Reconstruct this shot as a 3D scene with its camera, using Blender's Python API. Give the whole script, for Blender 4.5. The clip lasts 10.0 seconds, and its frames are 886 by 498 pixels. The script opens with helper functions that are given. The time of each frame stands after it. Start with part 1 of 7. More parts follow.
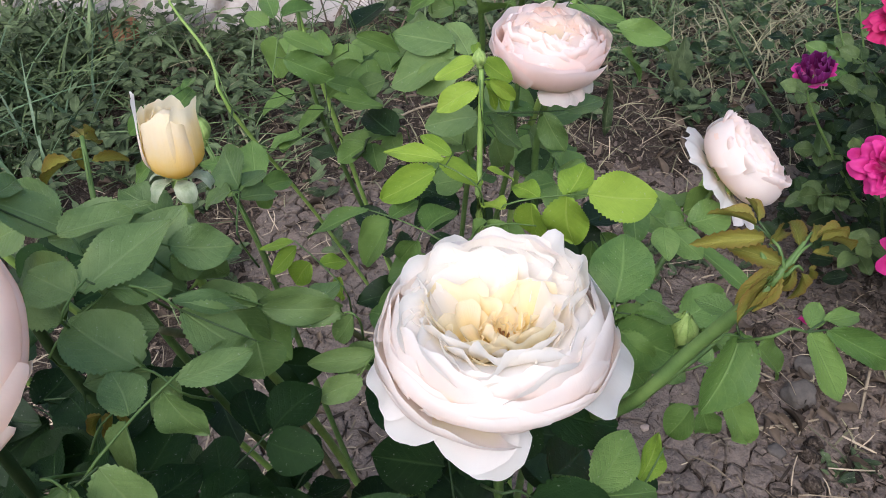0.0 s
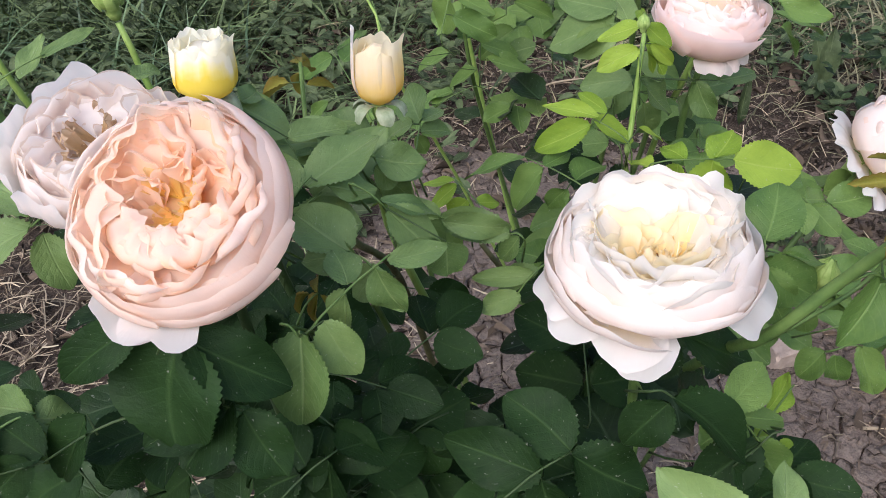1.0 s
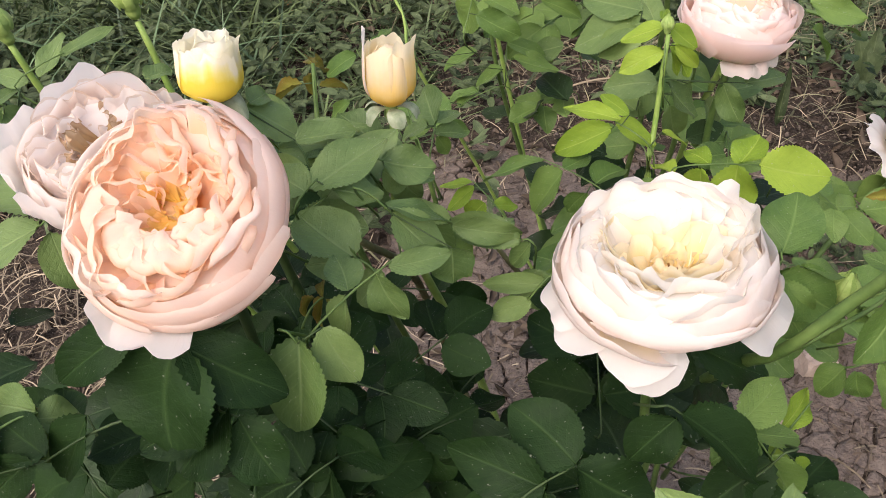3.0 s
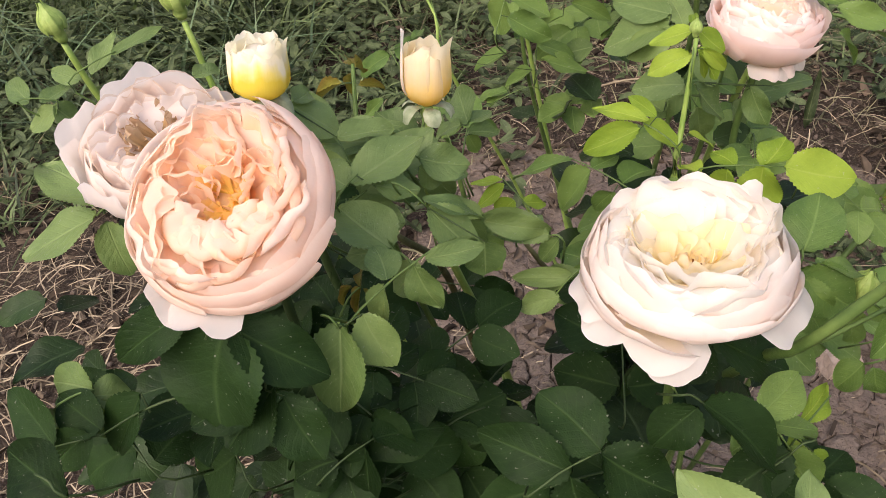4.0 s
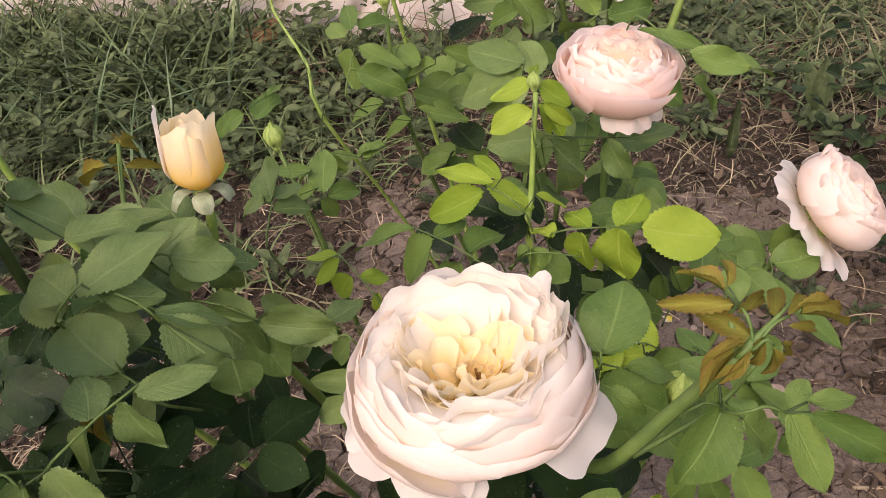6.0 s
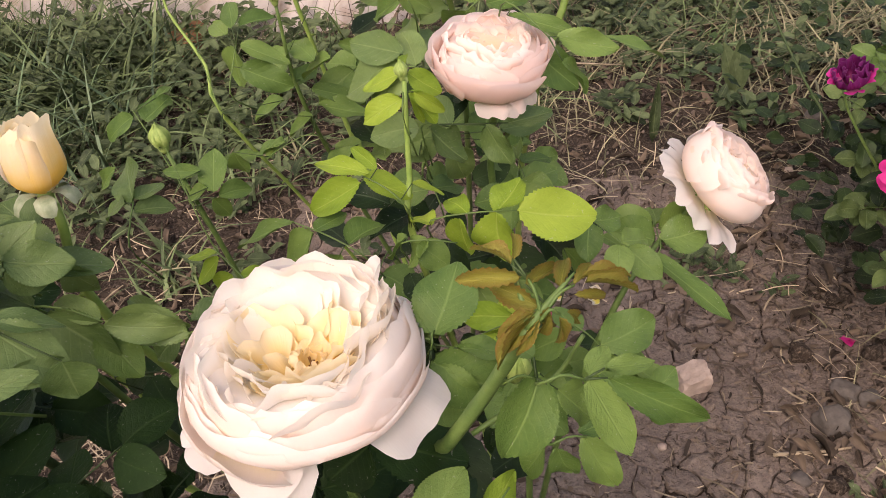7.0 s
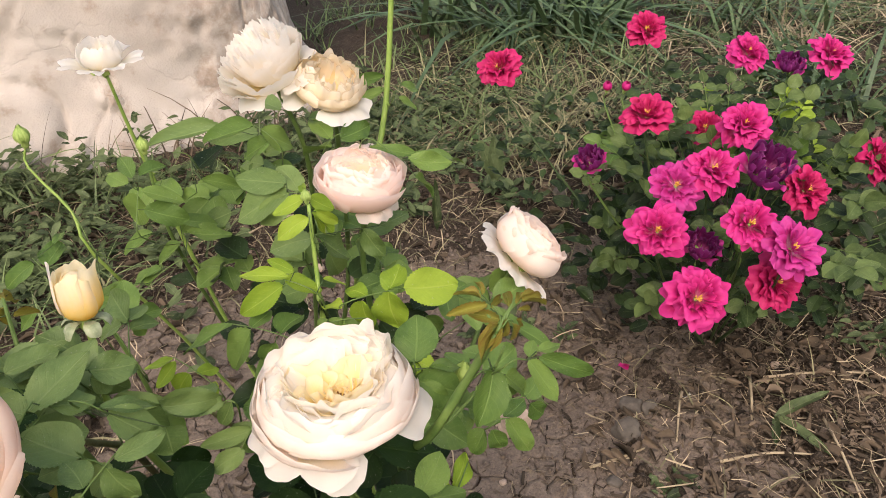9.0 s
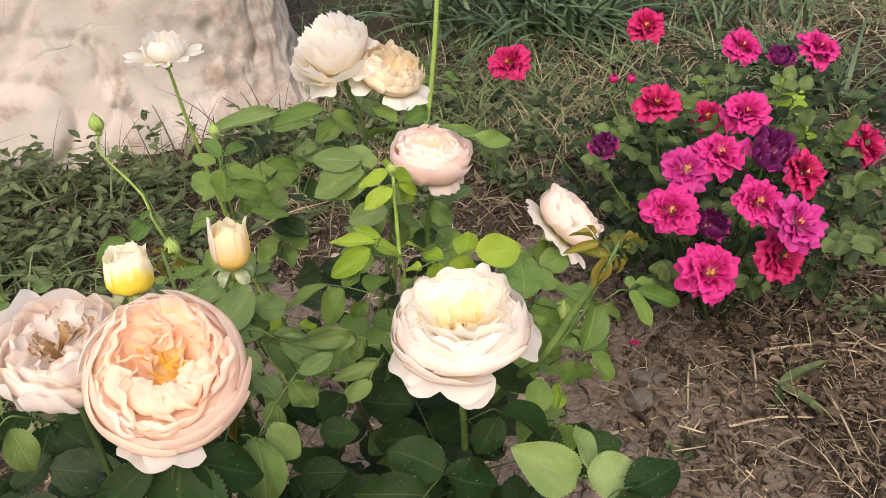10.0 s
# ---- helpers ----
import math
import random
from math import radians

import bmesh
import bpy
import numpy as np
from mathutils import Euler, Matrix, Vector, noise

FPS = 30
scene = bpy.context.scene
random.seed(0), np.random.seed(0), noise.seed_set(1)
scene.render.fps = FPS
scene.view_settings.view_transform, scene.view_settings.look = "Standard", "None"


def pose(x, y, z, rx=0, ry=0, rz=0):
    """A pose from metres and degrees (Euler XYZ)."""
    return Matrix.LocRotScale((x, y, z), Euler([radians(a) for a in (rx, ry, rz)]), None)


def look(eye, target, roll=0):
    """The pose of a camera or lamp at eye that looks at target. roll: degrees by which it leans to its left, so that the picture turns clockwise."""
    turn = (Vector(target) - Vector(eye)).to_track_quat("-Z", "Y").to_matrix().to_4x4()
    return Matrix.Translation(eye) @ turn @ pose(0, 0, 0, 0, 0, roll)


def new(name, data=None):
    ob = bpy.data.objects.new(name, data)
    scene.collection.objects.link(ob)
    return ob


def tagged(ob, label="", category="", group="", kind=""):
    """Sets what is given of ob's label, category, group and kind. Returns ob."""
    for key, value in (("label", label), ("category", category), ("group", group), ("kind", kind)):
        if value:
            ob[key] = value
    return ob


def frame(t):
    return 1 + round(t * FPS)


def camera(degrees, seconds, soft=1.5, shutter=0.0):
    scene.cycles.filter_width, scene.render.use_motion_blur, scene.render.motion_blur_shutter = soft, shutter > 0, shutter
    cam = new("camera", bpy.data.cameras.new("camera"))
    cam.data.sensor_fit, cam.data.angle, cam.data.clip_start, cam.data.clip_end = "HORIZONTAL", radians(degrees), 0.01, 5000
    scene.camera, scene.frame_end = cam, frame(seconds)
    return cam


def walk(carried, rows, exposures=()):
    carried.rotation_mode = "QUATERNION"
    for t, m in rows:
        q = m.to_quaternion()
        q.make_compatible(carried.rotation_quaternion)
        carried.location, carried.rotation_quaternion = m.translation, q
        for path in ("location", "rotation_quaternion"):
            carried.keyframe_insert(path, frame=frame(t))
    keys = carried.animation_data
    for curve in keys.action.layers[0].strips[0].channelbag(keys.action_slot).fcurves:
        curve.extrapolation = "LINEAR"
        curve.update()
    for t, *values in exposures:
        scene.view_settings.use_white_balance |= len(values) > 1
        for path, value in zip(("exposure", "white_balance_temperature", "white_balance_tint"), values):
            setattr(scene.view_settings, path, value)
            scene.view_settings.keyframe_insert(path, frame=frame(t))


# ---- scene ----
cam = camera(57.8, 10.0, 0.9)
PATH = [
    (0, (0.163, 0.142, 0.953), (0.018, 1.645, -0.358), -4.8),
    (0.5, (0.146, 0.099, 0.961), (-0.163, 1.563, -0.367), -5.8),
    (1, (0.141, 0.087, 0.966), (-0.262, 1.527, -0.363), -6.0),
    (1.5, (0.141, 0.085, 0.973), (-0.311, 1.509, -0.356), -6.4),
    (2, (0.137, 0.096, 0.969), (-0.346, 1.513, -0.358), -7.0),
    (2.2, (0.141, 0.101, 0.967), (-0.345, 1.515, -0.361), -6.8),
    (3.3, (0.152, 0.096, 0.964), (-0.343, 1.509, -0.363), -7.7),
    (3.5, (0.15, 0.096, 0.965), (-0.366, 1.501, -0.362), -8.1),
    (4, (0.152, 0.082, 0.974), (-0.391, 1.479, -0.35), -7.9),
    (4.5, (0.166, 0.094, 0.983), (-0.388, 1.509, -0.317), -7.7),
    (5, (0.193, 0.142, 0.974), (-0.348, 1.592, -0.292), -9.1),
    (5.2, (0.196, 0.154, 0.967), (-0.327, 1.621, -0.287), -9.3),
    (6.3, (0.232, 0.164, 0.946), (-0.213, 1.634, -0.335), -8.1),
    (6.5, (0.243, 0.166, 0.943), (-0.177, 1.64, -0.342), -8.3),
    (7, (0.265, 0.167, 0.944), (-0.1, 1.648, -0.349), -8.8),
    (7.4, (0.281, 0.175, 0.941), (-0.018, 1.663, -0.361), -8.8),
    (7.5, (0.295, 0.179, 0.944), (0.03, 1.671, -0.362), -8.2),
    (7.7, (0.339, 0.188, 0.95), (0.164, 1.697, -0.351), -7.8),
    (8, (0.355, 0.182, 0.951), (0.351, 1.755, -0.284), -6.6),
    (8.5, (0.291, 0.096, 0.991), (0.381, 1.713, -0.183), -5.7),
    (9, (0.182, 0.026, 1.043), (0.404, 1.65, -0.103), -4.5),
    (9.5, (0.124, -0.014, 1.065), (0.39, 1.606, -0.077), -4.3),
    (10, (0.082, -0.038, 1.067), (0.37, 1.576, -0.079), -4.0),
]
walk(cam, [(t, look(eye, target, roll)) for t, eye, target, roll in PATH],
     [(0, 0.6, 5600, 14), (2.2, 0.78, 6100, 17), (3.3, 0.78, 6500, 18), (6.5, 0.66, 7050, 26), (7.5, 0.83, 7050, 20), (8.0, 0.95, 7000, 13), (8.6, 0.83, 7000, 15), (10, 0.76, 7000, 15)])


# ---- world and light ----
world = bpy.data.worlds.new("sky")
scene.world = world
world.use_nodes = True
wt = world.node_tree
sky = wt.nodes.new("ShaderNodeTexSky")
sky.sky_type, sky.sun_disc = "NISHITA", False
sky.sun_elevation, sky.sun_rotation = radians(51), radians(-166)
sky.air_density, sky.dust_density = 1.6, 4.0
wt.links.new(sky.outputs[0], wt.nodes["Background"].inputs[0])
wt.nodes["Background"].inputs[1].default_value = 0.12
sun = new("sun", bpy.data.lights.new("sun", "SUN"))
sun.data.energy, sun.data.angle, sun.data.color = 1.55, radians(60), (1.0, 0.955, 0.89)
sun.matrix_world = look((-0.15, -0.61, 0.78), (0, 0, 0))


# ---- materials ----
def material(name, rough=0.6, spec=0.4):
    m = bpy.data.materials.new(name)
    m.use_nodes = True
    b = m.node_tree.nodes["Principled BSDF"]
    b.inputs["Roughness"].default_value = rough
    b.inputs["Specular IOR Level"].default_value = spec
    return m, m.node_tree, b


def node(t, kind, **values):
    n = t.nodes.new("ShaderNode" + kind)
    for key, value in values.items():
        if key in n.inputs:
            n.inputs[key].default_value = value
    return n


def maths(t, op, a, b=None, c=None):
    n = t.nodes.new("ShaderNodeMath")
    n.operation = op
    for i, v in enumerate((a, b, c)):
        if v is None:
            continue
        if isinstance(v, (int, float)):
            n.inputs[i].default_value = v
        else:
            t.links.new(v, n.inputs[i])
    return n.outputs[0]


def ramp(t, fac, *stops):
    n = t.nodes.new("ShaderNodeValToRGB")
    while len(n.color_ramp.elements) < len(stops):
        n.color_ramp.elements.new(0.5)
    for e, (p, c) in zip(n.color_ramp.elements, stops):
        e.position, e.color = p, (*c, 1)
    t.links.new(fac, n.inputs[0])
    return n.outputs[0]


def mix(t, fac, a, b, blend="MIX"):
    n = t.nodes.new("ShaderNodeMix")
    n.data_type, n.blend_type = "RGBA", blend
    for i, v in ((0, fac), (6, a), (7, b)):
        if isinstance(v, (int, float)):
            n.inputs[i].default_value = v
        elif isinstance(v, tuple):
            n.inputs[i].default_value = (*v, 1)
        else:
            t.links.new(v, n.inputs[i])
    return n.outputs[2]


def noise_of(t, scale, detail=3.0, rough=0.6, coords="Object", stretch=None):
    c = t.nodes.new("ShaderNodeTexCoord")
    n = node(t, "TexNoise", Scale=scale, Detail=detail, Roughness=rough)
    src = c.outputs[coords]
    if stretch:
        mp = t.nodes.new("ShaderNodeMapping")
        mp.inputs["Scale"].default_value = stretch
        t.links.new(src, mp.inputs[0])
        src = mp.outputs[0]
    t.links.new(src, n.inputs["Vector"])
    return n.outputs[0]


def bump(t, b, height, strength, distance):
    n = t.nodes.new("ShaderNodeBump")
    n.inputs["Strength"].default_value, n.inputs["Distance"].default_value = strength, distance
    t.links.new(height, n.inputs["Height"])
    t.links.new(n.outputs[0], b.inputs["Normal"])
    return n.outputs[0]


def see_through(t, b, colour, amount):
    """Thin leaf or petal: part of the light goes through."""
    tr = t.nodes.new("ShaderNodeBsdfTranslucent")
    mx = t.nodes.new("ShaderNodeMixShader")
    mx.inputs[0].default_value = amount
    if isinstance(colour, tuple):
        tr.inputs[0].default_value = (*colour, 1)
    else:
        t.links.new(colour, tr.inputs[0])
    t.links.new(b.outputs[0], mx.inputs[1])
    t.links.new(tr.outputs[0], mx.inputs[2])
    t.links.new(mx.outputs[0], t.nodes["Material Output"].inputs[0])


def leaf_material(name, dark, light, vein, thru, rough=0.45, island=False, edge=None, spec=0.22):
    m, t, b = material(name, rough, spec)
    k = 1.0 if island else 0.05
    uv = t.nodes.new("ShaderNodeUVMap")
    sep = t.nodes.new("ShaderNodeSeparateXYZ")
    t.links.new(uv.outputs[0], sep.inputs[0])
    across = maths(t, "ABSOLUTE", maths(t, "MULTIPLY_ADD", sep.outputs[0], 2.0, -1.0))
    warp = maths(t, "MULTIPLY_ADD", noise_of(t, 90 * k, 1), 0.5, -0.25)
    phase = maths(t, "FRACT", maths(t, "ADD", warp, maths(t, "MULTIPLY_ADD", sep.outputs[1], 8.0, maths(t, "MULTIPLY", across, -2.4))))
    side = maths(t, "SUBTRACT", 1.0, maths(t, "MULTIPLY", maths(t, "ABSOLUTE", maths(t, "SUBTRACT", phase, 0.5)), 9.0))
    rib = maths(t, "SUBTRACT", 1.0, maths(t, "MULTIPLY", across, 14.0))
    veins = maths(t, "MAXIMUM", maths(t, "MULTIPLY", maths(t, "MAXIMUM", side, 0.0), 0.2), maths(t, "MAXIMUM", rib, 0.0))
    if island:
        rnd = t.nodes.new("ShaderNodeNewGeometry").outputs["Random Per Island"]
    else:
        rnd = t.nodes.new("ShaderNodeObjectInfo").outputs["Random"]
    patch = noise_of(t, 55 * k, 4, 0.65)
    tone = maths(t, "ADD", maths(t, "MULTIPLY", rnd, 0.75), maths(t, "MULTIPLY_ADD", patch, 1.3, -0.52))
    c = mix(t, tone, dark, light)
    if edge:
        rim = maths(t, "MULTIPLY", maths(t, "POWER", across, 3.0), maths(t, "MULTIPLY_ADD", patch, 1.6, -0.2))
        c = mix(t, rim, c, edge)
    c = mix(t, maths(t, "MULTIPLY", veins, 0.65), c, vein)
    specks = maths(t, "GREATER_THAN", noise_of(t, 330 * k, 2), 0.7)
    c = mix(t, maths(t, "MULTIPLY", specks, 0.35), c, (0.42, 0.42, 0.34))
    t.links.new(c, b.inputs["Base Color"])
    fine = noise_of(t, 900 * k, 2)
    t.links.new(maths(t, "MULTIPLY_ADD", patch, 0.3, rough - 0.12), b.inputs["Roughness"])
    bump(t, b, maths(t, "ADD", maths(t, "MULTIPLY_ADD", veins, -0.6, maths(t, "MULTIPLY", maths(t, "ABSOLUTE", maths(t, "SUBTRACT", phase, 0.5)), 0.25)), maths(t, "ADD", maths(t, "MULTIPLY", fine, 0.4), maths(t, "MULTIPLY", noise_of(t, 160 * k, 3), 1.0))), 0.6, 0.0009)
    see_through(t, b, mix(t, 0.35, c, thru), 0.17)
    return m


# Mature leaf green, darkened further: shade low under the blooms is in the colour.
LEAF_DARK = leaf_material("leaf_mature_shaded", (0.006, 0.017, 0.004), (0.024, 0.054, 0.014), (0.045, 0.085, 0.025), (0.07, 0.2, 0.02), 0.5, spec=0.12)
LEAF_MID = leaf_material("leaf_green", (0.066, 0.128, 0.026), (0.165, 0.255, 0.06), (0.2, 0.3, 0.085), (0.25, 0.44, 0.05), 0.45, spec=0.3)
LEAF_GREY = leaf_material("leaf_greyish", (0.078, 0.135, 0.036), (0.2, 0.285, 0.09), (0.24, 0.32, 0.12), (0.25, 0.43, 0.065), 0.42, spec=0.36)
LEAF_LIME = leaf_material("leaf_young", (0.15, 0.25, 0.022), (0.31, 0.42, 0.05), (0.36, 0.45, 0.09), (0.4, 0.6, 0.03), 0.45)
LEAF_BRONZE = leaf_material("leaf_new_shoot", (0.13, 0.135, 0.02), (0.29, 0.27, 0.05), (0.36, 0.34, 0.09), (0.5, 0.46, 0.05), 0.42, edge=(0.22, 0.09, 0.03))
LEAF_RED_BUSH = leaf_material("leaf_small_dark", (0.028, 0.05, 0.015), (0.15, 0.21, 0.068), (0.15, 0.2, 0.08), (0.131, 0.261, 0.0348))
# Leaf green for filler leaves, with the bushes' inner shade darkened into it.
LEAF_FILL = leaf_material("leaf_inner_shaded", (0.004, 0.012, 0.004), (0.03, 0.062, 0.016), (0.06, 0.1, 0.04), (0.131, 0.278, 0.0261), island=True)
# Dark copy of the magenta bush's leaf; its colour holds the shade within.
LEAF_RED_FILL = leaf_material("leaf_small_shaded", (0.003, 0.009, 0.004), (0.05, 0.085, 0.028), (0.08, 0.12, 0.045), (0.09, 0.2, 0.022), island=True)
WEED = leaf_material("weed_leaf", (0.01, 0.02, 0.008), (0.13, 0.17, 0.075), (0.174, 0.217, 0.104), (0.174, 0.304, 0.0435), 0.55, island=True)


def petal_material(name, base, middle, tip, thru=0.5, streak=0.25, edge=None, dark=None, stops=(0.12, 0.5, 0.86)):
    """base: colour at the petal's foot, tip: at its rim."""
    m, t, b = material(name, 0.55, 0.25)
    uv = t.nodes.new("ShaderNodeUVMap")
    sep = t.nodes.new("ShaderNodeSeparateXYZ")
    t.links.new(uv.outputs[0], sep.inputs[0])
    mp = t.nodes.new("ShaderNodeMapping")
    mp.inputs["Scale"].default_value = (26, 2.2, 1)
    t.links.new(uv.outputs[0], mp.inputs[0])
    n = node(t, "TexNoise", Scale=1.0, Detail=3.0, Roughness=0.55)
    t.links.new(mp.outputs[0], n.inputs["Vector"])
    patch = noise_of(t, 60, 3)
    rnd = t.nodes.new("ShaderNodeObjectInfo").outputs["Random"]
    where = maths(t, "ADD", sep.outputs[1], maths(t, "ADD", maths(t, "MULTIPLY_ADD", patch, 0.5, -0.25), maths(t, "MULTIPLY_ADD", rnd, 0.22, -0.11)))
    c = ramp(t, where, (stops[0], base), (stops[1], middle), (stops[2], tip))
    c = mix(t, maths(t, "MULTIPLY", n.outputs[0], streak), c, mix(t, 0.5, c, middle))
    if edge:
        c = mix(t, maths(t, "MULTIPLY", maths(t, "GREATER_THAN", maths(t, "ADD", sep.outputs[1], maths(t, "MULTIPLY", patch, 0.25)), 1.06), 0.5), c, edge)
    if dark:
        c = mix(t, maths(t, "GREATER_THAN", noise_of(t, 120, 4), 0.6), c, dark)
    t.links.new(c, b.inputs["Base Color"])
    bump(t, b, n.outputs[0], 0.22, 0.0012)
    see_through(t, b, mix(t, 0.3, c, tuple(min(1.0, k * w) for k, w in zip(middle, (1.08, 0.98, 0.86)))), thru)
    return m


WHITE_OUT = petal_material("petal_white", (0.965, 0.86, 0.58), (0.965, 0.865, 0.81), (0.965, 0.92, 0.885), 0.54)
WHITE_IN = petal_material("petal_cream", (0.955, 0.81, 0.42), (0.965, 0.9, 0.73), (0.965, 0.92, 0.87), 0.5, stops=(0.08, 0.36, 0.72))
WHITE_HEART = petal_material("petal_heart", (0.92, 0.64, 0.14), (0.945, 0.79, 0.4), (0.955, 0.88, 0.68), 0.5, stops=(0.1, 0.5, 0.85))
PEACH_OUT = petal_material("petal_blush", (0.99, 0.83, 0.6), (0.99, 0.82, 0.72), (0.99, 0.89, 0.82), 0.56)
PEACH_IN = petal_material("petal_peach", (0.985, 0.6, 0.14), (0.99, 0.735, 0.49), (0.99, 0.835, 0.72), 0.54, stops=(0.12, 0.42, 0.74))
PEACH_HEART = petal_material("petal_apricot", (0.9, 0.6, 0.1), (0.92, 0.66, 0.2), (0.92, 0.71, 0.38), 0.48)
PINK_OUT = petal_material("petal_pink", (0.985, 0.9, 0.66), (0.985, 0.845, 0.79), (0.985, 0.88, 0.845), 0.6)
PINK_IN = petal_material("petal_pale_pink", (0.98, 0.83, 0.54), (0.98, 0.83, 0.73), (0.98, 0.88, 0.83), 0.52)
YELLOW_OUT = petal_material("petal_yellow", (0.96, 0.71, 0.14), (0.965, 0.8, 0.38), (0.97, 0.89, 0.7), stops=(0.28, 0.52, 0.8))
LEMON = petal_material("petal_lemon", (0.94, 0.78, 0.1), (0.95, 0.87, 0.36), (0.965, 0.94, 0.87), stops=(0.5, 0.62, 0.76))
FADED = petal_material("petal_faded", (0.93, 0.84, 0.66), (0.94, 0.845, 0.8), (0.94, 0.895, 0.86), 0.52, edge=(0.68, 0.5, 0.34))
FADED_HEART = petal_material("petal_withered", (0.2, 0.1, 0.035), (0.5, 0.33, 0.16), (0.68, 0.52, 0.36), edge=(0.3, 0.17, 0.07))
FAR_WHITE = petal_material("petal_far_white", (0.88, 0.76, 0.44), (0.91, 0.86, 0.77), (0.93, 0.9, 0.87))
FAR_CREAM = petal_material("petal_far_cream", (0.86, 0.7, 0.38), (0.89, 0.79, 0.6), (0.9, 0.84, 0.73), edge=(0.592, 0.435, 0.244))
MAGENTA = petal_material("petal_magenta", (0.6, 0.16, 0.28), (0.43, 0.006, 0.115), (0.68, 0.042, 0.27), 0.3)
CRIMSON = petal_material("petal_crimson", (0.52, 0.08, 0.14), (0.4, 0.006, 0.075), (0.6, 0.028, 0.16), 0.3)
MAUVE = petal_material("petal_mauve", (0.65, 0.3, 0.44), (0.48, 0.018, 0.19), (0.56, 0.05, 0.29), 0.3)
PURPLE = petal_material("petal_purple", (0.261, 0.0348, 0.139), (0.122, 0.00522, 0.0696), (0.226, 0.0261, 0.174), 0.2, edge=(0.348, 0.139, 0.313))


def plain(name, a, b2, scale, rough=0.7, relief=0.0, spec=0.3, rnd=False):
    m, t, b = material(name, rough, spec)
    f = noise_of(t, scale, 4, 0.65)
    if rnd:
        f = maths(t, "ADD", maths(t, "MULTIPLY", f, 0.6), maths(t, "MULTIPLY", t.nodes.new("ShaderNodeNewGeometry").outputs["Random Per Island"], 0.5))
    t.links.new(ramp(t, f, (0.25, a), (0.75, b2)), b.inputs["Base Color"])
    if relief:
        bump(t, b, noise_of(t, scale * 3, 5, 0.7), 0.8, relief)
    return m


STEM_GREEN = plain("stem_green", (0.06, 0.115, 0.028), (0.15, 0.225, 0.06), 60, 0.5, 0.0006)
STEM_LIME = plain("stem_young", (0.16, 0.27, 0.05), (0.3, 0.4, 0.1), 60, 0.45, 0.0005)
# Darker copy of stem green, the shade under leaves put into its colour.
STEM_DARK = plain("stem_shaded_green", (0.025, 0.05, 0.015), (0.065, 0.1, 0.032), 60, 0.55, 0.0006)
STEM_OLD = plain("stem_old", (0.07, 0.075, 0.03), (0.17, 0.16, 0.07), 80, 0.65, 0.001)
CALYX = plain("calyx_green", (0.2, 0.31, 0.06), (0.38, 0.48, 0.15), 120, 0.5, 0.0004)
SEPAL = plain("sepal_pale", (0.2, 0.26, 0.13), (0.46, 0.48, 0.33), 150, 0.55, 0.0004)
STAMEN = plain("stamen_gold", (0.6, 0.3, 0.04), (0.85, 0.55, 0.14), 300, 0.6)
BROWN_SPECK = plain("stamen_brown", (0.12, 0.05, 0.015), (0.35, 0.17, 0.04), 300, 0.7)
STRAW = plain("straw", (0.07, 0.053, 0.033), (0.46, 0.37, 0.25), 30, 0.8, 0.0, 0.2, True)
LITTER = plain("litter", (0.016, 0.012, 0.009), (0.16, 0.118, 0.083), 30, 0.85, 0.0, 0.2, True)
GRASS = plain("grass", (0.008, 0.018, 0.006), (0.15, 0.205, 0.08), 20, 0.6, 0.0, 0.3, True)
GRASS_DRY = plain("grass_yellowing", (0.07, 0.068, 0.034), (0.33, 0.3, 0.17), 20, 0.65, 0.0, 0.3, True)
STRAP = plain("strap_leaf", (0.0218, 0.0478, 0.0191), (0.104, 0.165, 0.074), 20, 0.5, 0.0, 0.4, True)
STONE = plain("stone_grey", (0.06, 0.051, 0.043), (0.155, 0.132, 0.112), 45, 0.85, 0.002)
STONE_PALE = plain("stone_pale", (0.278, 0.209, 0.165), (0.479, 0.374, 0.304), 40, 0.9, 0.003)
BRICK_RED = plain("brick_red", (0.261, 0.104, 0.0522), (0.418, 0.209, 0.113), 40, 0.9, 0.003)


def soil_material(name, a, b2, c2, rnd=False):
    m, t, b = material(name, 0.92, 0.15)
    big, mid, fine = noise_of(t, 2.3, 4), noise_of(t, 24, 5, 0.7), noise_of(t, 260, 4, 0.7)
    c = mix(t, ramp(t, mid, (0.3, (0, 0, 0)), (0.7, (1, 1, 1))), a, b2)
    c = mix(t, ramp(t, big, (0.38, (0, 0, 0)), (0.62, (1, 1, 1))), c, c2)
    if rnd:
        c = mix(t, maths(t, "MULTIPLY", t.nodes.new("ShaderNodeObjectInfo").outputs["Random"], 0.1), c, c2)
    c = mix(t, ramp(t, fine, (0.48, (0, 0, 0)), (0.7, (0.4, 0.4, 0.4))), c, (0.3, 0.235, 0.18))
    c = mix(t, ramp(t, noise_of(t, 110, 4, 0.75), (0.3, (0.7, 0.7, 0.7)), (0.44, (0, 0, 0))), c, (0.035, 0.027, 0.021))
    t.links.new(c, b.inputs["Base Color"])
    bump(t, b, maths(t, "ADD", maths(t, "MULTIPLY", mid, 0.8), maths(t, "ADD", maths(t, "MULTIPLY", fine, 0.15), maths(t, "MULTIPLY", noise_of(t, 75, 4, 0.6), 1.0))), 1.0, 0.009)
    return m


SOIL = soil_material("soil", (0.013, 0.0095, 0.007), (0.075, 0.054, 0.039), (0.036, 0.026, 0.019))
CLAY = soil_material("dry_clay", (0.105, 0.081, 0.066), (0.235, 0.185, 0.15), (0.15, 0.116, 0.094), True)


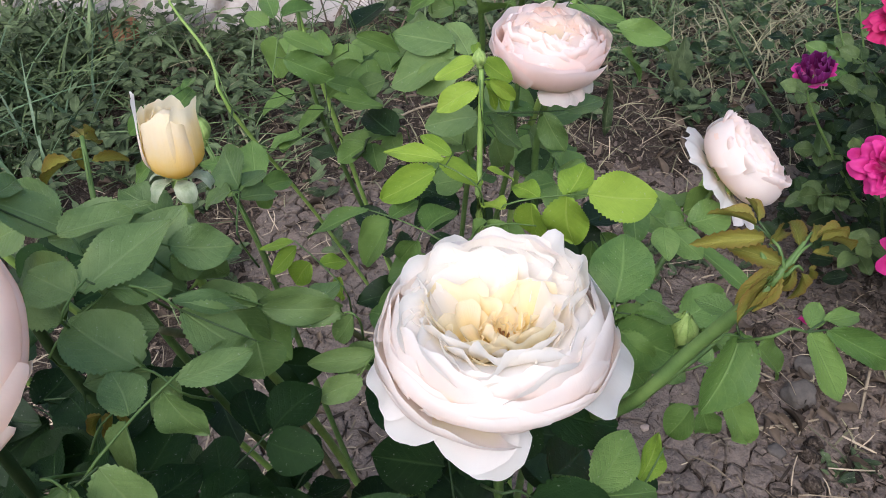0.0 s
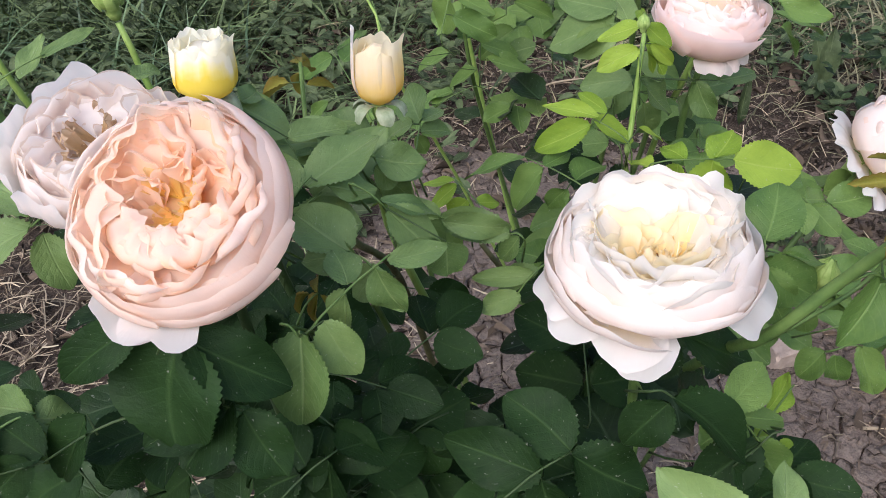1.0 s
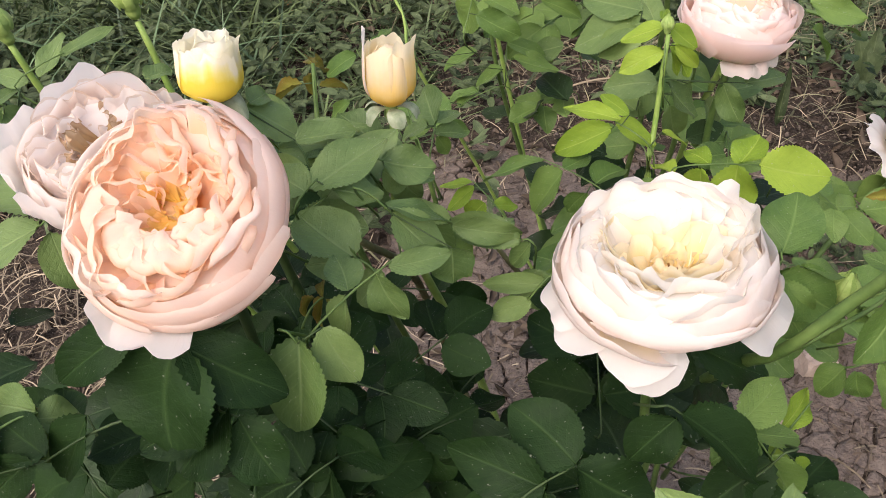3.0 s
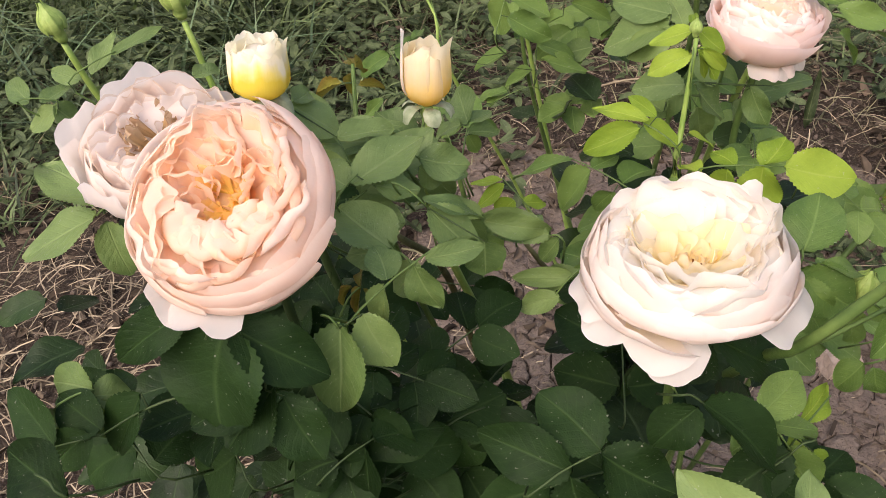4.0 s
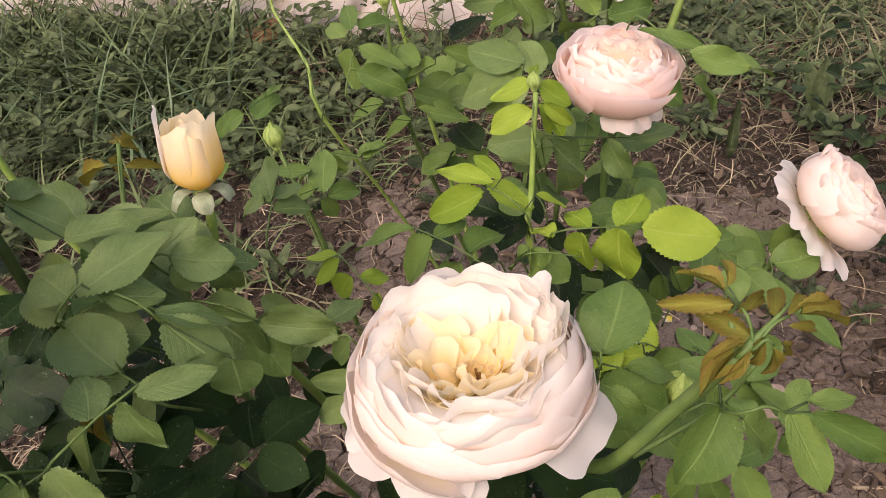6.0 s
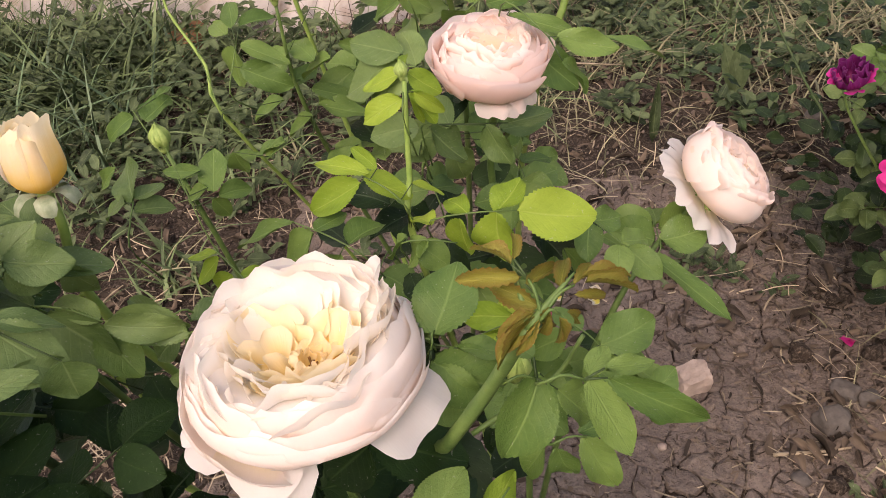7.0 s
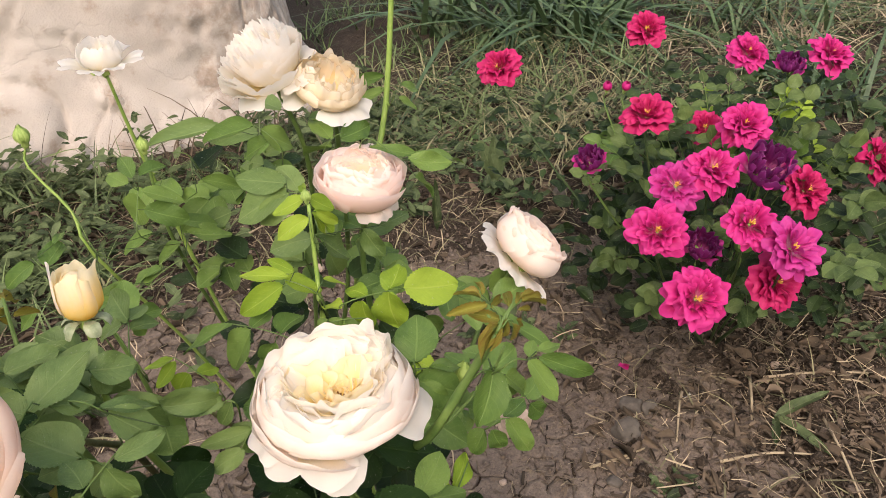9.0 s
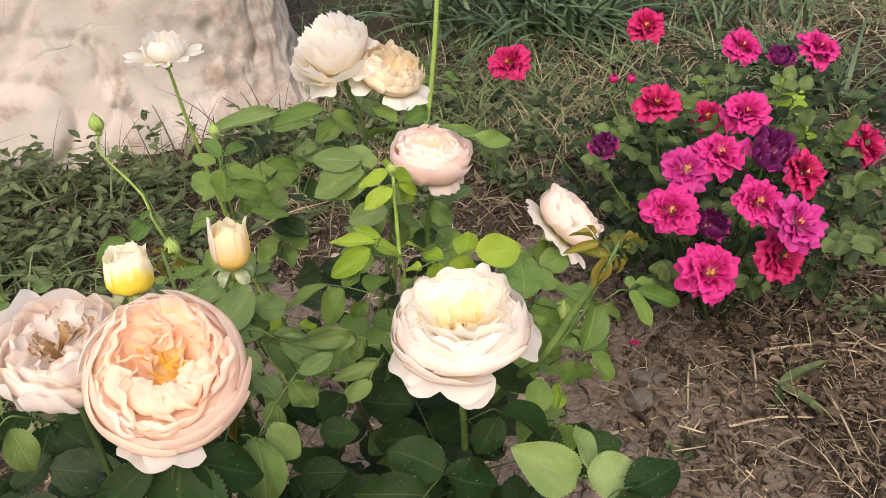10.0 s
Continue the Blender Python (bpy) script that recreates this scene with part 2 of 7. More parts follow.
def plaster_material():
    m, t, b = material("whitewashed_plaster", 0.9, 0.2)
    big, mid, fine = noise_of(t, 3.0, 5, 0.65), noise_of(t, 9, 6, 0.62), noise_of(t, 160, 4, 0.7)
    c = mix(t, ramp(t, big, (0.35, (0, 0, 0)), (0.65, (1, 1, 1))), (0.44, 0.385, 0.345), (0.54, 0.485, 0.445))
    c = mix(t, ramp(t, mid, (0.55, (0, 0, 0)), (0.68, (1, 1, 1))), c, (0.37, 0.295, 0.245))
    c = mix(t, ramp(t, mid, (0.22, (1, 1, 1)), (0.3, (0, 0, 0))), c, (0.2, 0.15, 0.12))
    tc, vor = t.nodes.new("ShaderNodeTexCoord"), node(t, "TexVoronoi", Scale=3.4)
    vor.feature = "DISTANCE_TO_EDGE"
    warp = node(t, "TexNoise", Scale=7.0, Detail=4.0)
    t.links.new(tc.outputs["Object"], warp.inputs["Vector"])
    t.links.new(mix(t, 0.16, tc.outputs["Object"], warp.outputs[1]), vor.inputs["Vector"])
    crack = maths(t, "MULTIPLY", ramp(t, vor.outputs["Distance"], (0.0, (1, 1, 1)), (0.009, (0, 0, 0))), ramp(t, big, (0.45, (0, 0, 0)), (0.58, (1, 1, 1))))
    c = mix(t, maths(t, "MULTIPLY", crack, 0.12), c, (0.13, 0.1, 0.085))
    px = t.nodes.new("ShaderNodeSeparateXYZ")
    t.links.new(tc.outputs["Object"], px.inputs[0])
    bare = maths(t, "MULTIPLY", ramp(t, maths(t, "ADD", maths(t, "MULTIPLY_ADD", px.outputs[0], 3.2, 1.15), maths(t, "MULTIPLY_ADD", mid, 1.4, -0.7)), (0.3, (0, 0, 0)), (0.75, (1, 1, 1))), ramp(t, noise_of(t, 22, 5, 0.7), (0.4, (0, 0, 0)), (0.6, (1, 1, 1))))
    c = mix(t, maths(t, "MULTIPLY", bare, 0.6), c, (0.27, 0.2, 0.155))
    t.links.new(c, b.inputs["Base Color"])
    bump(t, b, maths(t, "MULTIPLY_ADD", crack, -0.2, maths(t, "ADD", mid, maths(t, "MULTIPLY", fine, 0.6))), 0.6, 0.01)
    return m


PLASTER = plaster_material()


# ---- builders ----
WORLD = {}


def mesh_of(name, verts, faces, mat, uvs=None, smooth=True):
    me = bpy.data.meshes.new(name)
    me.from_pydata([tuple(v) for v in verts], [], [tuple(f) for f in faces])
    me.materials.append(mat)
    if uvs is not None:
        layer = me.uv_layers.new(name="UVMap")
        idx = np.empty(len(me.loops), dtype=np.int32)
        me.loops.foreach_get("vertex_index", idx)
        layer.data.foreach_set("uv", np.asarray(uvs, dtype=np.float32)[idx].ravel())
    me.polygons.foreach_set("use_smooth", np.full(len(me.polygons), smooth))
    me.update()
    return me


def put(name, me, parent, m=None, label=""):
    ob = new(name, me)
    m = m or Matrix.Identity(4)
    ob.parent, ob.matrix_basis = parent, WORLD[parent].inverted() @ m
    WORLD[ob] = m
    return tagged(ob, label)


def thing(name, at, label, category, group=""):
    ob = new(name)
    ob.empty_display_size = 0.05
    ob.matrix_basis = WORLD[ob] = Matrix.Translation(at)
    return tagged(ob, label, category, group)


def setting(name, me, label, category, kind="structure"):
    ob = new(name, me)
    WORLD[ob] = Matrix.Identity(4)
    return tagged(ob, label, category, kind=kind)


def glide(points, n):
    """A smooth line of n points through the given ones."""
    p = [Vector(q) for q in points]
    p = [p[0] * 2 - p[1], *p, p[-1] * 2 - p[-2]]
    out = []
    for k in range(n):
        s = k / (n - 1) * (len(p) - 3)
        i = min(int(s), len(p) - 4)
        f = s - i
        a, b, c, d = p[i:i + 4]
        out.append(0.5 * (2 * b + (c - a) * f + (2 * a - 5 * b + 4 * c - d) * f * f + (3 * b - a - 3 * c + d) * f ** 3))
    return out


def tube_data(points, r0, r1, sides=7, n=14, knots=0.0, thorns=0, seed=0):
    line, verts, faces = glide(points, n), [], []
    rd = random.Random(seed)
    for k, c in enumerate(line):
        way = (line[min(k + 1, n - 1)] - line[max(k - 1, 0)]).normalized()
        q = way.to_track_quat("Z", "Y")
        r = (r0 + (r1 - r0) * k / (n - 1)) * (1 + knots * (0.5 if k % 4 == 2 else rd.uniform(-0.3, 0.3)))
        for j in range(sides):
            a = 2 * math.pi * j / sides
            verts.append(c + q @ Vector((r * math.cos(a), r * math.sin(a), 0)))
    for k in range(n - 1):
        for j in range(sides):
            a, b = k * sides + j, k * sides + (j + 1) % sides
            faces.append((a, b, b + sides, a + sides))
    faces.append(tuple(range(sides))[::-1])
    faces.append(tuple((n - 1) * sides + j for j in range(sides)))
    for _ in range(thorns):
        k = rd.randrange(1, n - 1)
        way = (line[k + 1] - line[k - 1]).normalized()
        out = way.orthogonal().normalized()
        out.rotate(Matrix.Rotation(rd.uniform(0, 6.28), 3, way))
        r = r0 + (r1 - r0) * k / (n - 1)
        s, c = len(verts), line[k] + out * r * 0.7
        side = way.cross(out)
        verts += [c + way * r * 0.9, c - way * r * 0.9, c + side * r * 0.4, c - side * r * 0.4, c + out * r * 2.6 - way * r * 0.8]
        faces += [(s, s + 2, s + 4), (s + 2, s + 1, s + 4), (s + 1, s + 3, s + 4), (s + 3, s, s + 4)]
    return verts, faces


def cane(bush, mat, points, r0, r1, thorns=6, name="cane", label="", n=16):
    v, f = tube_data(points, r0 * 0.85, r1 * 0.85, n=n, knots=0.12, thorns=thorns, seed=len(WORLD))
    return put(name, mesh_of(name, v, f, mat), bush, None, label)


def leaf_data(seed, fold=0.25, droop=0.18, rows=11, teeth=0.024, slim=1.0, blade=0.88):
    """A leaflet of length 1 along +y and width about 1 (scaled later), with toothed rim and folded midrib."""
    rd = random.Random(seed)
    wave, bend, twist = rd.uniform(0.02, 0.075), rd.uniform(-0.07, 0.07), rd.uniform(-0.25, 0.25)
    verts, uvs, faces = [], [], []
    cols = (-1, -0.55, 0, 0.55, 1)
    for i in range(rows + 1):
        y = i / rows
        w = 0.5 * (math.sin(math.pi * y ** blade) ** (0.6 + 0.14 * y)) * (1.02 - 0.06 * y) * slim if 0 < i < rows else 0.012
        tooth = teeth * (1 if i % 2 else -0.5) if 0 < i < rows else 0
        for u in cols:
            ww = w + (tooth if abs(u) == 1 else 0)
            z = -droop * y * y * 0.55 + fold * abs(u) * w + wave * math.sin(y * 9 + u * 2 + seed) * abs(u) + twist * u * w * y
            verts.append((u * ww + bend * math.sin(y * 3.1), y + (0.02 if abs(u) == 1 and i % 2 == 0 else 0), z))
            uvs.append((u * 0.5 + 0.5, y))
    for i in range(rows):
        for j in range(4):
            a = i * 5 + j
            faces.append((a, a + 1, a + 6, a + 5))
    return verts, faces, uvs


LEAF_SHAPES = [(0.22, 0.15), (0.3, 0.3), (0.12, 0.08), (0.4, 0.35), (0.18, 0.4), (0.28, -0.12)]
LEAF_CACHE = {}


def leaf_mesh(mat, k, slim=False):
    key = (mat.name, k, slim)
    if key not in LEAF_CACHE:
        fold, droop = LEAF_SHAPES[k]
        v, f, uv = leaf_data(k + 1, fold + 0.7, droop + 0.5, rows=19, teeth=0.05, slim=0.72, blade=0.8) if mat is LEAF_BRONZE else leaf_data(k + 1, fold, droop, rows=41, teeth=0.016)
        LEAF_CACHE[key] = mesh_of("leaf", v, f, mat, uv)
    return LEAF_CACHE[key]


def leaf_pose(base, tip, width, facing):
    y = Vector(tip) - Vector(base)
    length = y.length
    y.normalize()
    z = (Vector(facing) - y * y.dot(Vector(facing))).normalized()
    x = y.cross(z)
    m = Matrix((x, y, z)).transposed().to_4x4()
    return Matrix.Translation(base) @ m @ Matrix.Diagonal((width, length, (width + length) / 2, 1))


def spray(bush, mat, root, end, leaves, thick=0.0007):
    """A compound rose leaf: its stalk and its leaflets (foot, tip, width)."""
    a, b = Vector(root), Vector(end)
    home = WORLD[bush].translation
    back = Vector((home.x, home.y, a.z * 0.4)) - a
    start = a + back.normalized() * (0.002 if mat is LEAF_BRONZE else min(0.035, back.length * 0.6))
    v, f = tube_data((start, a, (a + b) / 2 + Vector((0, 0, 0.003)), b), thick * 1.0, thick * 0.65, sides=5, n=9)
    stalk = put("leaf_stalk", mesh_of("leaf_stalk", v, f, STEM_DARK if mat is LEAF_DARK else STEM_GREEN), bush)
    rd = random.Random(int(1e5 * abs(root[0] + 3 * root[1])))
    for foot, tip, width in leaves:
        facing = (rd.uniform(-0.5, 0.5), -0.5 + rd.uniform(-0.5, 0.45), 0.85)
        put("leaf", leaf_mesh(mat, rd.randrange(6)), stalk, leaf_pose(foot, tip, width * 1.12, facing))
        p, q = Vector(foot), (b - a).normalized()
        near = a + q * max(0, min((b - a).length, (p - a).dot(q)))
        if (near - p).length > 0.004:
            v, f = tube_data((near, (near + p) / 2, p), thick * 0.8, thick * 0.6, sides=4, n=3)
            put("leaflet_stalk", mesh_of("leaflet_stalk", v, f, STEM_DARK), stalk)
    return stalk


def joined(name, parent, protos, poses, mat, label=""):
    """Many small pieces as one mesh; protos: (verts, faces, uvs)."""
    vs, fs, us, at = [], [], [], 0
    for i, m in enumerate(poses):
        v, f, uv = protos[i % len(protos)]
        a = np.array(m)
        vs.append(np.asarray(v) @ a[:3, :3].T + a[:3, 3])
        fs += [tuple(k + at for k in q) for q in f]
        us.append(np.asarray(uv))
        at += len(v)
    me = mesh_of(name, np.concatenate(vs), fs, mat, np.concatenate(us))
    if parent is None:
        return setting(name, me, label, "plants", "stuff")
    return tagged(put(name, me, parent, None, label), kind="stuff")


# ---- blooms ----
PETALS = {}


def profile(points, v):
    s = v * (len(points) - 1)
    i = min(int(s), len(points) - 2)
    f = s - i
    p = [points[max(i - 1, 0)], points[i], points[i + 1], points[min(i + 2, len(points) - 1)]]
    return [0.5 * (2 * b + (c - a) * f + (2 * a - 5 * b + 4 * c - d) * f * f + (3 * b - a - 3 * c + d) * f ** 3) for a, b, c, d in zip(*p)]


def petal_mesh(mat, points, half, ruffle, seed, blunt=0.16, notch=0.0, cup=0.0, foot=0.45, fringe=0.0, skew=0.05, fray=0.8, crease=0.0, nu=14, nv=10):
    """One petal: a patch of a turned cup, with rounded and ruffled rim. points: (radius, height) from foot to rim."""
    key = (mat.name, tuple(points), half, ruffle, seed, blunt, notch, cup, fringe, skew, fray, crease)
    if key in PETALS:
        return PETALS[key]
    rd = random.Random(seed * 13 + 5)
    p1, p2, p3 = rd.uniform(0, 6), rd.uniform(0, 6), rd.uniform(0, 6)
    verts, uvs, faces = [], [], []
    for i in range(nv + 1):
        v = i / nv
        for j in range(nu + 1):
            u = 2 * j / nu - 1
            reach = 1 - blunt * abs(u) ** 3.4 - notch * math.exp(-(u / 0.18) ** 2) + 0.03 * math.sin(5 * u + p1) + fray * (0.016 * math.sin(14 * u + p2) + 0.012 * math.sin(23 * u + p3))
            if fringe:
                reach -= fringe * (j % 2) + fringe * 0.6 * math.sin(9 * u + p2)
            vv = v * reach
            r, z = profile(points, vv)
            wide = foot + (1 - foot) * min(1, vv * 1.7) ** 0.8
            a = u * half * wide
            k = vv * vv
            r2 = r * (1 - cup * u * u + skew * u) + ruffle * k * (math.sin(4.3 * u + p1) + 0.6 * math.sin(8.1 * u + p2))
            z2 = z + ruffle * k * 0.8 * (math.sin(5.1 * u + p3) + 0.5 * math.sin(9.7 * u + p1))
            z2 += crease * math.sin(math.pi * min(1, vv * 0.75)) * math.cos(7.5 * u + p2)
            verts.append((r2 * math.cos(a), r2 * math.sin(a), z2))
            uvs.append((u * 0.5 + 0.5, v))
    for i in range(nv):
        for j in range(nu):
            a = i * (nu + 1) + j
            faces.append((a, a + 1, a + nu + 2, a + nu + 1))
    PETALS[key] = mesh_of("petal", verts, faces, mat, uvs)
    return PETALS[key]


def lathe(name, mat, points, sides=10, seed=0):
    verts, faces = [], []
    for r, z in points:
        for j in range(sides):
            a = 2 * math.pi * j / sides
            verts.append((r * math.cos(a), r * math.sin(a), z))
    for i in range(len(points) - 1):
        for j in range(sides):
            a, b = i * sides + j, i * sides + (j + 1) % sides
            faces.append((a, b, b + sides, a + sides))
    faces += [tuple(range(sides))[::-1], tuple((len(points) - 1) * sides + j for j in range(sides))]
    return mesh_of(name, verts, faces, mat)


HIP = lathe("bloom", CALYX, [(0.0018, -0.013), (0.003, -0.011), (0.0046, -0.007), (0.0046, -0.003), (0.0034, 0.0)])


def bloom(bush, centre, axis, spin, whorls, size=1.0, drop=0.02, sepals=5, sepal_droop=1.0, label="", hip=1.0, sepal_mat=None):
    """A flower: the hip under it is the part, petals and sepals hang on it. whorls: dicts of n, mat, pts, half and more."""
    m = Matrix.Translation(centre) @ Vector((0, 0, 1)).rotation_difference(Vector(axis)).to_matrix().to_4x4() @ pose(0, 0, 0, 0, 0, spin) @ Matrix.Scale(size, 4)
    root = put("bloom", HIP, bush, m @ Matrix.Translation((0, 0, -drop)) @ Matrix.Scale(hip, 4), label)
    rd = random.Random(int(spin * 10 + 1000 * abs(centre[0])))
    for w in whorls:
        opts = {k: w[k] for k in ("blunt", "notch", "cup", "foot", "fringe", "skew", "fray", "crease", "nu", "nv") if k in w}
        for i in range(w["n"]):
            me = petal_mesh(w["mat"], w["pts"], w["half"], w.get("ruffle", 0.001), w.get("seed", 0) * 10 + i % w.get("kinds", 3), **opts)
            turn = w.get("turn", 0) + (w["at"][i] if "at" in w else 360 / w["n"] * i) + rd.uniform(-1, 1) * w.get("loose", 6)
            r, swirl = max(p[0] for p in w["pts"]), (w.get("swirl", 0) + rd.uniform(-1, 1) * 0.3 * w.get("swirl", 0)) * (1 if int(i * 4 / w["n"]) % 2 else -1)
            lean, s = rd.uniform(-1, 1) * w.get("lean", 2.5), 1 + rd.uniform(-1, 1) * w.get("vary", 0.04)
            put("petal", me, root, m @ pose(0, 0, rd.uniform(-1, 1) * 0.0008, 0, 0, turn) @ pose(0, 0, -drop, 0, lean, 0) @ pose(r, 0, 0, 0, 0, swirl) @ pose(-r, 0, 0) @ Matrix.Scale(s, 4) @ Matrix.Translation((0, 0, drop)))
    for i in range(sepals):
        pts = [(0.003, -drop), (0.009, -drop + 0.002), (0.0145, -drop - 0.001 * sepal_droop), (0.0165, -drop - 0.007 * sepal_droop)]
        me = petal_mesh(sepal_mat or CALYX, pts, 0.5, 0.0006, 90 + i % 2, 0.9, 0, 0, 0.9, nu=4, nv=6)
        put("sepal", me, root, m @ pose(0, 0, 0, 0, 0, 72 * i + rd.uniform(-9, 9)))
    return root


def stamens(root, m, mat, n, r, h, seed, thick=0.0005):
    rd, verts, faces = random.Random(seed), [], []
    for _ in range(n):
        a, k = rd.uniform(0, 6.28), r * math.sqrt(rd.random())
        b = a + rd.uniform(-0.5, 0.5)
        tip = Vector((k * math.cos(b), k * math.sin(b), h * rd.uniform(0.6, 1.1)))
        v, f = tube_data((Vector((k * 0.4 * math.cos(a), k * 0.4 * math.sin(a), 0)), tip * 0.6, tip), thick, thick * 1.6, sides=4, n=4)
        faces += [tuple(i + len(verts) for i in q) for q in f]
        verts += v
    put("stamen_tuft", mesh_of("stamen_tuft", verts, faces, mat), root, m)


# ---- ground ----
def lie(x, y):
    """The ground's height."""
    return (0.022 * noise.noise((x * 1.3, y * 1.3, 3.1)) + 0.008 * noise.noise((x * 6, y * 6, 1.7)) + 0.0035 * noise.noise((x * 23, y * 23, 5.2))
            + 0.002 * noise.noise((x * 70, y * 70, 9.2)))


def spread(a, b, step, far):
    """Lines close together from a to b, then wider and wider out to far."""
    mid = list(np.arange(a, b, step))
    out, s, x = [], step, 0.0
    while x < far:
        s *= 1.22
        x += s
        out.append(x)
    return [a - o for o in reversed(out)] + mid + [mid[-1] + o for o in out]


xs, ys = spread(-1.9, 2.3, 0.014, 400), spread(0.25, 3.1, 0.014, 400)
gv = [(x, y, lie(x, y) - 0.006 if abs(x) < 30 and abs(y) < 30 else 0.0) for y in ys for x in xs]
nx = len(xs)
gf = [(j * nx + i, j * nx + i + 1, j * nx + nx + i + 1, j * nx + nx + i) for j in range(len(ys) - 1) for i in range(nx - 1)]
ground = setting("ground", mesh_of("ground", gv, gf, SOIL), "dry brown garden soil, cracked and strewn with litter", "soil")


# ---- wall ----
def wall_loop():
    pts = [(-4.5, 2.05), (-2.4, 2.16), (-0.8, 2.24), (-0.4, 2.27), (-0.12, 2.33), (0.0, 2.38), (0.06, 2.48), (0.08, 2.8), (0.06, 2.95)]
    line = [(p.x, p.y) for p in glide([(x, y, 0) for x, y in pts], 330)]
    return line + [(-0.1, 3.0), (-2.0, 2.85), (-4.5, 2.6)]


loop, levels = wall_loop(), [0.015 * k - 0.1 for k in range(56)] + [0.8 + 0.1 * k for k in range(10)]
wv, wf = [], []
for z in levels:
    for k, (x, y) in enumerate(loop):
        s = 0.03 * noise.noise((x * 2.1, y * 2.1, z * 2.3)) + 0.01 * noise.noise((x * 7, y * 7, z * 7)) + 0.003 * noise.noise((x * 21, y * 21, z * 21))
        s -= 0.012 * max(0, 1 - abs(noise.noise((x * 3.3 + 5, y * 3.3, z * 4.2))) * 34)
        ring, lump = math.hypot(x + 0.51, z - 0.275) / 0.065, math.hypot((x + 0.68) / 0.13, (z - 0.13) / 0.115)
        knob = math.hypot(x + 0.42, z - 0.165) / 0.038
        arc = max(0.0, math.cos(math.atan2(z - 0.275, x + 0.51) - 0.2)) ** 0.6
        s += 0.03 * max(0, 1 - lump ** 6) - 0.016 * math.exp(-((lump - 1.06) / 0.05) ** 2) + 0.02 * max(0, 1 - knob ** 3) - 0.014 * arc * math.exp(-((ring - 1) / 0.07) ** 2)
        rough = max(0.0, min(1.0, (x + 0.33) / 0.2)) * (1.0 if z < 1.0 else 0.0)
        s += rough * (0.014 * noise.noise((x * 9, y * 9, z * 9)) + 0.013 * noise.noise((x * 21, y * 21, z * 21)) + 0.006 * noise.noise((x * 47, y * 47, z * 47)))
        s += 0.02 * max(0.0, noise.noise((x * 4.3 + 2, y * 4.3, z * 4.3))) * (1 - rough)
        foot = 0.1 * math.exp(-max(z, 0) / 0.12)
        dx = 0.6 * (s + foot) if x > 0.03 else 0.0
        wv.append((x + dx, y - (s + foot if y < 2.7 else 0.0), z))
n = len(loop)
for i in range(len(levels) - 1):
    for j in range(n):
        a, b = i * n + j, i * n + (j + 1) % n
        wf.append((a, b, b + n, a + n))
wf.append(tuple((len(levels) - 1) * n + j for j in range(n)))
wall_back = setting("wall_back", mesh_of("wall_back", wv, wf, PLASTER), "old whitewashed mud wall with chipped lumpy foot", "wall")


def stone(name, at, size, mat, seed, label, category="stone", rough=0.42, sub=3):
    bm = bmesh.new()
    bmesh.ops.create_icosphere(bm, subdivisions=sub, radius=1)
    off = Vector((seed * 3.7, seed * 1.3, seed))
    for v in bm.verts:
        d = v.co.normalized()
        k = 1 + rough * noise.noise(d * 1.3 + off) + rough * 0.4 * noise.noise(d * 3.5 + off) + 0.04 * noise.noise(d * 9 + off)
        c = d * k
        for ax in range(3):
            c[ax] = math.copysign(abs(c[ax]) ** 0.72, c[ax])
        v.co = Vector((c.x * size[0], c.y * size[1], c.z * size[2]))
    me = bpy.data.meshes.new(name)
    bm.to_mesh(me)
    bm.free()
    me.materials.append(mat)
    me.polygons.foreach_set("use_smooth", np.full(len(me.polygons), True))
    ob = new(name, me)
    ob.matrix_basis = pose(*at, 0, 0, seed * 47)
    WORLD[ob] = ob.matrix_basis
    return tagged(ob, label, category)


def on_ground(x, y, up=0.0):
    return (x, y, lie(x, y) + up)


def clod(at, size, turn):
    """A broken angular lump of dry clay."""
    bm = bmesh.new()
    bmesh.ops.create_cube(bm, size=2)
    bmesh.ops.subdivide_edges(bm, edges=bm.edges[:], cuts=9, use_grid_fill=True)
    for v in bm.verts:
        d = v.co.normalized()
        v.co = v.co * (0.86 + 0.14 / max(abs(d.x), abs(d.y), abs(d.z)) ** -1.2) * min(1.0, 1.5 / v.co.length)
        k = 1 + 0.13 * noise.noise(v.co * 0.9 + Vector((4, 1, 2))) + 0.07 * noise.noise(v.co * 2.6) + 0.04 * noise.noise(v.co * 8)
        v.co = Vector((v.co.x * k * (1 - 0.14 * v.co.z) * size[0] + 0.004 * v.co.z, v.co.y * k * size[1], v.co.z * (k + 0.12 * v.co.x) * size[2]))
    me = bpy.data.meshes.new("clod")
    bm.to_mesh(me)
    bm.free()
    me.materials.append(STONE_PALE)
    ob = new("clod", me)
    ob.matrix_basis = WORLD[ob] = pose(*at, 4, -6, turn)
    return tagged(ob, "pale angular lump of dry clay on cracked soil", "clod")


clod(on_ground(0.406, 0.948, 0.013), (0.024, 0.02, 0.02), 20)


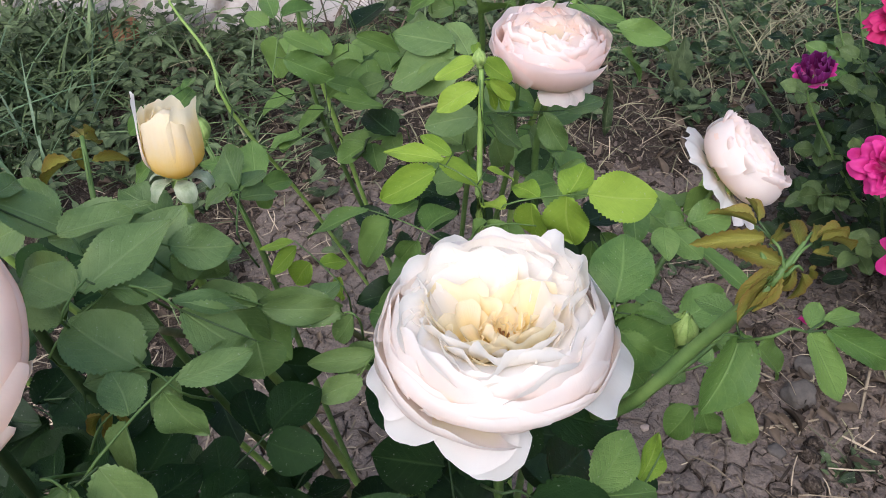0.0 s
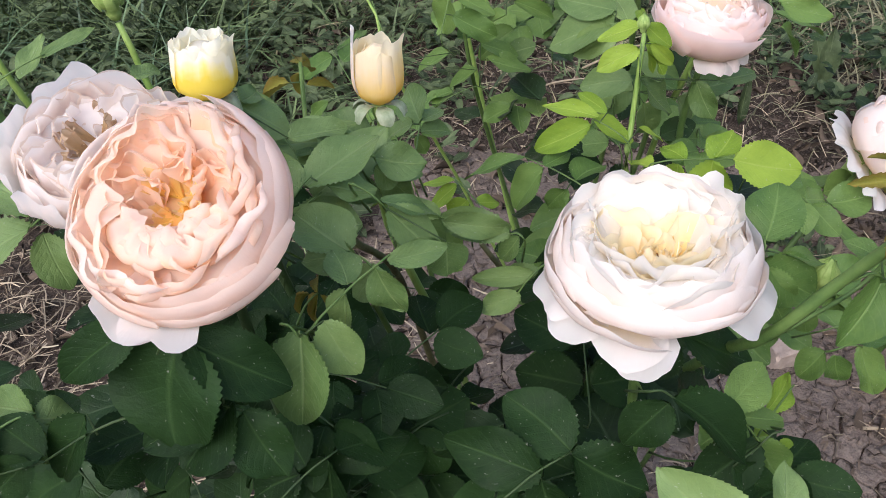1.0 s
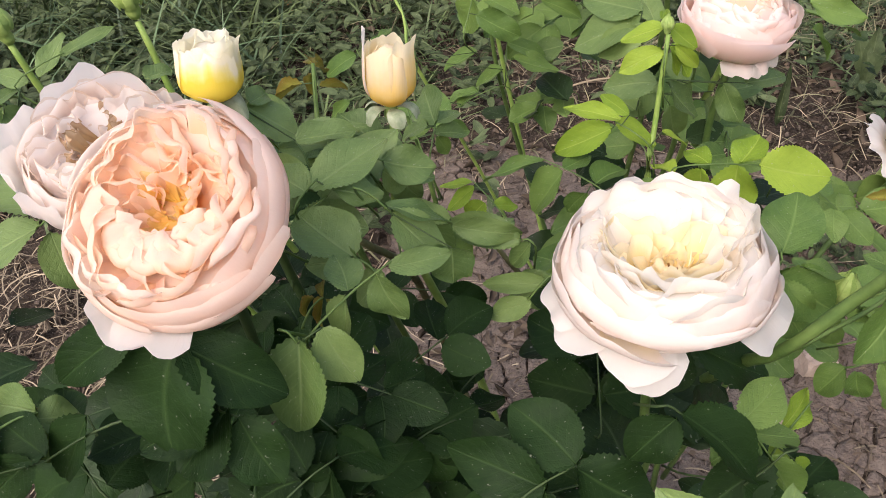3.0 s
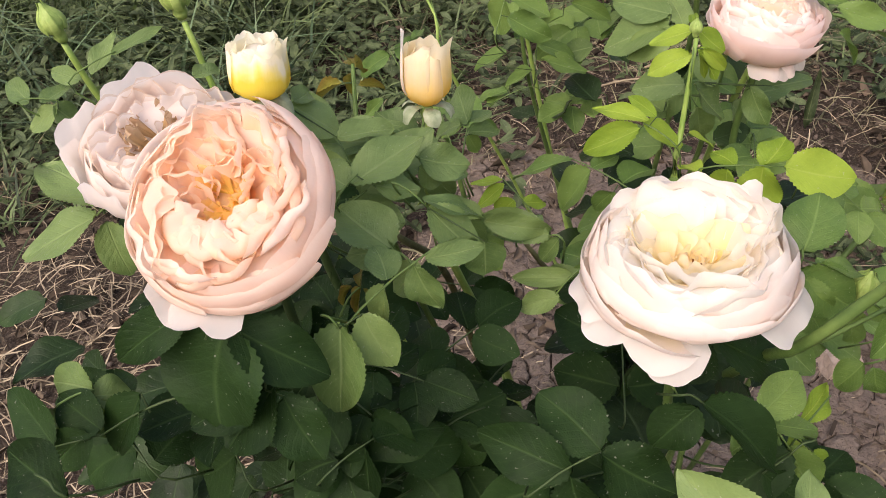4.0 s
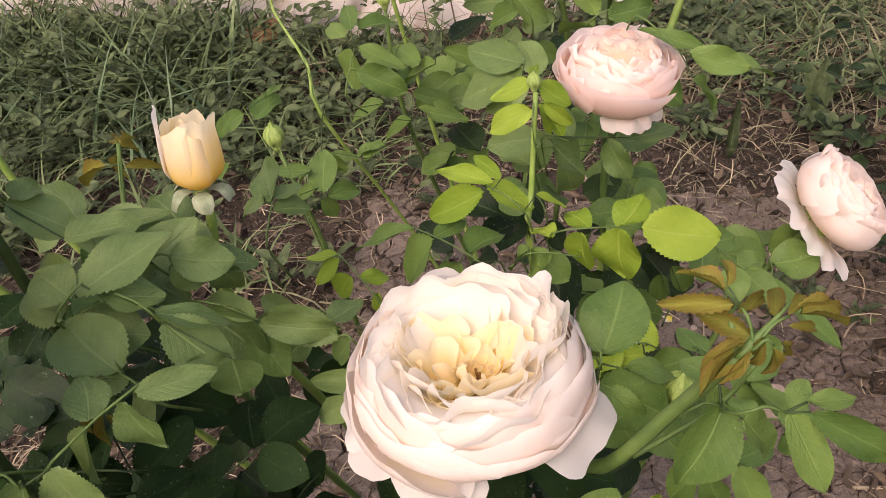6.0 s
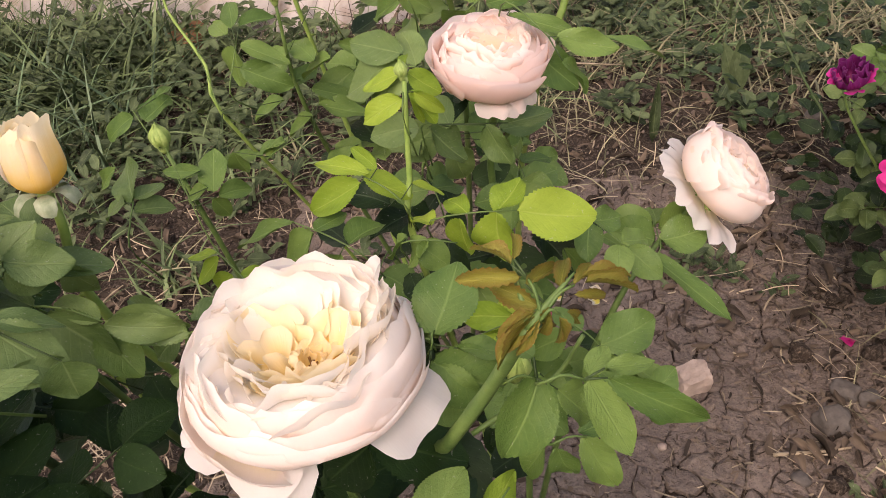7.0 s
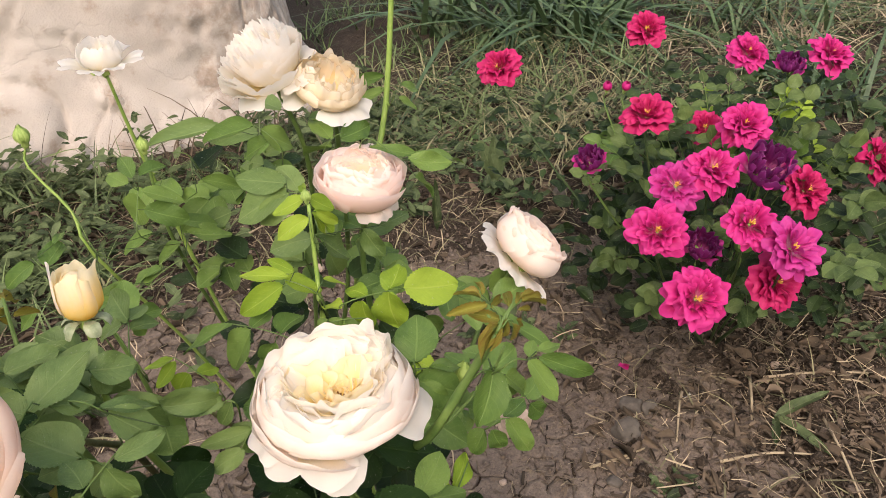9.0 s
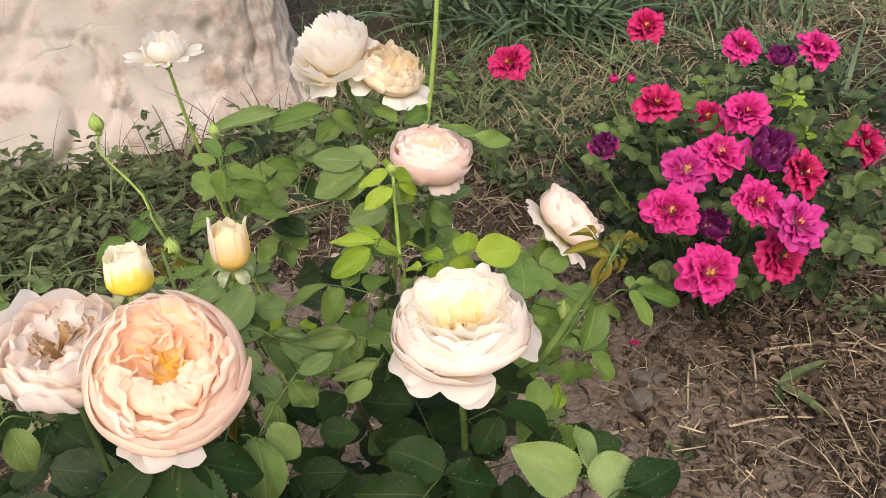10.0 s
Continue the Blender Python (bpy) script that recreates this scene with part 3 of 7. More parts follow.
stone("brick", (-0.84, 2.08, 0.03), (0.1, 0.05, 0.035), BRICK_RED, 2, "broken orange-red brick lying by the wall", "brick", 0.12)
stone("stone", on_ground(0.584, 0.89, 0.011), (0.022, 0.021, 0.018), STONE, 8, "round dark grey stone on cracked soil")
stone("stone", on_ground(0.611, 0.94, 0.009), (0.014, 0.018, 0.014), STONE, 9, "small round grey stone on cracked soil")
stone("stone", on_ground(0.64, 0.93, 0.008), (0.01, 0.016, 0.012), STONE, 10, "small dark stone on cracked soil")
for i, (x, y, s) in enumerate([(0.703, 1.65, 0.018), (0.628, 1.469, 0.009), (0.105, 1.499, 0.012), (0.19, 1.5, 0.009), (0.34, 1.027, 0.009), (0.25, 1.26, 0.017), (0.53, 0.8, 0.012), (0.9, 0.98, 0.008), (0.31, 1.1, 0.006), (0.66, 1.2, 0.006), (0.45, 1.3, 0.007), (0.36, 0.84, 0.006), (0.74, 1.34, 0.008)]):
    stone("pebble", on_ground(x, y, s * 0.35), (s, s * 0.85, s * 0.7), STONE_PALE if i % 3 else STONE, 20 + i, "small pale pebble on dry soil", "stone", 0.5, 2)

# ---- bushes ----
bush_a = thing("rose_bush", (0.04, 0.62, 0), "rose bush with peach, white and yellow blooms and buds", "rose bush", "pale rose bushes")
bush_b = thing("rose_bush", (0.18, 0.7, 0), "rose bush with pale pink blooms and young lime shoots", "rose bush", "pale rose bushes")
bush_c = thing("rose_bush", (0.08, 1.02, 0), "tall thin rose bush with white blooms before the wall", "rose bush", "pale rose bushes")
bush_r = thing("rose_bush", (0.83, 1.1, 0), "low rose bush covered in magenta and crimson blooms", "rose bush")


def shells(mats, radii, tops, counts, halves, low, ruffle, seed, foot=0.004, bulge=1.0, tuck=0.97, **more):
    """Nested whorls of cupped petals from the outside in."""
    out = []
    for i, (r, h, c, hw) in enumerate(zip(radii, tops, counts, halves)):
        k = tuck[i] if isinstance(tuck, list) else tuck
        pts = ((foot, low), (r * 0.76, low + 0.12 * (h - low)), (r * 1.02 * bulge, low + 0.45 * (h - low)), (r * (0.45 + 0.58 * k), low + 0.82 * (h - low)), (r * k, h))
        out.append(dict(n=c, mat=mats[i], pts=pts, half=hw, ruffle=ruffle * (0.8 + 0.1 * i), seed=seed + i, turn=37 * i, **more))
    return out


def heart(root, at, axis, size, mat, points, seed=0, pale=False):
    """The packed short petals that close a bloom's middle, under the rims of the whorls."""
    me = lathe("heart", mat, points, 40)
    for v in me.vertices:
        k = noise.noise(v.co * 190 + Vector((seed, 0, 0)))
        v.co = Vector((v.co.x * (1 + 0.03 * k), v.co.y * (1 + 0.03 * k), v.co.z + 0.0012 * k))
    uv = me.uv_layers.new(name="UVMap")
    wide = max(p[0] for p in points)
    for lp in me.loops:
        co = me.vertices[lp.vertex_index].co
        uv.data[lp.index].uv = (0.5, 0.9 if pale else min(0.95, 0.12 + 0.9 * (math.hypot(co.x, co.y) / wide) ** 1.2))
    m = Matrix.Translation(at) @ Vector((0, 0, 1)).rotation_difference(Vector(axis)).to_matrix().to_4x4() @ Matrix.Scale(size, 4)
    put("heart", me, root, m)


# large white rose
W_AT, W_AX = (0.16, 0.352, 0.7285), (0.0, 0.0, 1.0)
white = []
for k, (r, h, c, hw, tuck) in enumerate(((0.0448, -0.003, 5, 0.84, 1.06), (0.0448, 0.001, 5, 0.8, 1.02), (0.0438, 0.0055, 5, 0.82, 0.98), (0.0428, 0.0095, 5, 0.82, 0.95), (0.0414, 0.013, 6, 0.74, 0.92), (0.0398, 0.0155, 6, 0.72, 0.9))):
    white += shells([WHITE_OUT], [r], [h], [c], [hw], -0.0135 + 0.0006 * k, 0.0013 + 0.0001 * k, 1 + 2 * k, lean=3.5, vary=0.04, loose=14, blunt=0.42, tuck=tuck, skew=0.03, fray=1.0, kinds=5, crease=0.0004, nu=20)
    white[-1]["turn"] = 41 * k + 18
for k, (r, h, c) in enumerate(((0.0366, 0.0168, 8), (0.0336, 0.0172, 8), (0.0302, 0.0168, 8), (0.0266, 0.0154, 8), (0.0228, 0.0125, 8), (0.0178, 0.0075, 7), (0.012, 0.002, 6))):
    low = -0.0085
    white.append(dict(n=c, mat=WHITE_IN if k < 4 else WHITE_HEART, pts=((0.003, low), (r * 0.5, low + 0.16 * (h - low)), (r * 0.8, low + 0.46 * (h - low)), (r * 0.98, low + 0.8 * (h - low)), (r * 1.0, h)), half=0.6 + 0.03 * k, ruffle=0.0017, seed=24 + k, turn=23 * k, swirl=14 + 3 * k, lean=6, vary=0.07, loose=14, kinds=5, blunt=0.34, fray=0.9, foot=0.5, cup=-0.05, crease=0.0011 if k < 4 else 0.0005, nu=16))
white += [dict(n=1, mat=WHITE_OUT, pts=((0.005, -0.013), (0.028, -0.015), (0.041, -0.019), (0.0475, -0.031)), half=0.42, ruffle=0.0009, seed=30, at=(-95,), loose=0, lean=0, blunt=0.42, fray=0.6, foot=0.75, nu=22, nv=14),
          dict(n=1, mat=WHITE_OUT, pts=((0.005, -0.012), (0.027, -0.012), (0.041, -0.015), (0.0475, -0.022)), half=0.46, ruffle=0.0009, seed=34, at=(-104,), loose=0, lean=0, blunt=0.45, fray=0.6, foot=0.7, nu=22, nv=14),
          dict(n=4, mat=WHITE_OUT, pts=((0.005, -0.012), (0.03, -0.011), (0.044, -0.014), (0.0525, -0.022)), half=0.5, ruffle=0.0013, seed=31, at=(-141, -163, -18, 70), loose=3, lean=4, blunt=0.5, fray=0.6, foot=0.65, nu=22, nv=14),
          dict(n=8, mat=WHITE_HEART, pts=((0.001, -0.009), (0.004, -0.007), (0.0065, -0.003), (0.005, 0.0)), half=0.7, ruffle=0.0016, seed=40, loose=25, lean=16, vary=0.3, kinds=4)]
w_bloom = bloom(bush_a, W_AT, W_AX, 0, white, 0.97, 0.013, label="large full white rose with pale yellow heart", hip=1.5)
heart(w_bloom, W_AT, W_AX, 0.97, WHITE_IN, ((0.0395, -0.01), (0.0385, 0.006), (0.0352, 0.013), (0.029, 0.011), (0.022, 0.005), (0.014, -0.003), (0.004, -0.0085)), 4)
W_M = Matrix.Translation(W_AT) @ Vector((0, 0, 1)).rotation_difference(Vector(W_AX)).to_matrix().to_4x4()
stamens(w_bloom, W_M @ Matrix.Translation((0.003, 0.0005, -0.008)), BROWN_SPECK, 5, 0.003, 0.006, 6, 0.00035)
cane(bush_a, STEM_GREEN, ((0.1, 0.5, 0), (0.14, 0.42, 0.3), (0.158, 0.368, 0.55), (0.158, 0.354, 0.685)), 0.0048, 0.0028)

# peach rose
P_AT, P_AX = (-0.0045, 0.277, 0.799), (0.11, -0.56, 0.82)
peach = []
for k, (r, h, c, hw, tuck) in enumerate(((0.0425, 0.0045, 4, 1.05, 0.97), (0.0418, 0.0095, 4, 1.02, 0.94), (0.0395, 0.013, 5, 0.88, 0.9))):
    peach += shells([PEACH_OUT], [r], [h], [c], [hw], -0.0085, 0.0011, 50 + k, lean=1.5, loose=10, vary=0.025, kinds=4, blunt=0.26, tuck=tuck, fray=0.6, crease=0.0003, nu=20)
    peach[-1]["turn"] = 37 * k
for k, (r, h, c, turned) in enumerate(((0.0355, 0.0145, 8, 8), (0.0325, 0.0145, 8, 16), (0.029, 0.0145, 8, 24), (0.0255, 0.0145, 8, 30), (0.0215, 0.014, 8, 34), (0.0175, 0.013, 7, 34), (0.0135, 0.0112, 7, 30))):
    low = -0.004
    peach.append(dict(n=c, mat=PEACH_OUT if k == 0 else PEACH_IN, pts=((0.003, low), (r * 0.55, low + 0.2 * (h - low)), (r * 0.88, low + 0.55 * (h - low)), (r * 1.02, low + 0.86 * (h - low)), (r * 0.93, h)), half=0.52 + 0.03 * k, ruffle=0.0019, seed=60 + k, turn=29 * k, swirl=turned, lean=7, vary=0.09, loose=15, kinds=5, blunt=0.3, fray=0.6, foot=0.55, cup=0.08, crease=0.0011, nu=16))
# the plump petals rolled over the front of the heart
peach += [dict(n=5, mat=PEACH_IN, pts=((0.004, 0.0), (0.018, 0.0035), (0.0285, 0.0115), (0.025, 0.0165), (0.0145, 0.0145)), half=0.52, ruffle=0.0014, seed=72, at=(-62, -128, -168, -22, -96), loose=4, lean=3, vary=0.07, blunt=0.5, fray=0.3, foot=0.75, cup=0.12, nu=18, nv=12),
          dict(n=3, mat=PEACH_IN, pts=((0.003, 0.001), (0.012, 0.004), (0.0185, 0.0115), (0.0155, 0.0155), (0.0095, 0.013)), half=0.62, ruffle=0.0012, seed=73, at=(-80, -135, -30), loose=4, lean=3, vary=0.07, blunt=0.5, fray=0.3, foot=0.75, cup=0.12, nu=16),
          dict(n=8, mat=PEACH_HEART, pts=((0.001, -0.001), (0.005, 0.001), (0.0095, 0.006), (0.0108, 0.0095)), half=0.52, ruffle=0.0016, seed=75, turn=15, loose=16, lean=9, vary=0.2, kinds=5, swirl=25, crease=0.001),
          dict(n=7, mat=PEACH_HEART, pts=((0.0005, -0.002), (0.003, 0.0), (0.0056, 0.003), (0.0062, 0.0062)), half=0.5, ruffle=0.0014, seed=76, loose=16, lean=12, vary=0.25, kinds=5, swirl=20),
          dict(n=2, mat=WHITE_OUT, pts=((0.005, -0.017), (0.028, -0.015), (0.0445, -0.005), (0.0545, 0.003)), half=0.34, ruffle=0.0012, seed=80, at=(-107, -88), loose=1, lean=1, notch=0.07, blunt=0.22, foot=0.8, vary=0.03, fray=0.5),
          dict(n=3, mat=PEACH_OUT, pts=((0.005, -0.017), (0.028, -0.015), (0.0405, -0.006), (0.0435, 0.002)), half=0.7, ruffle=0.0012, seed=82, at=(-150, -32, 100), loose=4, lean=0, vary=0.02, blunt=0.4, foot=0.6, fray=0.4)]
p_bloom = bloom(bush_a, P_AT, P_AX, 0, peach, 0.9, 0.014, label="large quartered peach rose in full bloom", hip=1.4)
heart(p_bloom, P_AT, P_AX, 0.9, PEACH_IN, ((0.0375, -0.006), (0.0375, 0.003), (0.033, 0.0075), (0.026, 0.0075), (0.018, 0.004), (0.01, 0.0), (0.003, -0.003)), 1)
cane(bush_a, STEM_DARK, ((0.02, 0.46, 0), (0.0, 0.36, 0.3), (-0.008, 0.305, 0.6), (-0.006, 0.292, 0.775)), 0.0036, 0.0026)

# faded rose
faded = shells([FADED, FADED, FADED], [0.041, 0.038, 0.034], [0.004, 0.009, 0.011], [5, 5, 6], [0.85, 0.75, 0.6], -0.02, 0.0026, 100, lean=9, vary=0.1, loose=16, blunt=0.35)
faded += [dict(n=4, mat=WHITE_OUT, pts=((0.005, -0.022), (0.03, -0.018), (0.046, -0.006), (0.047, 0.014)), half=0.42, ruffle=0.0026, seed=110, at=(135, 185, 222, 262), loose=5, blunt=0.3),
          dict(n=11, mat=FADED, pts=((0.003, -0.018), (0.018, -0.01), (0.027, 0.004), (0.026, 0.011)), half=0.5, ruffle=0.003, seed=112, swirl=35, loose=14, lean=12, vary=0.15, kinds=5, blunt=0.34),
          dict(n=9, mat=FADED, pts=((0.003, -0.018), (0.014, -0.01), (0.019, 0.0), (0.018, 0.006)), half=0.55, ruffle=0.003, seed=113, swirl=35, loose=14, lean=14, vary=0.2, kinds=5, blunt=0.34),
          dict(n=17, mat=FADED_HEART, pts=((0.002, -0.01), (0.009, -0.002), (0.0155, 0.005), (0.014, 0.0088)), half=0.3, ruffle=0.0015, seed=115, loose=25, lean=18, vary=0.3, kinds=5, swirl=30)]
F_AT = (-0.06, 0.318, 0.793)
f_bloom = bloom(bush_a, F_AT, (0.12, -0.2, 0.97), 0, faded, 0.8, 0.022, label="withered greyish pink rose with brown curled heart", hip=1.4)
heart(f_bloom, F_AT, (0.12, -0.2, 0.97), 0.8, FADED, ((0.033, -0.012), (0.0345, 0.0), (0.031, 0.0045), (0.022, 0.0035), (0.014, -0.004), (0.004, -0.009)), 7, True)
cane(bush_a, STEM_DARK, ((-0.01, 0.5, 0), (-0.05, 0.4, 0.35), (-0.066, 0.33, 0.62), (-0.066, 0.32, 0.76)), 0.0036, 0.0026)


# yellow buds
def lobe(mat, at, half, r, low, top, rim, seed, blunt=0.4, ruffle=0.0009):
    """One wrapped petal of a bud, standing at an angle of its own."""
    pts = ((0.003, low), (r * 0.96, low + 0.22 * (top - low)), (r * 1.05, low + 0.48 * (top - low)), (r * 0.97, low + 0.8 * (top - low)), (r * rim, top))
    return dict(n=1, mat=mat, pts=pts, half=half, ruffle=ruffle, seed=seed, at=(at,), loose=0, lean=0, vary=0, blunt=blunt, skew=0.05, fray=1.6, foot=0.8, nu=24, nv=12)


Y = YELLOW_OUT
yellow = [lobe(Y, 170, 0.8, 0.0142, -0.018, 0.0235, 0.9, 120, 0.3, 0.0012), lobe(Y, -84, 1.0, 0.0148, -0.018, 0.0205, 0.9, 122, 0.2, 0.0016), lobe(Y, -18, 0.95, 0.0154, -0.018, 0.0298, 1.06, 121, 0.36, 0.0016),
          lobe(Y, 105, 1.2, 0.0134, -0.018, 0.0245, 0.85, 123, 0.35, 0.0012), lobe(WHITE_OUT, -150, 0.42, 0.016, -0.017, 0.0355, 0.95, 127, 0.7, 0.0014), lobe(Y, -60, 1.5, 0.0122, -0.016, 0.0235, 0.75, 125, 0.2, 0.0014), lobe(Y, 120, 1.6, 0.0095, -0.016, 0.0225, 0.5, 126, 0.25, 0.0012)]
Y_AT, Y_AX = (0.0195, 0.432, 0.7625), (0.06, 0.12, 1)
y_bloom = bloom(bush_a, Y_AT, Y_AX, 0, yellow, 0.8, 0.017, sepals=0, label="half-open apricot yellow rosebud with reflexed sepals")
Y_M = Matrix.Translation(Y_AT) @ Vector((0, 0, 1)).rotation_difference(Vector(Y_AX)).to_matrix().to_4x4() @ Matrix.Scale(0.86, 4)
for i in range(5):
    me = petal_mesh(SEPAL, ((0.003, -0.0175), (0.011, -0.0165), (0.0155, -0.019), (0.0165, -0.0245)), 0.46, 0.0008, 92 + i % 2, 0.55, 0, 0, 0.8, nu=8, nv=8)
    put("sepal", me, y_bloom, Y_M @ pose(0, 0, 0, 0, 0, 72 * i - 58), "pale reflexed sepal")
cane(bush_a, STEM_LIME, ((0.04, 0.6, 0.1), (0.03, 0.5, 0.45), (0.012, 0.435, 0.66), (0.018, 0.433, 0.738)), 0.0042, 0.0026)
L = LEMON
lemon = [lobe(L, -80, 1.25, 0.0156, -0.014, 0.0165, 0.86, 130, 0.2, 0.0016), lobe(L, 165, 1.25, 0.0152, -0.014, 0.018, 0.9, 131, 0.2, 0.0016), lobe(L, 30, 1.25, 0.0154, -0.014, 0.0168, 1.0, 132, 0.2, 0.0016),
         lobe(L, -110, 1.2, 0.0132, -0.013, 0.0165, 0.98, 133, 0.12, 0.0016), lobe(L, 10, 1.2, 0.0132, -0.013, 0.018, 1.0, 134, 0.12, 0.0016), lobe(L, 120, 1.2, 0.0128, -0.013, 0.0185, 0.98, 137, 0.12, 0.0016), lobe(L, 0, 1.6, 0.0105, -0.013, 0.0185, 0.85, 135, 0.1, 0.0016), lobe(L, 180, 1.6, 0.0085, -0.013, 0.018, 0.7, 136, 0.1, 0.0016)]
for w in lemon:
    w["fray"], w["crease"] = 3.0, 0.0008
l_bloom = bloom(bush_a, (-0.027, 0.354, 0.808), (0.08, 0.12, 1), 0, lemon, 0.8, 0.014, sepal_droop=1.6, label="opening lemon and white rosebud", sepal_mat=SEPAL)
cane(bush_a, STEM_DARK, ((-0.01, 0.5, 0.1), (-0.02, 0.42, 0.45), (-0.026, 0.366, 0.68), (-0.026, 0.357, 0.788)), 0.004, 0.0026)


heart(y_bloom, Y_AT, Y_AX, 0.8, YELLOW_OUT, ((0.0095, -0.014), (0.01, 0.006), (0.009, 0.016), (0.006, 0.02), (0.002, 0.0215)), 5, True)
heart(l_bloom, (-0.027, 0.354, 0.808), (0.08, 0.12, 1), 0.74, LEMON, ((0.011, -0.01), (0.0125, 0.004), (0.0115, 0.0115), (0.008, 0.0155), (0.003, 0.0165)), 6, True)


def green_bud(bush, at, axis, size, label):
    m = Matrix.Translation(at) @ Vector(axis).to_track_quat("Z", "Y").to_matrix().to_4x4() @ Matrix.Scale(size, 4)
    me = lathe("bud", CALYX, [(0.0035, -0.018), (0.0055, -0.013), (0.0048, -0.009), (0.0085, -0.006), (0.0105, 0.0), (0.0092, 0.006), (0.0055, 0.011), (0.0022, 0.0145), (0.0008, 0.017)], 12)
    root = put("bud", me, bush, m, label)
    for i in range(5):
        pts = ((0.0085, -0.008), (0.0112, 0.0), (0.0085, 0.008), (0.0035, 0.0135), (0.0022, 0.0165 + 0.0015 * (i % 3)))
        put("sepal", petal_mesh(CALYX, pts, 0.5, 0.0004, 140 + i % 3, 0.95, 0, 0, 0.8, nu=6, nv=8), root, m @ pose(0, 0, 0, 0, 0, 72 * i))
    return root


green_bud(bush_a, (-0.167, 0.497, 0.774), (0.03, -0.1, 1), 0.9, "tight green rosebud on upright stem")
cane(bush_a, STEM_LIME, ((0.0, 0.6, 0.1), (-0.09, 0.54, 0.45), (-0.15, 0.5, 0.66), (-0.166, 0.497, 0.756)), 0.004, 0.0024)
green_bud(bush_a, (-0.248, 0.473, 0.765), (-0.1, -0.1, 1), 0.82, "tight green rosebud on upright stem")
cane(bush_a, STEM_LIME, ((-0.02, 0.62, 0.0), (-0.13, 0.56, 0.3), (-0.21, 0.49, 0.6), (-0.238, 0.477, 0.7), (-0.247, 0.474, 0.75)), 0.0048, 0.0024)
green_bud(bush_a, (-0.063, 0.651, 0.634), (0, 0, 1), 0.75, "small green rosebud on thin stem")
cane(bush_a, STEM_GREEN, ((0.0, 0.66, 0.05), (-0.03, 0.66, 0.35), (-0.04, 0.64, 0.54), (-0.062, 0.651, 0.62)), 0.004, 0.002)
cane(bush_a, STEM_OLD, ((0.02, 0.64, 0), (-0.02, 0.6, 0.3), (-0.01, 0.5, 0.55), (0.0, 0.4, 0.68)), 0.005, 0.0025)
cane(bush_a, STEM_OLD, ((0.06, 0.63, 0), (0.1, 0.6, 0.3), (0.09, 0.52, 0.5), (0.06, 0.47, 0.62)), 0.0045, 0.002)

cane(bush_a, STEM_GREEN, ((0.02, 0.6, 0.1), (0.0, 0.46, 0.5), (-0.016, 0.41, 0.709), (-0.02, 0.421, 0.737), (-0.026, 0.443, 0.763)), 0.0034, 0.0012, 3)

# pink rose
pink = []
for k, (r, h, c, hw, tuck) in enumerate(((0.0365, 0.0095, 4, 0.95, 1.18), (0.037, 0.0135, 4, 0.95, 1.12), (0.0368, 0.0155, 5, 0.86, 1.0), (0.036, 0.0165, 5, 0.84, 0.93))):
    pink += shells([PINK_OUT], [r], [h], [c], [hw], -0.0185, 0.0013, 150 + k, lean=3, loose=12, vary=0.04, tuck=tuck, blunt=0.34, bulge=0.98, fray=0.5, crease=0.0005, nu=18)
    pink[-1]["turn"] = 50 * k + 20
for k, (r, h, c, turned) in enumerate(((0.0335, 0.0165, 8, 10), (0.03, 0.017, 8, 18), (0.026, 0.017, 8, 24), (0.0215, 0.0165, 8, 28), (0.0165, 0.015, 7, 30), (0.0115, 0.0135, 6, 25))):
    pink.append(dict(n=c, mat=PINK_OUT if k < 1 else PINK_IN, pts=((0.004, -0.008), (r * 0.7, -0.003), (r * 0.97, h * 0.5), (r * 1.04, h * 0.87), (r * 0.93, h)), half=0.55 + 0.05 * k, ruffle=0.0017, seed=154 + k, turn=29 * k, swirl=turned, lean=7, vary=0.1, loose=12, kinds=5, blunt=0.36, fray=0.6, foot=0.6, crease=0.001))
pink += [dict(n=3, mat=PINK_OUT, pts=((0.005, -0.015), (0.02, -0.018), (0.03, -0.018), (0.034, -0.0245)), half=0.42, ruffle=0.0012, seed=160, at=(-84, -62, -35), loose=4, notch=0.08, blunt=0.4)]
k_bloom = bloom(bush_b, (0.199, 0.645, 0.691), (0.1, -0.06, 1), 0, pink, 0.95, 0.018, label="cupped pale pink rose on tall stem", hip=1.3)
heart(k_bloom, (0.199, 0.645, 0.691), (0.1, -0.06, 1), 0.95, PINK_IN, ((0.033, -0.004), (0.034, 0.006), (0.032, 0.0105), (0.026, 0.0135), (0.016, 0.0135), (0.004, 0.012)), 2)
cane(bush_b, STEM_GREEN, ((0.19, 0.7, 0), (0.2, 0.69, 0.35), (0.19, 0.66, 0.57), (0.198, 0.648, 0.66)), 0.005, 0.003)
cane(bush_b, STEM_LIME, ((0.17, 0.69, 0), (0.16, 0.63, 0.35), (0.149, 0.565, 0.6), (0.15, 0.575, 0.65), (0.153, 0.589, 0.71)), 0.004, 0.0018)
green_bud(bush_b, (0.152, 0.59, 0.717), (0, 0, 1), 0.4, "tiny green bud at the tip of a lime shoot")

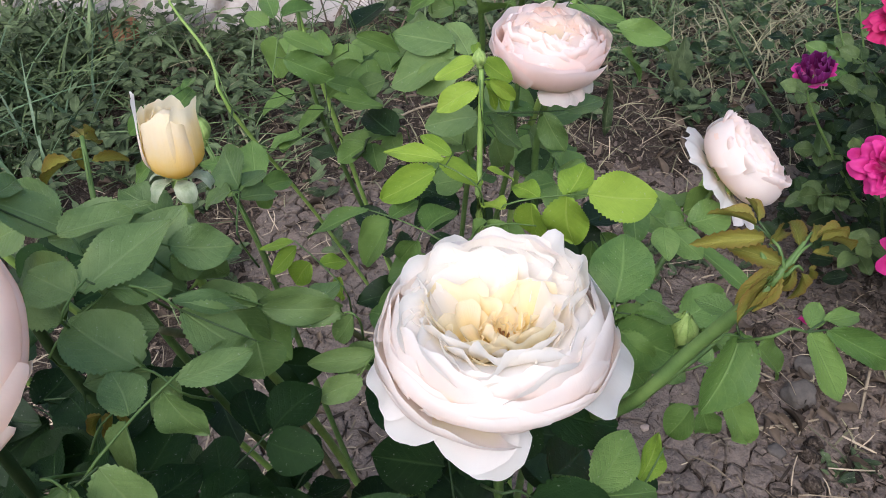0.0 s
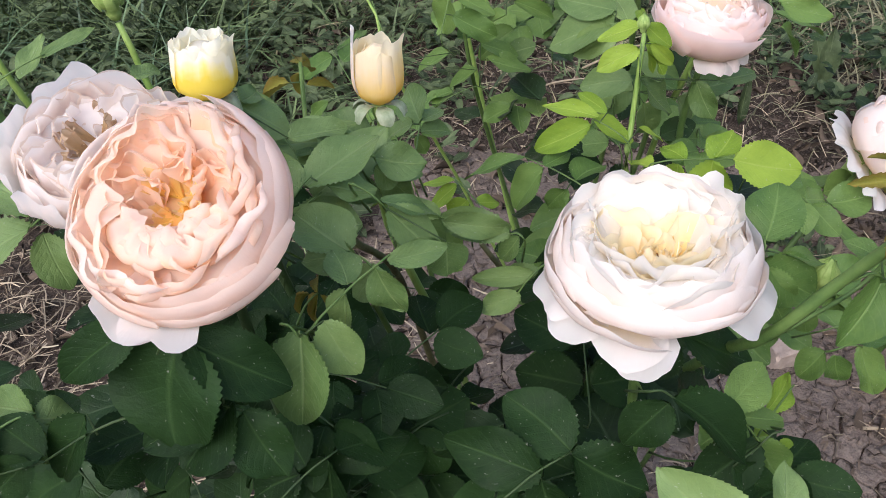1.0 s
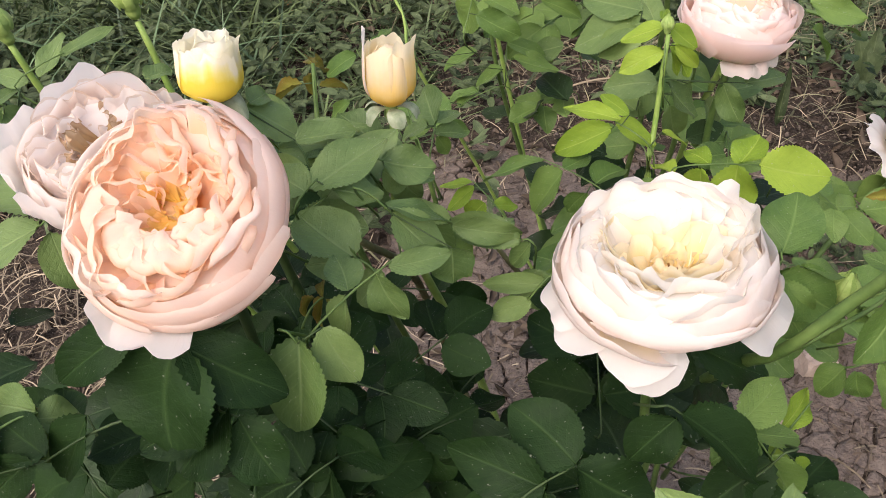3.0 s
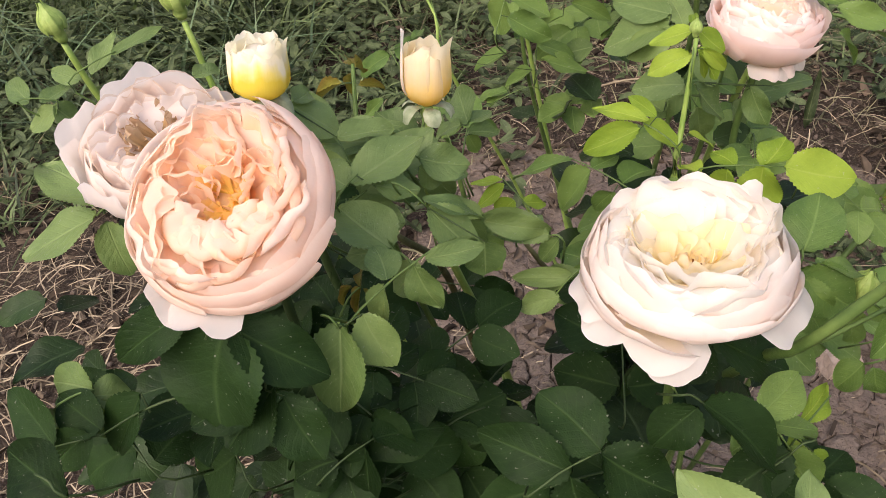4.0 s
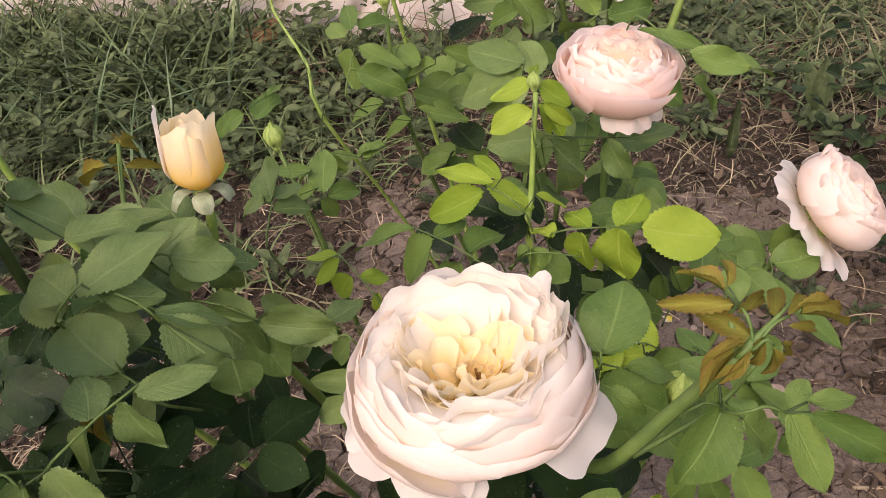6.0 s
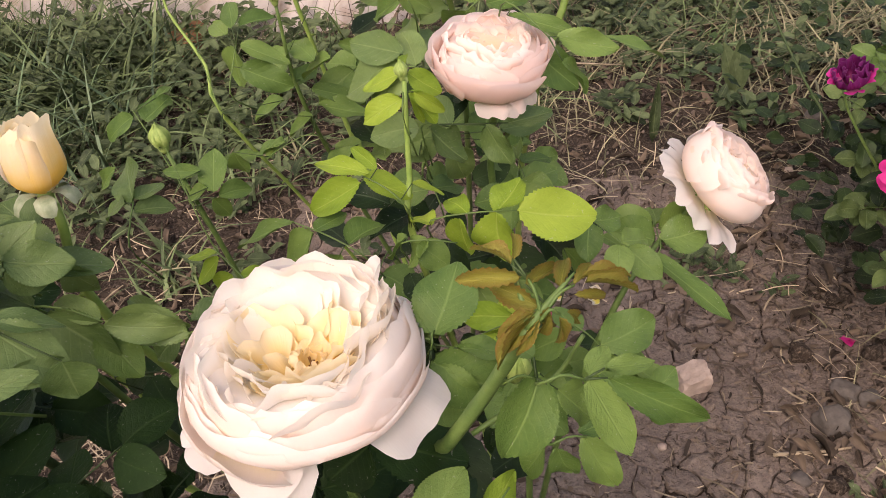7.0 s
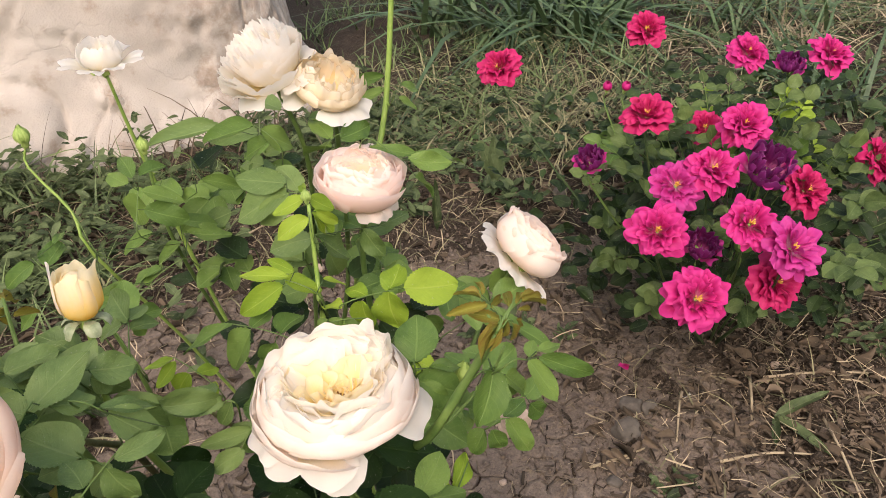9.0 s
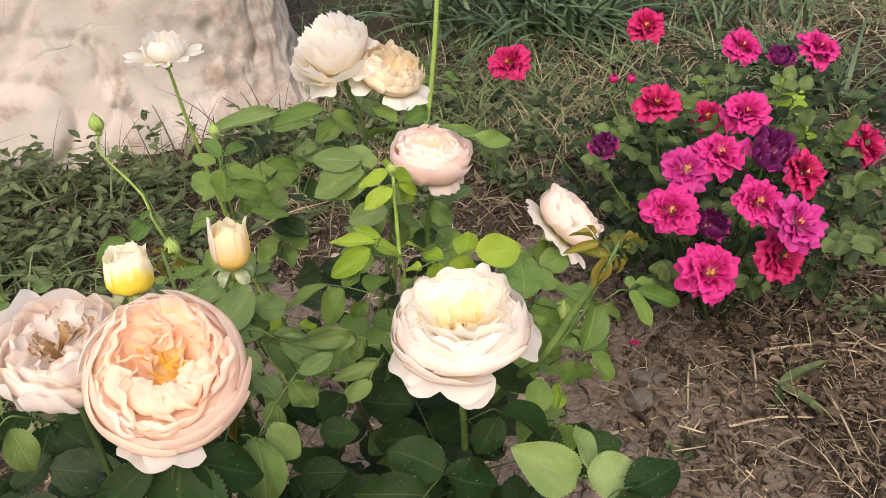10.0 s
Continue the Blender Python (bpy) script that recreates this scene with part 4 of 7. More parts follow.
# smaller blush rose
blush = shells([WHITE_OUT, WHITE_OUT, PINK_IN], [0.0278, 0.0275, 0.0268], [0.006, 0.0105, 0.0135], [4, 5, 5], [1.0, 0.95, 0.9], -0.0145, 0.0009, 170, lean=2, loose=11, tuck=[1.0, 0.9, 0.8], blunt=0.3)
for k, (r, h, c, turned) in enumerate(((0.0255, 0.0115, 8, 12), (0.0225, 0.0125, 8, 18), (0.0185, 0.013, 8, 22), (0.0145, 0.013, 7, 22), (0.01, 0.0125, 6, 20))):
    blush.append(dict(n=c, mat=PINK_IN, pts=((0.004, -0.01), (r * 0.74, -0.004), (r * 1.0, h * 0.5), (r * 1.04, h * 0.87), (r * 0.95, h)), half=0.54 + 0.06 * k, ruffle=0.0013, seed=173 + k, turn=29 * k, swirl=turned, lean=6, vary=0.08, loose=10, kinds=4, blunt=0.34, fray=0.5, foot=0.6))
blush += [dict(n=5, mat=WHITE_OUT, pts=((0.004, -0.015), (0.018, -0.0165), (0.028, -0.0155), (0.037, -0.018)), half=0.42, ruffle=0.0015, seed=180, at=(-150, 172, -108, -66, 120), loose=6, notch=0.12, lean=6)]
s_bloom = bloom(bush_b, (0.37, 0.714, 0.546), (0.7, -0.05, 0.7), 0, blush, 1.38, 0.016, label="smaller blush white rose leaning on a slender stem", hip=1.3)
heart(s_bloom, (0.37, 0.714, 0.546), (0.7, -0.05, 0.7), 1.38, PINK_IN, ((0.024, -0.006), (0.0245, 0.003), (0.023, 0.0075), (0.018, 0.0095), (0.011, 0.01), (0.003, 0.009)), 3)
cane(bush_b, STEM_GREEN, ((0.2, 0.69, 0.05), (0.24, 0.62, 0.34), (0.28, 0.63, 0.47), (0.309, 0.657, 0.512), (0.352, 0.712, 0.524)), 0.004, 0.0024)

# thick young cane with bronze new shoots
CANE_A, CANE_B, CANE_C = (0.212, 0.346, 0.690), (0.232, 0.339, 0.733), (0.247, 0.328, 0.773)
CANE_D, CANE_E, CANE_F = (0.253, 0.332, 0.780), (0.260, 0.339, 0.785), (0.242, 0.341, 0.789)
cane(bush_b, STEM_GREEN, ((0.16, 0.64, 0.0), (0.18, 0.52, 0.4), (0.196, 0.39, 0.62), CANE_A, CANE_B, CANE_C), 0.0046, 0.0027, 3, label="thick smooth green young cane", n=26)
cane(bush_b, STEM_GREEN, (CANE_C, CANE_D, CANE_E), 0.0022, 0.0004, 0, n=8)
cane(bush_b, STEM_GREEN, (CANE_C, CANE_F), 0.0016, 0.0004, 0, n=5)
cane(bush_b, STEM_GREEN, ((0.22, 0.35, 0.69), (0.25, 0.37, 0.7), (0.262, 0.375, 0.72)), 0.0014, 0.001, 0)
green_bud(bush_b, (0.236, 0.372, 0.706), (0.1, -0.1, 1), 0.6, "small green bud beside the young cane")

# white blooms before the wall
far_open = [dict(n=6, mat=FAR_WHITE, pts=((0.004, -0.012), (0.02, -0.009), (0.034, -0.002), (0.047, -0.001)), half=0.42, ruffle=0.0018, seed=200, lean=5, vary=0.12, loose=12),
            dict(n=6, mat=FAR_WHITE, pts=((0.004, -0.012), (0.02, -0.006), (0.026, 0.008), (0.022, 0.022)), half=0.66, ruffle=0.0014, seed=205, lean=6, loose=12, blunt=0.4),
            dict(n=5, mat=FAR_WHITE, pts=((0.003, -0.012), (0.012, -0.004), (0.016, 0.008), (0.013, 0.019)), half=0.6, ruffle=0.0016, seed=210, loose=12)]
bloom(bush_c, (-0.073, 0.985, 0.712), (0.05, -0.08, 1), 10, far_open, 0.95, 0.012, label="open white rose on thin stem", sepal_droop=0.6)
cane(bush_c, STEM_LIME, ((0.02, 1.03, 0), (-0.04, 1.03, 0.35), (-0.065, 1.0, 0.58), (-0.073, 0.987, 0.695)), 0.0045, 0.0022)
fringed = shells([FAR_WHITE] * 6, [0.042, 0.038, 0.033, 0.028, 0.022, 0.015], [0.003, 0.012, 0.02, 0.025, 0.028, 0.029], [7, 8, 9, 9, 8, 7], [0.56, 0.52, 0.48, 0.44, 0.46, 0.46], -0.02, 0.0014, 220, lean=6, vary=0.1, loose=12, fringe=0.1, bulge=0.92, tuck=[1.16, 1.16, 1.15, 1.12, 1.1, 1.1])
fringed += [dict(n=5, mat=FAR_WHITE, pts=((0.005, -0.02), (0.026, -0.021), (0.04, -0.016), (0.052, -0.02)), half=0.5, ruffle=0.0016, seed=230, loose=10, lean=6)]
bloom(bush_c, (0.125, 0.79, 0.757), (-0.35, -0.12, 0.92), 15, fringed, 0.95, 0.02, label="full white rose with fringed petal tips", hip=1.3)
cane(bush_c, STEM_GREEN, ((0.08, 1.02, 0), (0.12, 0.92, 0.35), (0.15, 0.81, 0.62), (0.132, 0.792, 0.735)), 0.0045, 0.0026)
cream = shells([FAR_CREAM] * 5, [0.037, 0.036, 0.032, 0.026, 0.018], [0.0, 0.005, 0.009, 0.011, 0.01], [5, 6, 6, 6, 6], [0.75, 0.66, 0.6, 0.56, 0.55], -0.016, 0.003, 240, lean=9, vary=0.1, loose=16, tuck=0.9)
cream += [dict(n=3, mat=FAR_WHITE, pts=((0.005, -0.018), (0.026, -0.02), (0.038, -0.017), (0.05, -0.021)), half=0.5, ruffle=0.0016, seed=250, at=(-30, -75, 200), loose=5)]
bloom(bush_c, (0.185, 0.775, 0.736), (0.25, -0.3, 0.92), 0, cream, 0.92, 0.018, label="fading cream rose with browned edges", hip=1.3)
cane(bush_c, STEM_GREEN, ((0.1, 1.0, 0.05), (0.17, 0.9, 0.4), (0.185, 0.8, 0.66), (0.184, 0.778, 0.715)), 0.0045, 0.0026)

# tall green cane rising past the white blooms
cane(bush_c, STEM_LIME, ((0.16, 0.99, 0.0), (0.178, 0.93, 0.35), (0.212, 0.86, 0.55), (0.25, 0.9, 0.66), (0.29, 0.95, 0.9)), 0.005, 0.0036, 8, label="tall thick light green cane")
# zigzag stem
cane(bush_c, STEM_LIME, ((0.03, 0.98, 0), (-0.06, 0.9, 0.35), (-0.108, 0.836, 0.54), (-0.122, 0.86, 0.585), (-0.16, 0.89, 0.632), (-0.157, 0.896, 0.655)), 0.003, 0.0014, 5)
green_bud(bush_c, (-0.156, 0.896, 0.668), (0, 0, 1), 0.8, "small green rosebud on a bent stem")
cane(bush_c, STEM_GREEN, ((0.05, 1.0, 0), (0.0, 0.9, 0.35), (-0.02, 0.84, 0.55), (-0.018, 0.83, 0.66)), 0.004, 0.0018, 4)
green_bud(bush_c, (-0.018, 0.83, 0.668), (0, 0, 1), 0.6, "small green rosebud on thin stem")

# leaves
spray(bush_a, LEAF_GREY, (0.012, 0.42, 0.722), (0.004, 0.412, 0.736), [
    ((0.004, 0.412, 0.737), (-0.032, 0.398, 0.741), 0.026),
    ((0.008, 0.415, 0.735), (0.006, 0.384, 0.738), 0.026),
    ((0.009, 0.416, 0.734), (0.034, 0.394, 0.735), 0.022),
    ((0.012, 0.419, 0.73), (-0.014, 0.436, 0.736), 0.02)])
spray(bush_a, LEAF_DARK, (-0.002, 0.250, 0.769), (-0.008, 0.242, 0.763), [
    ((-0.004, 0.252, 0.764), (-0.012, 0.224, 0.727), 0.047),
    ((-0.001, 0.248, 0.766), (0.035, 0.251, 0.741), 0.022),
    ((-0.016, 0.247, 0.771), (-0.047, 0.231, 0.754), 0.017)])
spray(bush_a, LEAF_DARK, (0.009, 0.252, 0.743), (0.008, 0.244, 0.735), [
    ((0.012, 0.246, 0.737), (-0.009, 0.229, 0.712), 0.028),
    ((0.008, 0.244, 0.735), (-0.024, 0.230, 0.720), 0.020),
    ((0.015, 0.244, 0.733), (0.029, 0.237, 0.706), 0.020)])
spray(bush_a, LEAF_GREY, (0.022, 0.275, 0.747), (0.029, 0.273, 0.743), [
    ((0.029, 0.275, 0.745), (0.027, 0.254, 0.709), 0.024),
    ((0.037, 0.280, 0.746), (0.049, 0.275, 0.721), 0.017)])
spray(bush_a, LEAF_GREY, (0.028, 0.279, 0.736), (0.057, 0.309, 0.756), [
    ((0.042, 0.297, 0.749), (0.032, 0.312, 0.754), 0.014),
    ((0.041, 0.296, 0.748), (0.038, 0.287, 0.725), 0.014),
    ((0.052, 0.304, 0.753), (0.062, 0.301, 0.730), 0.014),
    ((0.056, 0.307, 0.754), (0.077, 0.325, 0.749), 0.010)])
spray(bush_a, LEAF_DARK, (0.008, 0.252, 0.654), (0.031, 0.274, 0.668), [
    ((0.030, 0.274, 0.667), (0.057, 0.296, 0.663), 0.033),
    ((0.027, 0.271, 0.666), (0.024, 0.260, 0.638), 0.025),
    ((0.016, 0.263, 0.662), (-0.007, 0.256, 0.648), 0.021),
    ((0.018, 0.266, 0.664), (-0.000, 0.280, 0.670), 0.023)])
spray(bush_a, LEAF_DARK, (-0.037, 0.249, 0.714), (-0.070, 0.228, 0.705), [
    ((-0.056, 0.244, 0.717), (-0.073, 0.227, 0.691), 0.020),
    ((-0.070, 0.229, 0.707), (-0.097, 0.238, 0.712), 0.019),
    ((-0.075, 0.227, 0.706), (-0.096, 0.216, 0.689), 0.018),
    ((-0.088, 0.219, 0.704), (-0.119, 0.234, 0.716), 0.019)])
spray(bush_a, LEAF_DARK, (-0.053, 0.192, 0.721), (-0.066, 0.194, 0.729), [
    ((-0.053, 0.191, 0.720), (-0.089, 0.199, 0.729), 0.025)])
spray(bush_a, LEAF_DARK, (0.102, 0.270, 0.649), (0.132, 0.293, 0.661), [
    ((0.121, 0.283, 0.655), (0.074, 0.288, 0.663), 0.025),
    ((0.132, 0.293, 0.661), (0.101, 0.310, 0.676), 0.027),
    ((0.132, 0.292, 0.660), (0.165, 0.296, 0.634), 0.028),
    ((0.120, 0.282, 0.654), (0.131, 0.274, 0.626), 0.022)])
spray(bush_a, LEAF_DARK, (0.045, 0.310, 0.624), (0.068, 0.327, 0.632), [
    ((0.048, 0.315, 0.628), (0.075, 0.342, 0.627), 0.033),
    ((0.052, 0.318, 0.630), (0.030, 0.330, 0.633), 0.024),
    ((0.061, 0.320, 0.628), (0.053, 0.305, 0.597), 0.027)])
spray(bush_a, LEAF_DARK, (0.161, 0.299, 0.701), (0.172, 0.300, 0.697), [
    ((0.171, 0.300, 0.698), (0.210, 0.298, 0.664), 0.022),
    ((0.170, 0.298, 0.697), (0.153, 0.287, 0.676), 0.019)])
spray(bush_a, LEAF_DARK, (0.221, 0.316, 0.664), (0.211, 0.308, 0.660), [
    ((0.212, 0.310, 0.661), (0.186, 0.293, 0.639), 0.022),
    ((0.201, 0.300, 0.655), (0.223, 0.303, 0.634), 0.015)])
spray(bush_b, LEAF_LIME, (0.208, 0.319, 0.627), (0.232, 0.352, 0.652), [
    ((0.220, 0.340, 0.645), (0.234, 0.364, 0.647), 0.012),
    ((0.218, 0.337, 0.642), (0.202, 0.348, 0.643), 0.013),
    ((0.227, 0.332, 0.633), (0.242, 0.332, 0.609), 0.013),
    ((0.215, 0.331, 0.636), (0.229, 0.341, 0.625), 0.011)])
spray(bush_a, LEAF_DARK, (0.167, 0.354, 0.681), (0.177, 0.355, 0.678), [
    ((0.176, 0.355, 0.678), (0.215, 0.363, 0.654), 0.029),
    ((0.176, 0.352, 0.676), (0.157, 0.345, 0.659), 0.024),
    ((0.183, 0.356, 0.677), (0.196, 0.376, 0.675), 0.019)])
spray(bush_a, LEAF_GREY, (0.111, 0.390, 0.682), (0.097, 0.376, 0.672), [
    ((0.106, 0.385, 0.678), (0.071, 0.384, 0.673), 0.010),
    ((0.107, 0.387, 0.680), (0.084, 0.383, 0.666), 0.013),
    ((0.099, 0.376, 0.671), (0.076, 0.374, 0.659), 0.012)])
spray(bush_a, LEAF_DARK, (0.057, 0.354, 0.605), (0.070, 0.371, 0.618), [
    ((0.072, 0.369, 0.615), (0.054, 0.380, 0.613), 0.019),
    ((0.068, 0.366, 0.613), (0.043, 0.368, 0.605), 0.015),
    ((0.059, 0.357, 0.607), (0.037, 0.364, 0.603), 0.019),
    ((0.066, 0.356, 0.604), (0.082, 0.372, 0.593), 0.016)])
spray(bush_a, LEAF_GREY, (0.047, 0.322, 0.729), (0.033, 0.326, 0.739), [
    ((0.033, 0.326, 0.739), (0.003, 0.342, 0.751), 0.025),
    ((0.036, 0.326, 0.737), (0.010, 0.326, 0.731), 0.015),
    ((0.046, 0.325, 0.732), (0.032, 0.321, 0.716), 0.015)])
spray(bush_a, LEAF_GREY, (0.003, 0.338, 0.749), (0.011, 0.351, 0.760), [
    ((0.008, 0.347, 0.756), (0.033, 0.382, 0.767), 0.022),
    ((0.016, 0.350, 0.756), (0.035, 0.362, 0.744), 0.016),
    ((0.007, 0.346, 0.756), (-0.015, 0.356, 0.759), 0.018)])
spray(bush_a, LEAF_GREY, (0.024, 0.375, 0.750), (0.031, 0.379, 0.751), [
    ((0.030, 0.379, 0.751), (0.051, 0.392, 0.739), 0.017),
    ((0.031, 0.376, 0.748), (0.041, 0.383, 0.733), 0.012),
    ((0.026, 0.374, 0.747), (0.009, 0.374, 0.736), 0.012)])
spray(bush_a, LEAF_GREY, (0.100, 0.386, 0.699), (0.093, 0.387, 0.703), [
    ((0.093, 0.387, 0.703), (0.053, 0.391, 0.705), 0.016),
    ((0.097, 0.388, 0.701), (0.086, 0.386, 0.685), 0.010)])
spray(bush_a, LEAF_GREY, (0.030, 0.345, 0.761), (0.046, 0.343, 0.751), [
    ((0.046, 0.343, 0.751), (0.070, 0.343, 0.725), 0.019),
    ((0.043, 0.344, 0.754), (0.067, 0.357, 0.741), 0.010),
    ((0.072, 0.340, 0.737), (0.072, 0.338, 0.718), 0.018),
    ((0.053, 0.330, 0.735), (0.068, 0.347, 0.730), 0.010)])
spray(bush_a, LEAF_GREY, (-0.095, 0.313, 0.756), (-0.105, 0.309, 0.755), [
    ((-0.105, 0.309, 0.755), (-0.145, 0.292, 0.737), 0.022),
    ((-0.103, 0.313, 0.759), (-0.142, 0.325, 0.772), 0.025),
    ((-0.100, 0.308, 0.753), (-0.094, 0.300, 0.724), 0.016)])
spray(bush_a, LEAF_GREY, (-0.033, 0.372, 0.786), (-0.027, 0.370, 0.781), [
    ((-0.027, 0.371, 0.782), (-0.007, 0.378, 0.763), 0.021),
    ((-0.004, 0.367, 0.768), (0.017, 0.388, 0.764), 0.013),
    ((-0.030, 0.368, 0.780), (-0.047, 0.361, 0.762), 0.016),
    ((-0.025, 0.372, 0.783), (-0.024, 0.388, 0.781), 0.011)])
spray(bush_a, LEAF_GREY, (-0.215, 0.432, 0.744), (-0.190, 0.454, 0.757), [
    ((-0.192, 0.452, 0.756), (-0.173, 0.484, 0.760), 0.009),
    ((-0.202, 0.439, 0.747), (-0.201, 0.472, 0.759), 0.012),
    ((-0.208, 0.436, 0.746), (-0.239, 0.446, 0.746), 0.011)])
spray(bush_a, LEAF_GREY, (-0.244, 0.416, 0.739), (-0.220, 0.424, 0.738), [
    ((-0.237, 0.418, 0.739), (-0.265, 0.433, 0.744), 0.014),
    ((-0.230, 0.420, 0.738), (-0.225, 0.445, 0.739), 0.014),
    ((-0.223, 0.421, 0.736), (-0.215, 0.429, 0.718), 0.016),
    ((-0.220, 0.421, 0.734), (-0.247, 0.417, 0.719), 0.014)])
spray(bush_a, LEAF_GREY, (-0.118, 0.384, 0.773), (-0.122, 0.384, 0.776), [
    ((-0.122, 0.383, 0.774), (-0.114, 0.403, 0.773), 0.013),
    ((-0.095, 0.397, 0.778), (-0.090, 0.414, 0.775), 0.010)])
spray(bush_a, LEAF_GREY, (-0.096, 0.233, 0.708), (-0.081, 0.244, 0.713), [
    ((-0.081, 0.244, 0.713), (-0.110, 0.245, 0.710), 0.018),
    ((-0.082, 0.242, 0.711), (-0.071, 0.254, 0.703), 0.017),
    ((-0.080, 0.241, 0.709), (-0.071, 0.240, 0.688), 0.015),
    ((-0.092, 0.234, 0.707), (-0.109, 0.223, 0.687), 0.015)])
spray(bush_a, LEAF_GREY, (0.060, 0.436, 0.666), (0.048, 0.428, 0.663), [
    ((0.050, 0.428, 0.662), (0.021, 0.442, 0.667), 0.015),
    ((0.061, 0.432, 0.662), (0.075, 0.453, 0.658), 0.013),
    ((0.055, 0.426, 0.657), (0.037, 0.423, 0.641), 0.015)])
spray(bush_b, LEAF_LIME, (0.150, 0.551, 0.646), (0.124, 0.561, 0.660), [
    ((0.123, 0.558, 0.657), (0.082, 0.557, 0.636), 0.020),
    ((0.128, 0.562, 0.661), (0.086, 0.578, 0.660), 0.012),
    ((0.133, 0.565, 0.663), (0.111, 0.585, 0.666), 0.009),
    ((0.124, 0.561, 0.660), (0.153, 0.567, 0.640), 0.017),
    ((0.155, 0.560, 0.655), (0.173, 0.569, 0.640), 0.009)])
spray(bush_b, LEAF_LIME, (0.163, 0.552, 0.630), (0.219, 0.560, 0.633), [
    ((0.219, 0.560, 0.633), (0.269, 0.573, 0.619), 0.031),
    ((0.206, 0.559, 0.633), (0.220, 0.585, 0.638), 0.021),
    ((0.206, 0.559, 0.633), (0.210, 0.549, 0.597), 0.029),
    ((0.188, 0.557, 0.633), (0.171, 0.575, 0.632), 0.014),
    ((0.183, 0.555, 0.631), (0.186, 0.551, 0.603), 0.024),
    ((0.165, 0.551, 0.629), (0.150, 0.567, 0.625), 0.015)])
spray(bush_b, LEAF_MID, (0.126, 0.528, 0.622), (0.080, 0.540, 0.640), [
    ((0.080, 0.540, 0.640), (0.034, 0.539, 0.621), 0.012),
    ((0.093, 0.537, 0.636), (0.109, 0.558, 0.634), 0.013),
    ((0.093, 0.536, 0.635), (0.069, 0.528, 0.605), 0.027),
    ((0.115, 0.533, 0.628), (0.133, 0.556, 0.630), 0.023),
    ((0.110, 0.528, 0.624), (0.097, 0.531, 0.605), 0.014)])
spray(bush_a, LEAF_LIME, (0.066, 0.498, 0.609), (0.034, 0.518, 0.635), [
    ((0.034, 0.517, 0.634), (0.008, 0.524, 0.623), 0.008),
    ((0.036, 0.515, 0.632), (0.015, 0.514, 0.610), 0.011),
    ((0.044, 0.509, 0.624), (0.030, 0.510, 0.604), 0.015),
    ((0.050, 0.508, 0.623), (0.065, 0.523, 0.615), 0.011),
    ((0.062, 0.504, 0.616), (0.061, 0.505, 0.595), 0.010)])
spray(bush_b, LEAF_GREY, (0.150, 0.624, 0.653), (0.162, 0.627, 0.655), [
    ((0.155, 0.625, 0.654), (0.177, 0.625, 0.625), 0.028),
    ((0.149, 0.625, 0.654), (0.109, 0.633, 0.642), 0.022),
    ((0.209, 0.630, 0.653), (0.238, 0.652, 0.650), 0.020),
    ((0.194, 0.628, 0.653), (0.210, 0.626, 0.623), 0.018),
    ((0.170, 0.626, 0.653), (0.154, 0.655, 0.662), 0.016)])
spray(bush_b, LEAF_LIME, (0.152, 0.577, 0.690), (0.152, 0.595, 0.711), [
    ((0.151, 0.596, 0.712), (0.122, 0.601, 0.698), 0.014),
    ((0.151, 0.586, 0.700), (0.124, 0.587, 0.682), 0.015),
    ((0.154, 0.596, 0.712), (0.173, 0.602, 0.694), 0.014),
    ((0.152, 0.597, 0.713), (0.149, 0.618, 0.715), 0.006),
    ((0.155, 0.589, 0.703), (0.171, 0.590, 0.680), 0.010),
    ((0.158, 0.588, 0.703), (0.175, 0.593, 0.684), 0.009),
    ((0.156, 0.588, 0.703), (0.162, 0.589, 0.680), 0.009)])
spray(bush_b, LEAF_MID, (0.150, 0.527, 0.633), (0.185, 0.530, 0.632), [
    ((0.168, 0.529, 0.633), (0.150, 0.530, 0.614), 0.018),
    ((0.161, 0.528, 0.633), (0.178, 0.531, 0.612), 0.018),
    ((0.154, 0.530, 0.636), (0.139, 0.532, 0.618), 0.014)])
spray(bush_a, LEAF_MID, (0.206, 0.364, 0.722), (0.207, 0.369, 0.727), [
    ((0.207, 0.367, 0.726), (0.213, 0.394, 0.742), 0.023),
    ((0.206, 0.361, 0.719), (0.232, 0.361, 0.702), 0.023),
    ((0.205, 0.360, 0.717), (0.222, 0.352, 0.692), 0.021),
    ((0.216, 0.365, 0.722), (0.236, 0.373, 0.715), 0.011)])
spray(bush_b, LEAF_MID, (0.250, 0.325, 0.752), (0.263, 0.328, 0.751), [
    ((0.264, 0.328, 0.751), (0.278, 0.319, 0.726), 0.012),
    ((0.270, 0.329, 0.751), (0.303, 0.330, 0.730), 0.010),
    ((0.264, 0.329, 0.752), (0.270, 0.340, 0.753), 0.007),
    ((0.269, 0.331, 0.753), (0.284, 0.339, 0.747), 0.006)])
spray(bush_b, LEAF_MID, (0.236, 0.338, 0.735), (0.247, 0.341, 0.735), [
    ((0.248, 0.343, 0.736), (0.236, 0.325, 0.708), 0.018),
    ((0.254, 0.340, 0.731), (0.267, 0.341, 0.716), 0.013),
    ((0.246, 0.346, 0.740), (0.233, 0.354, 0.742), 0.009)])
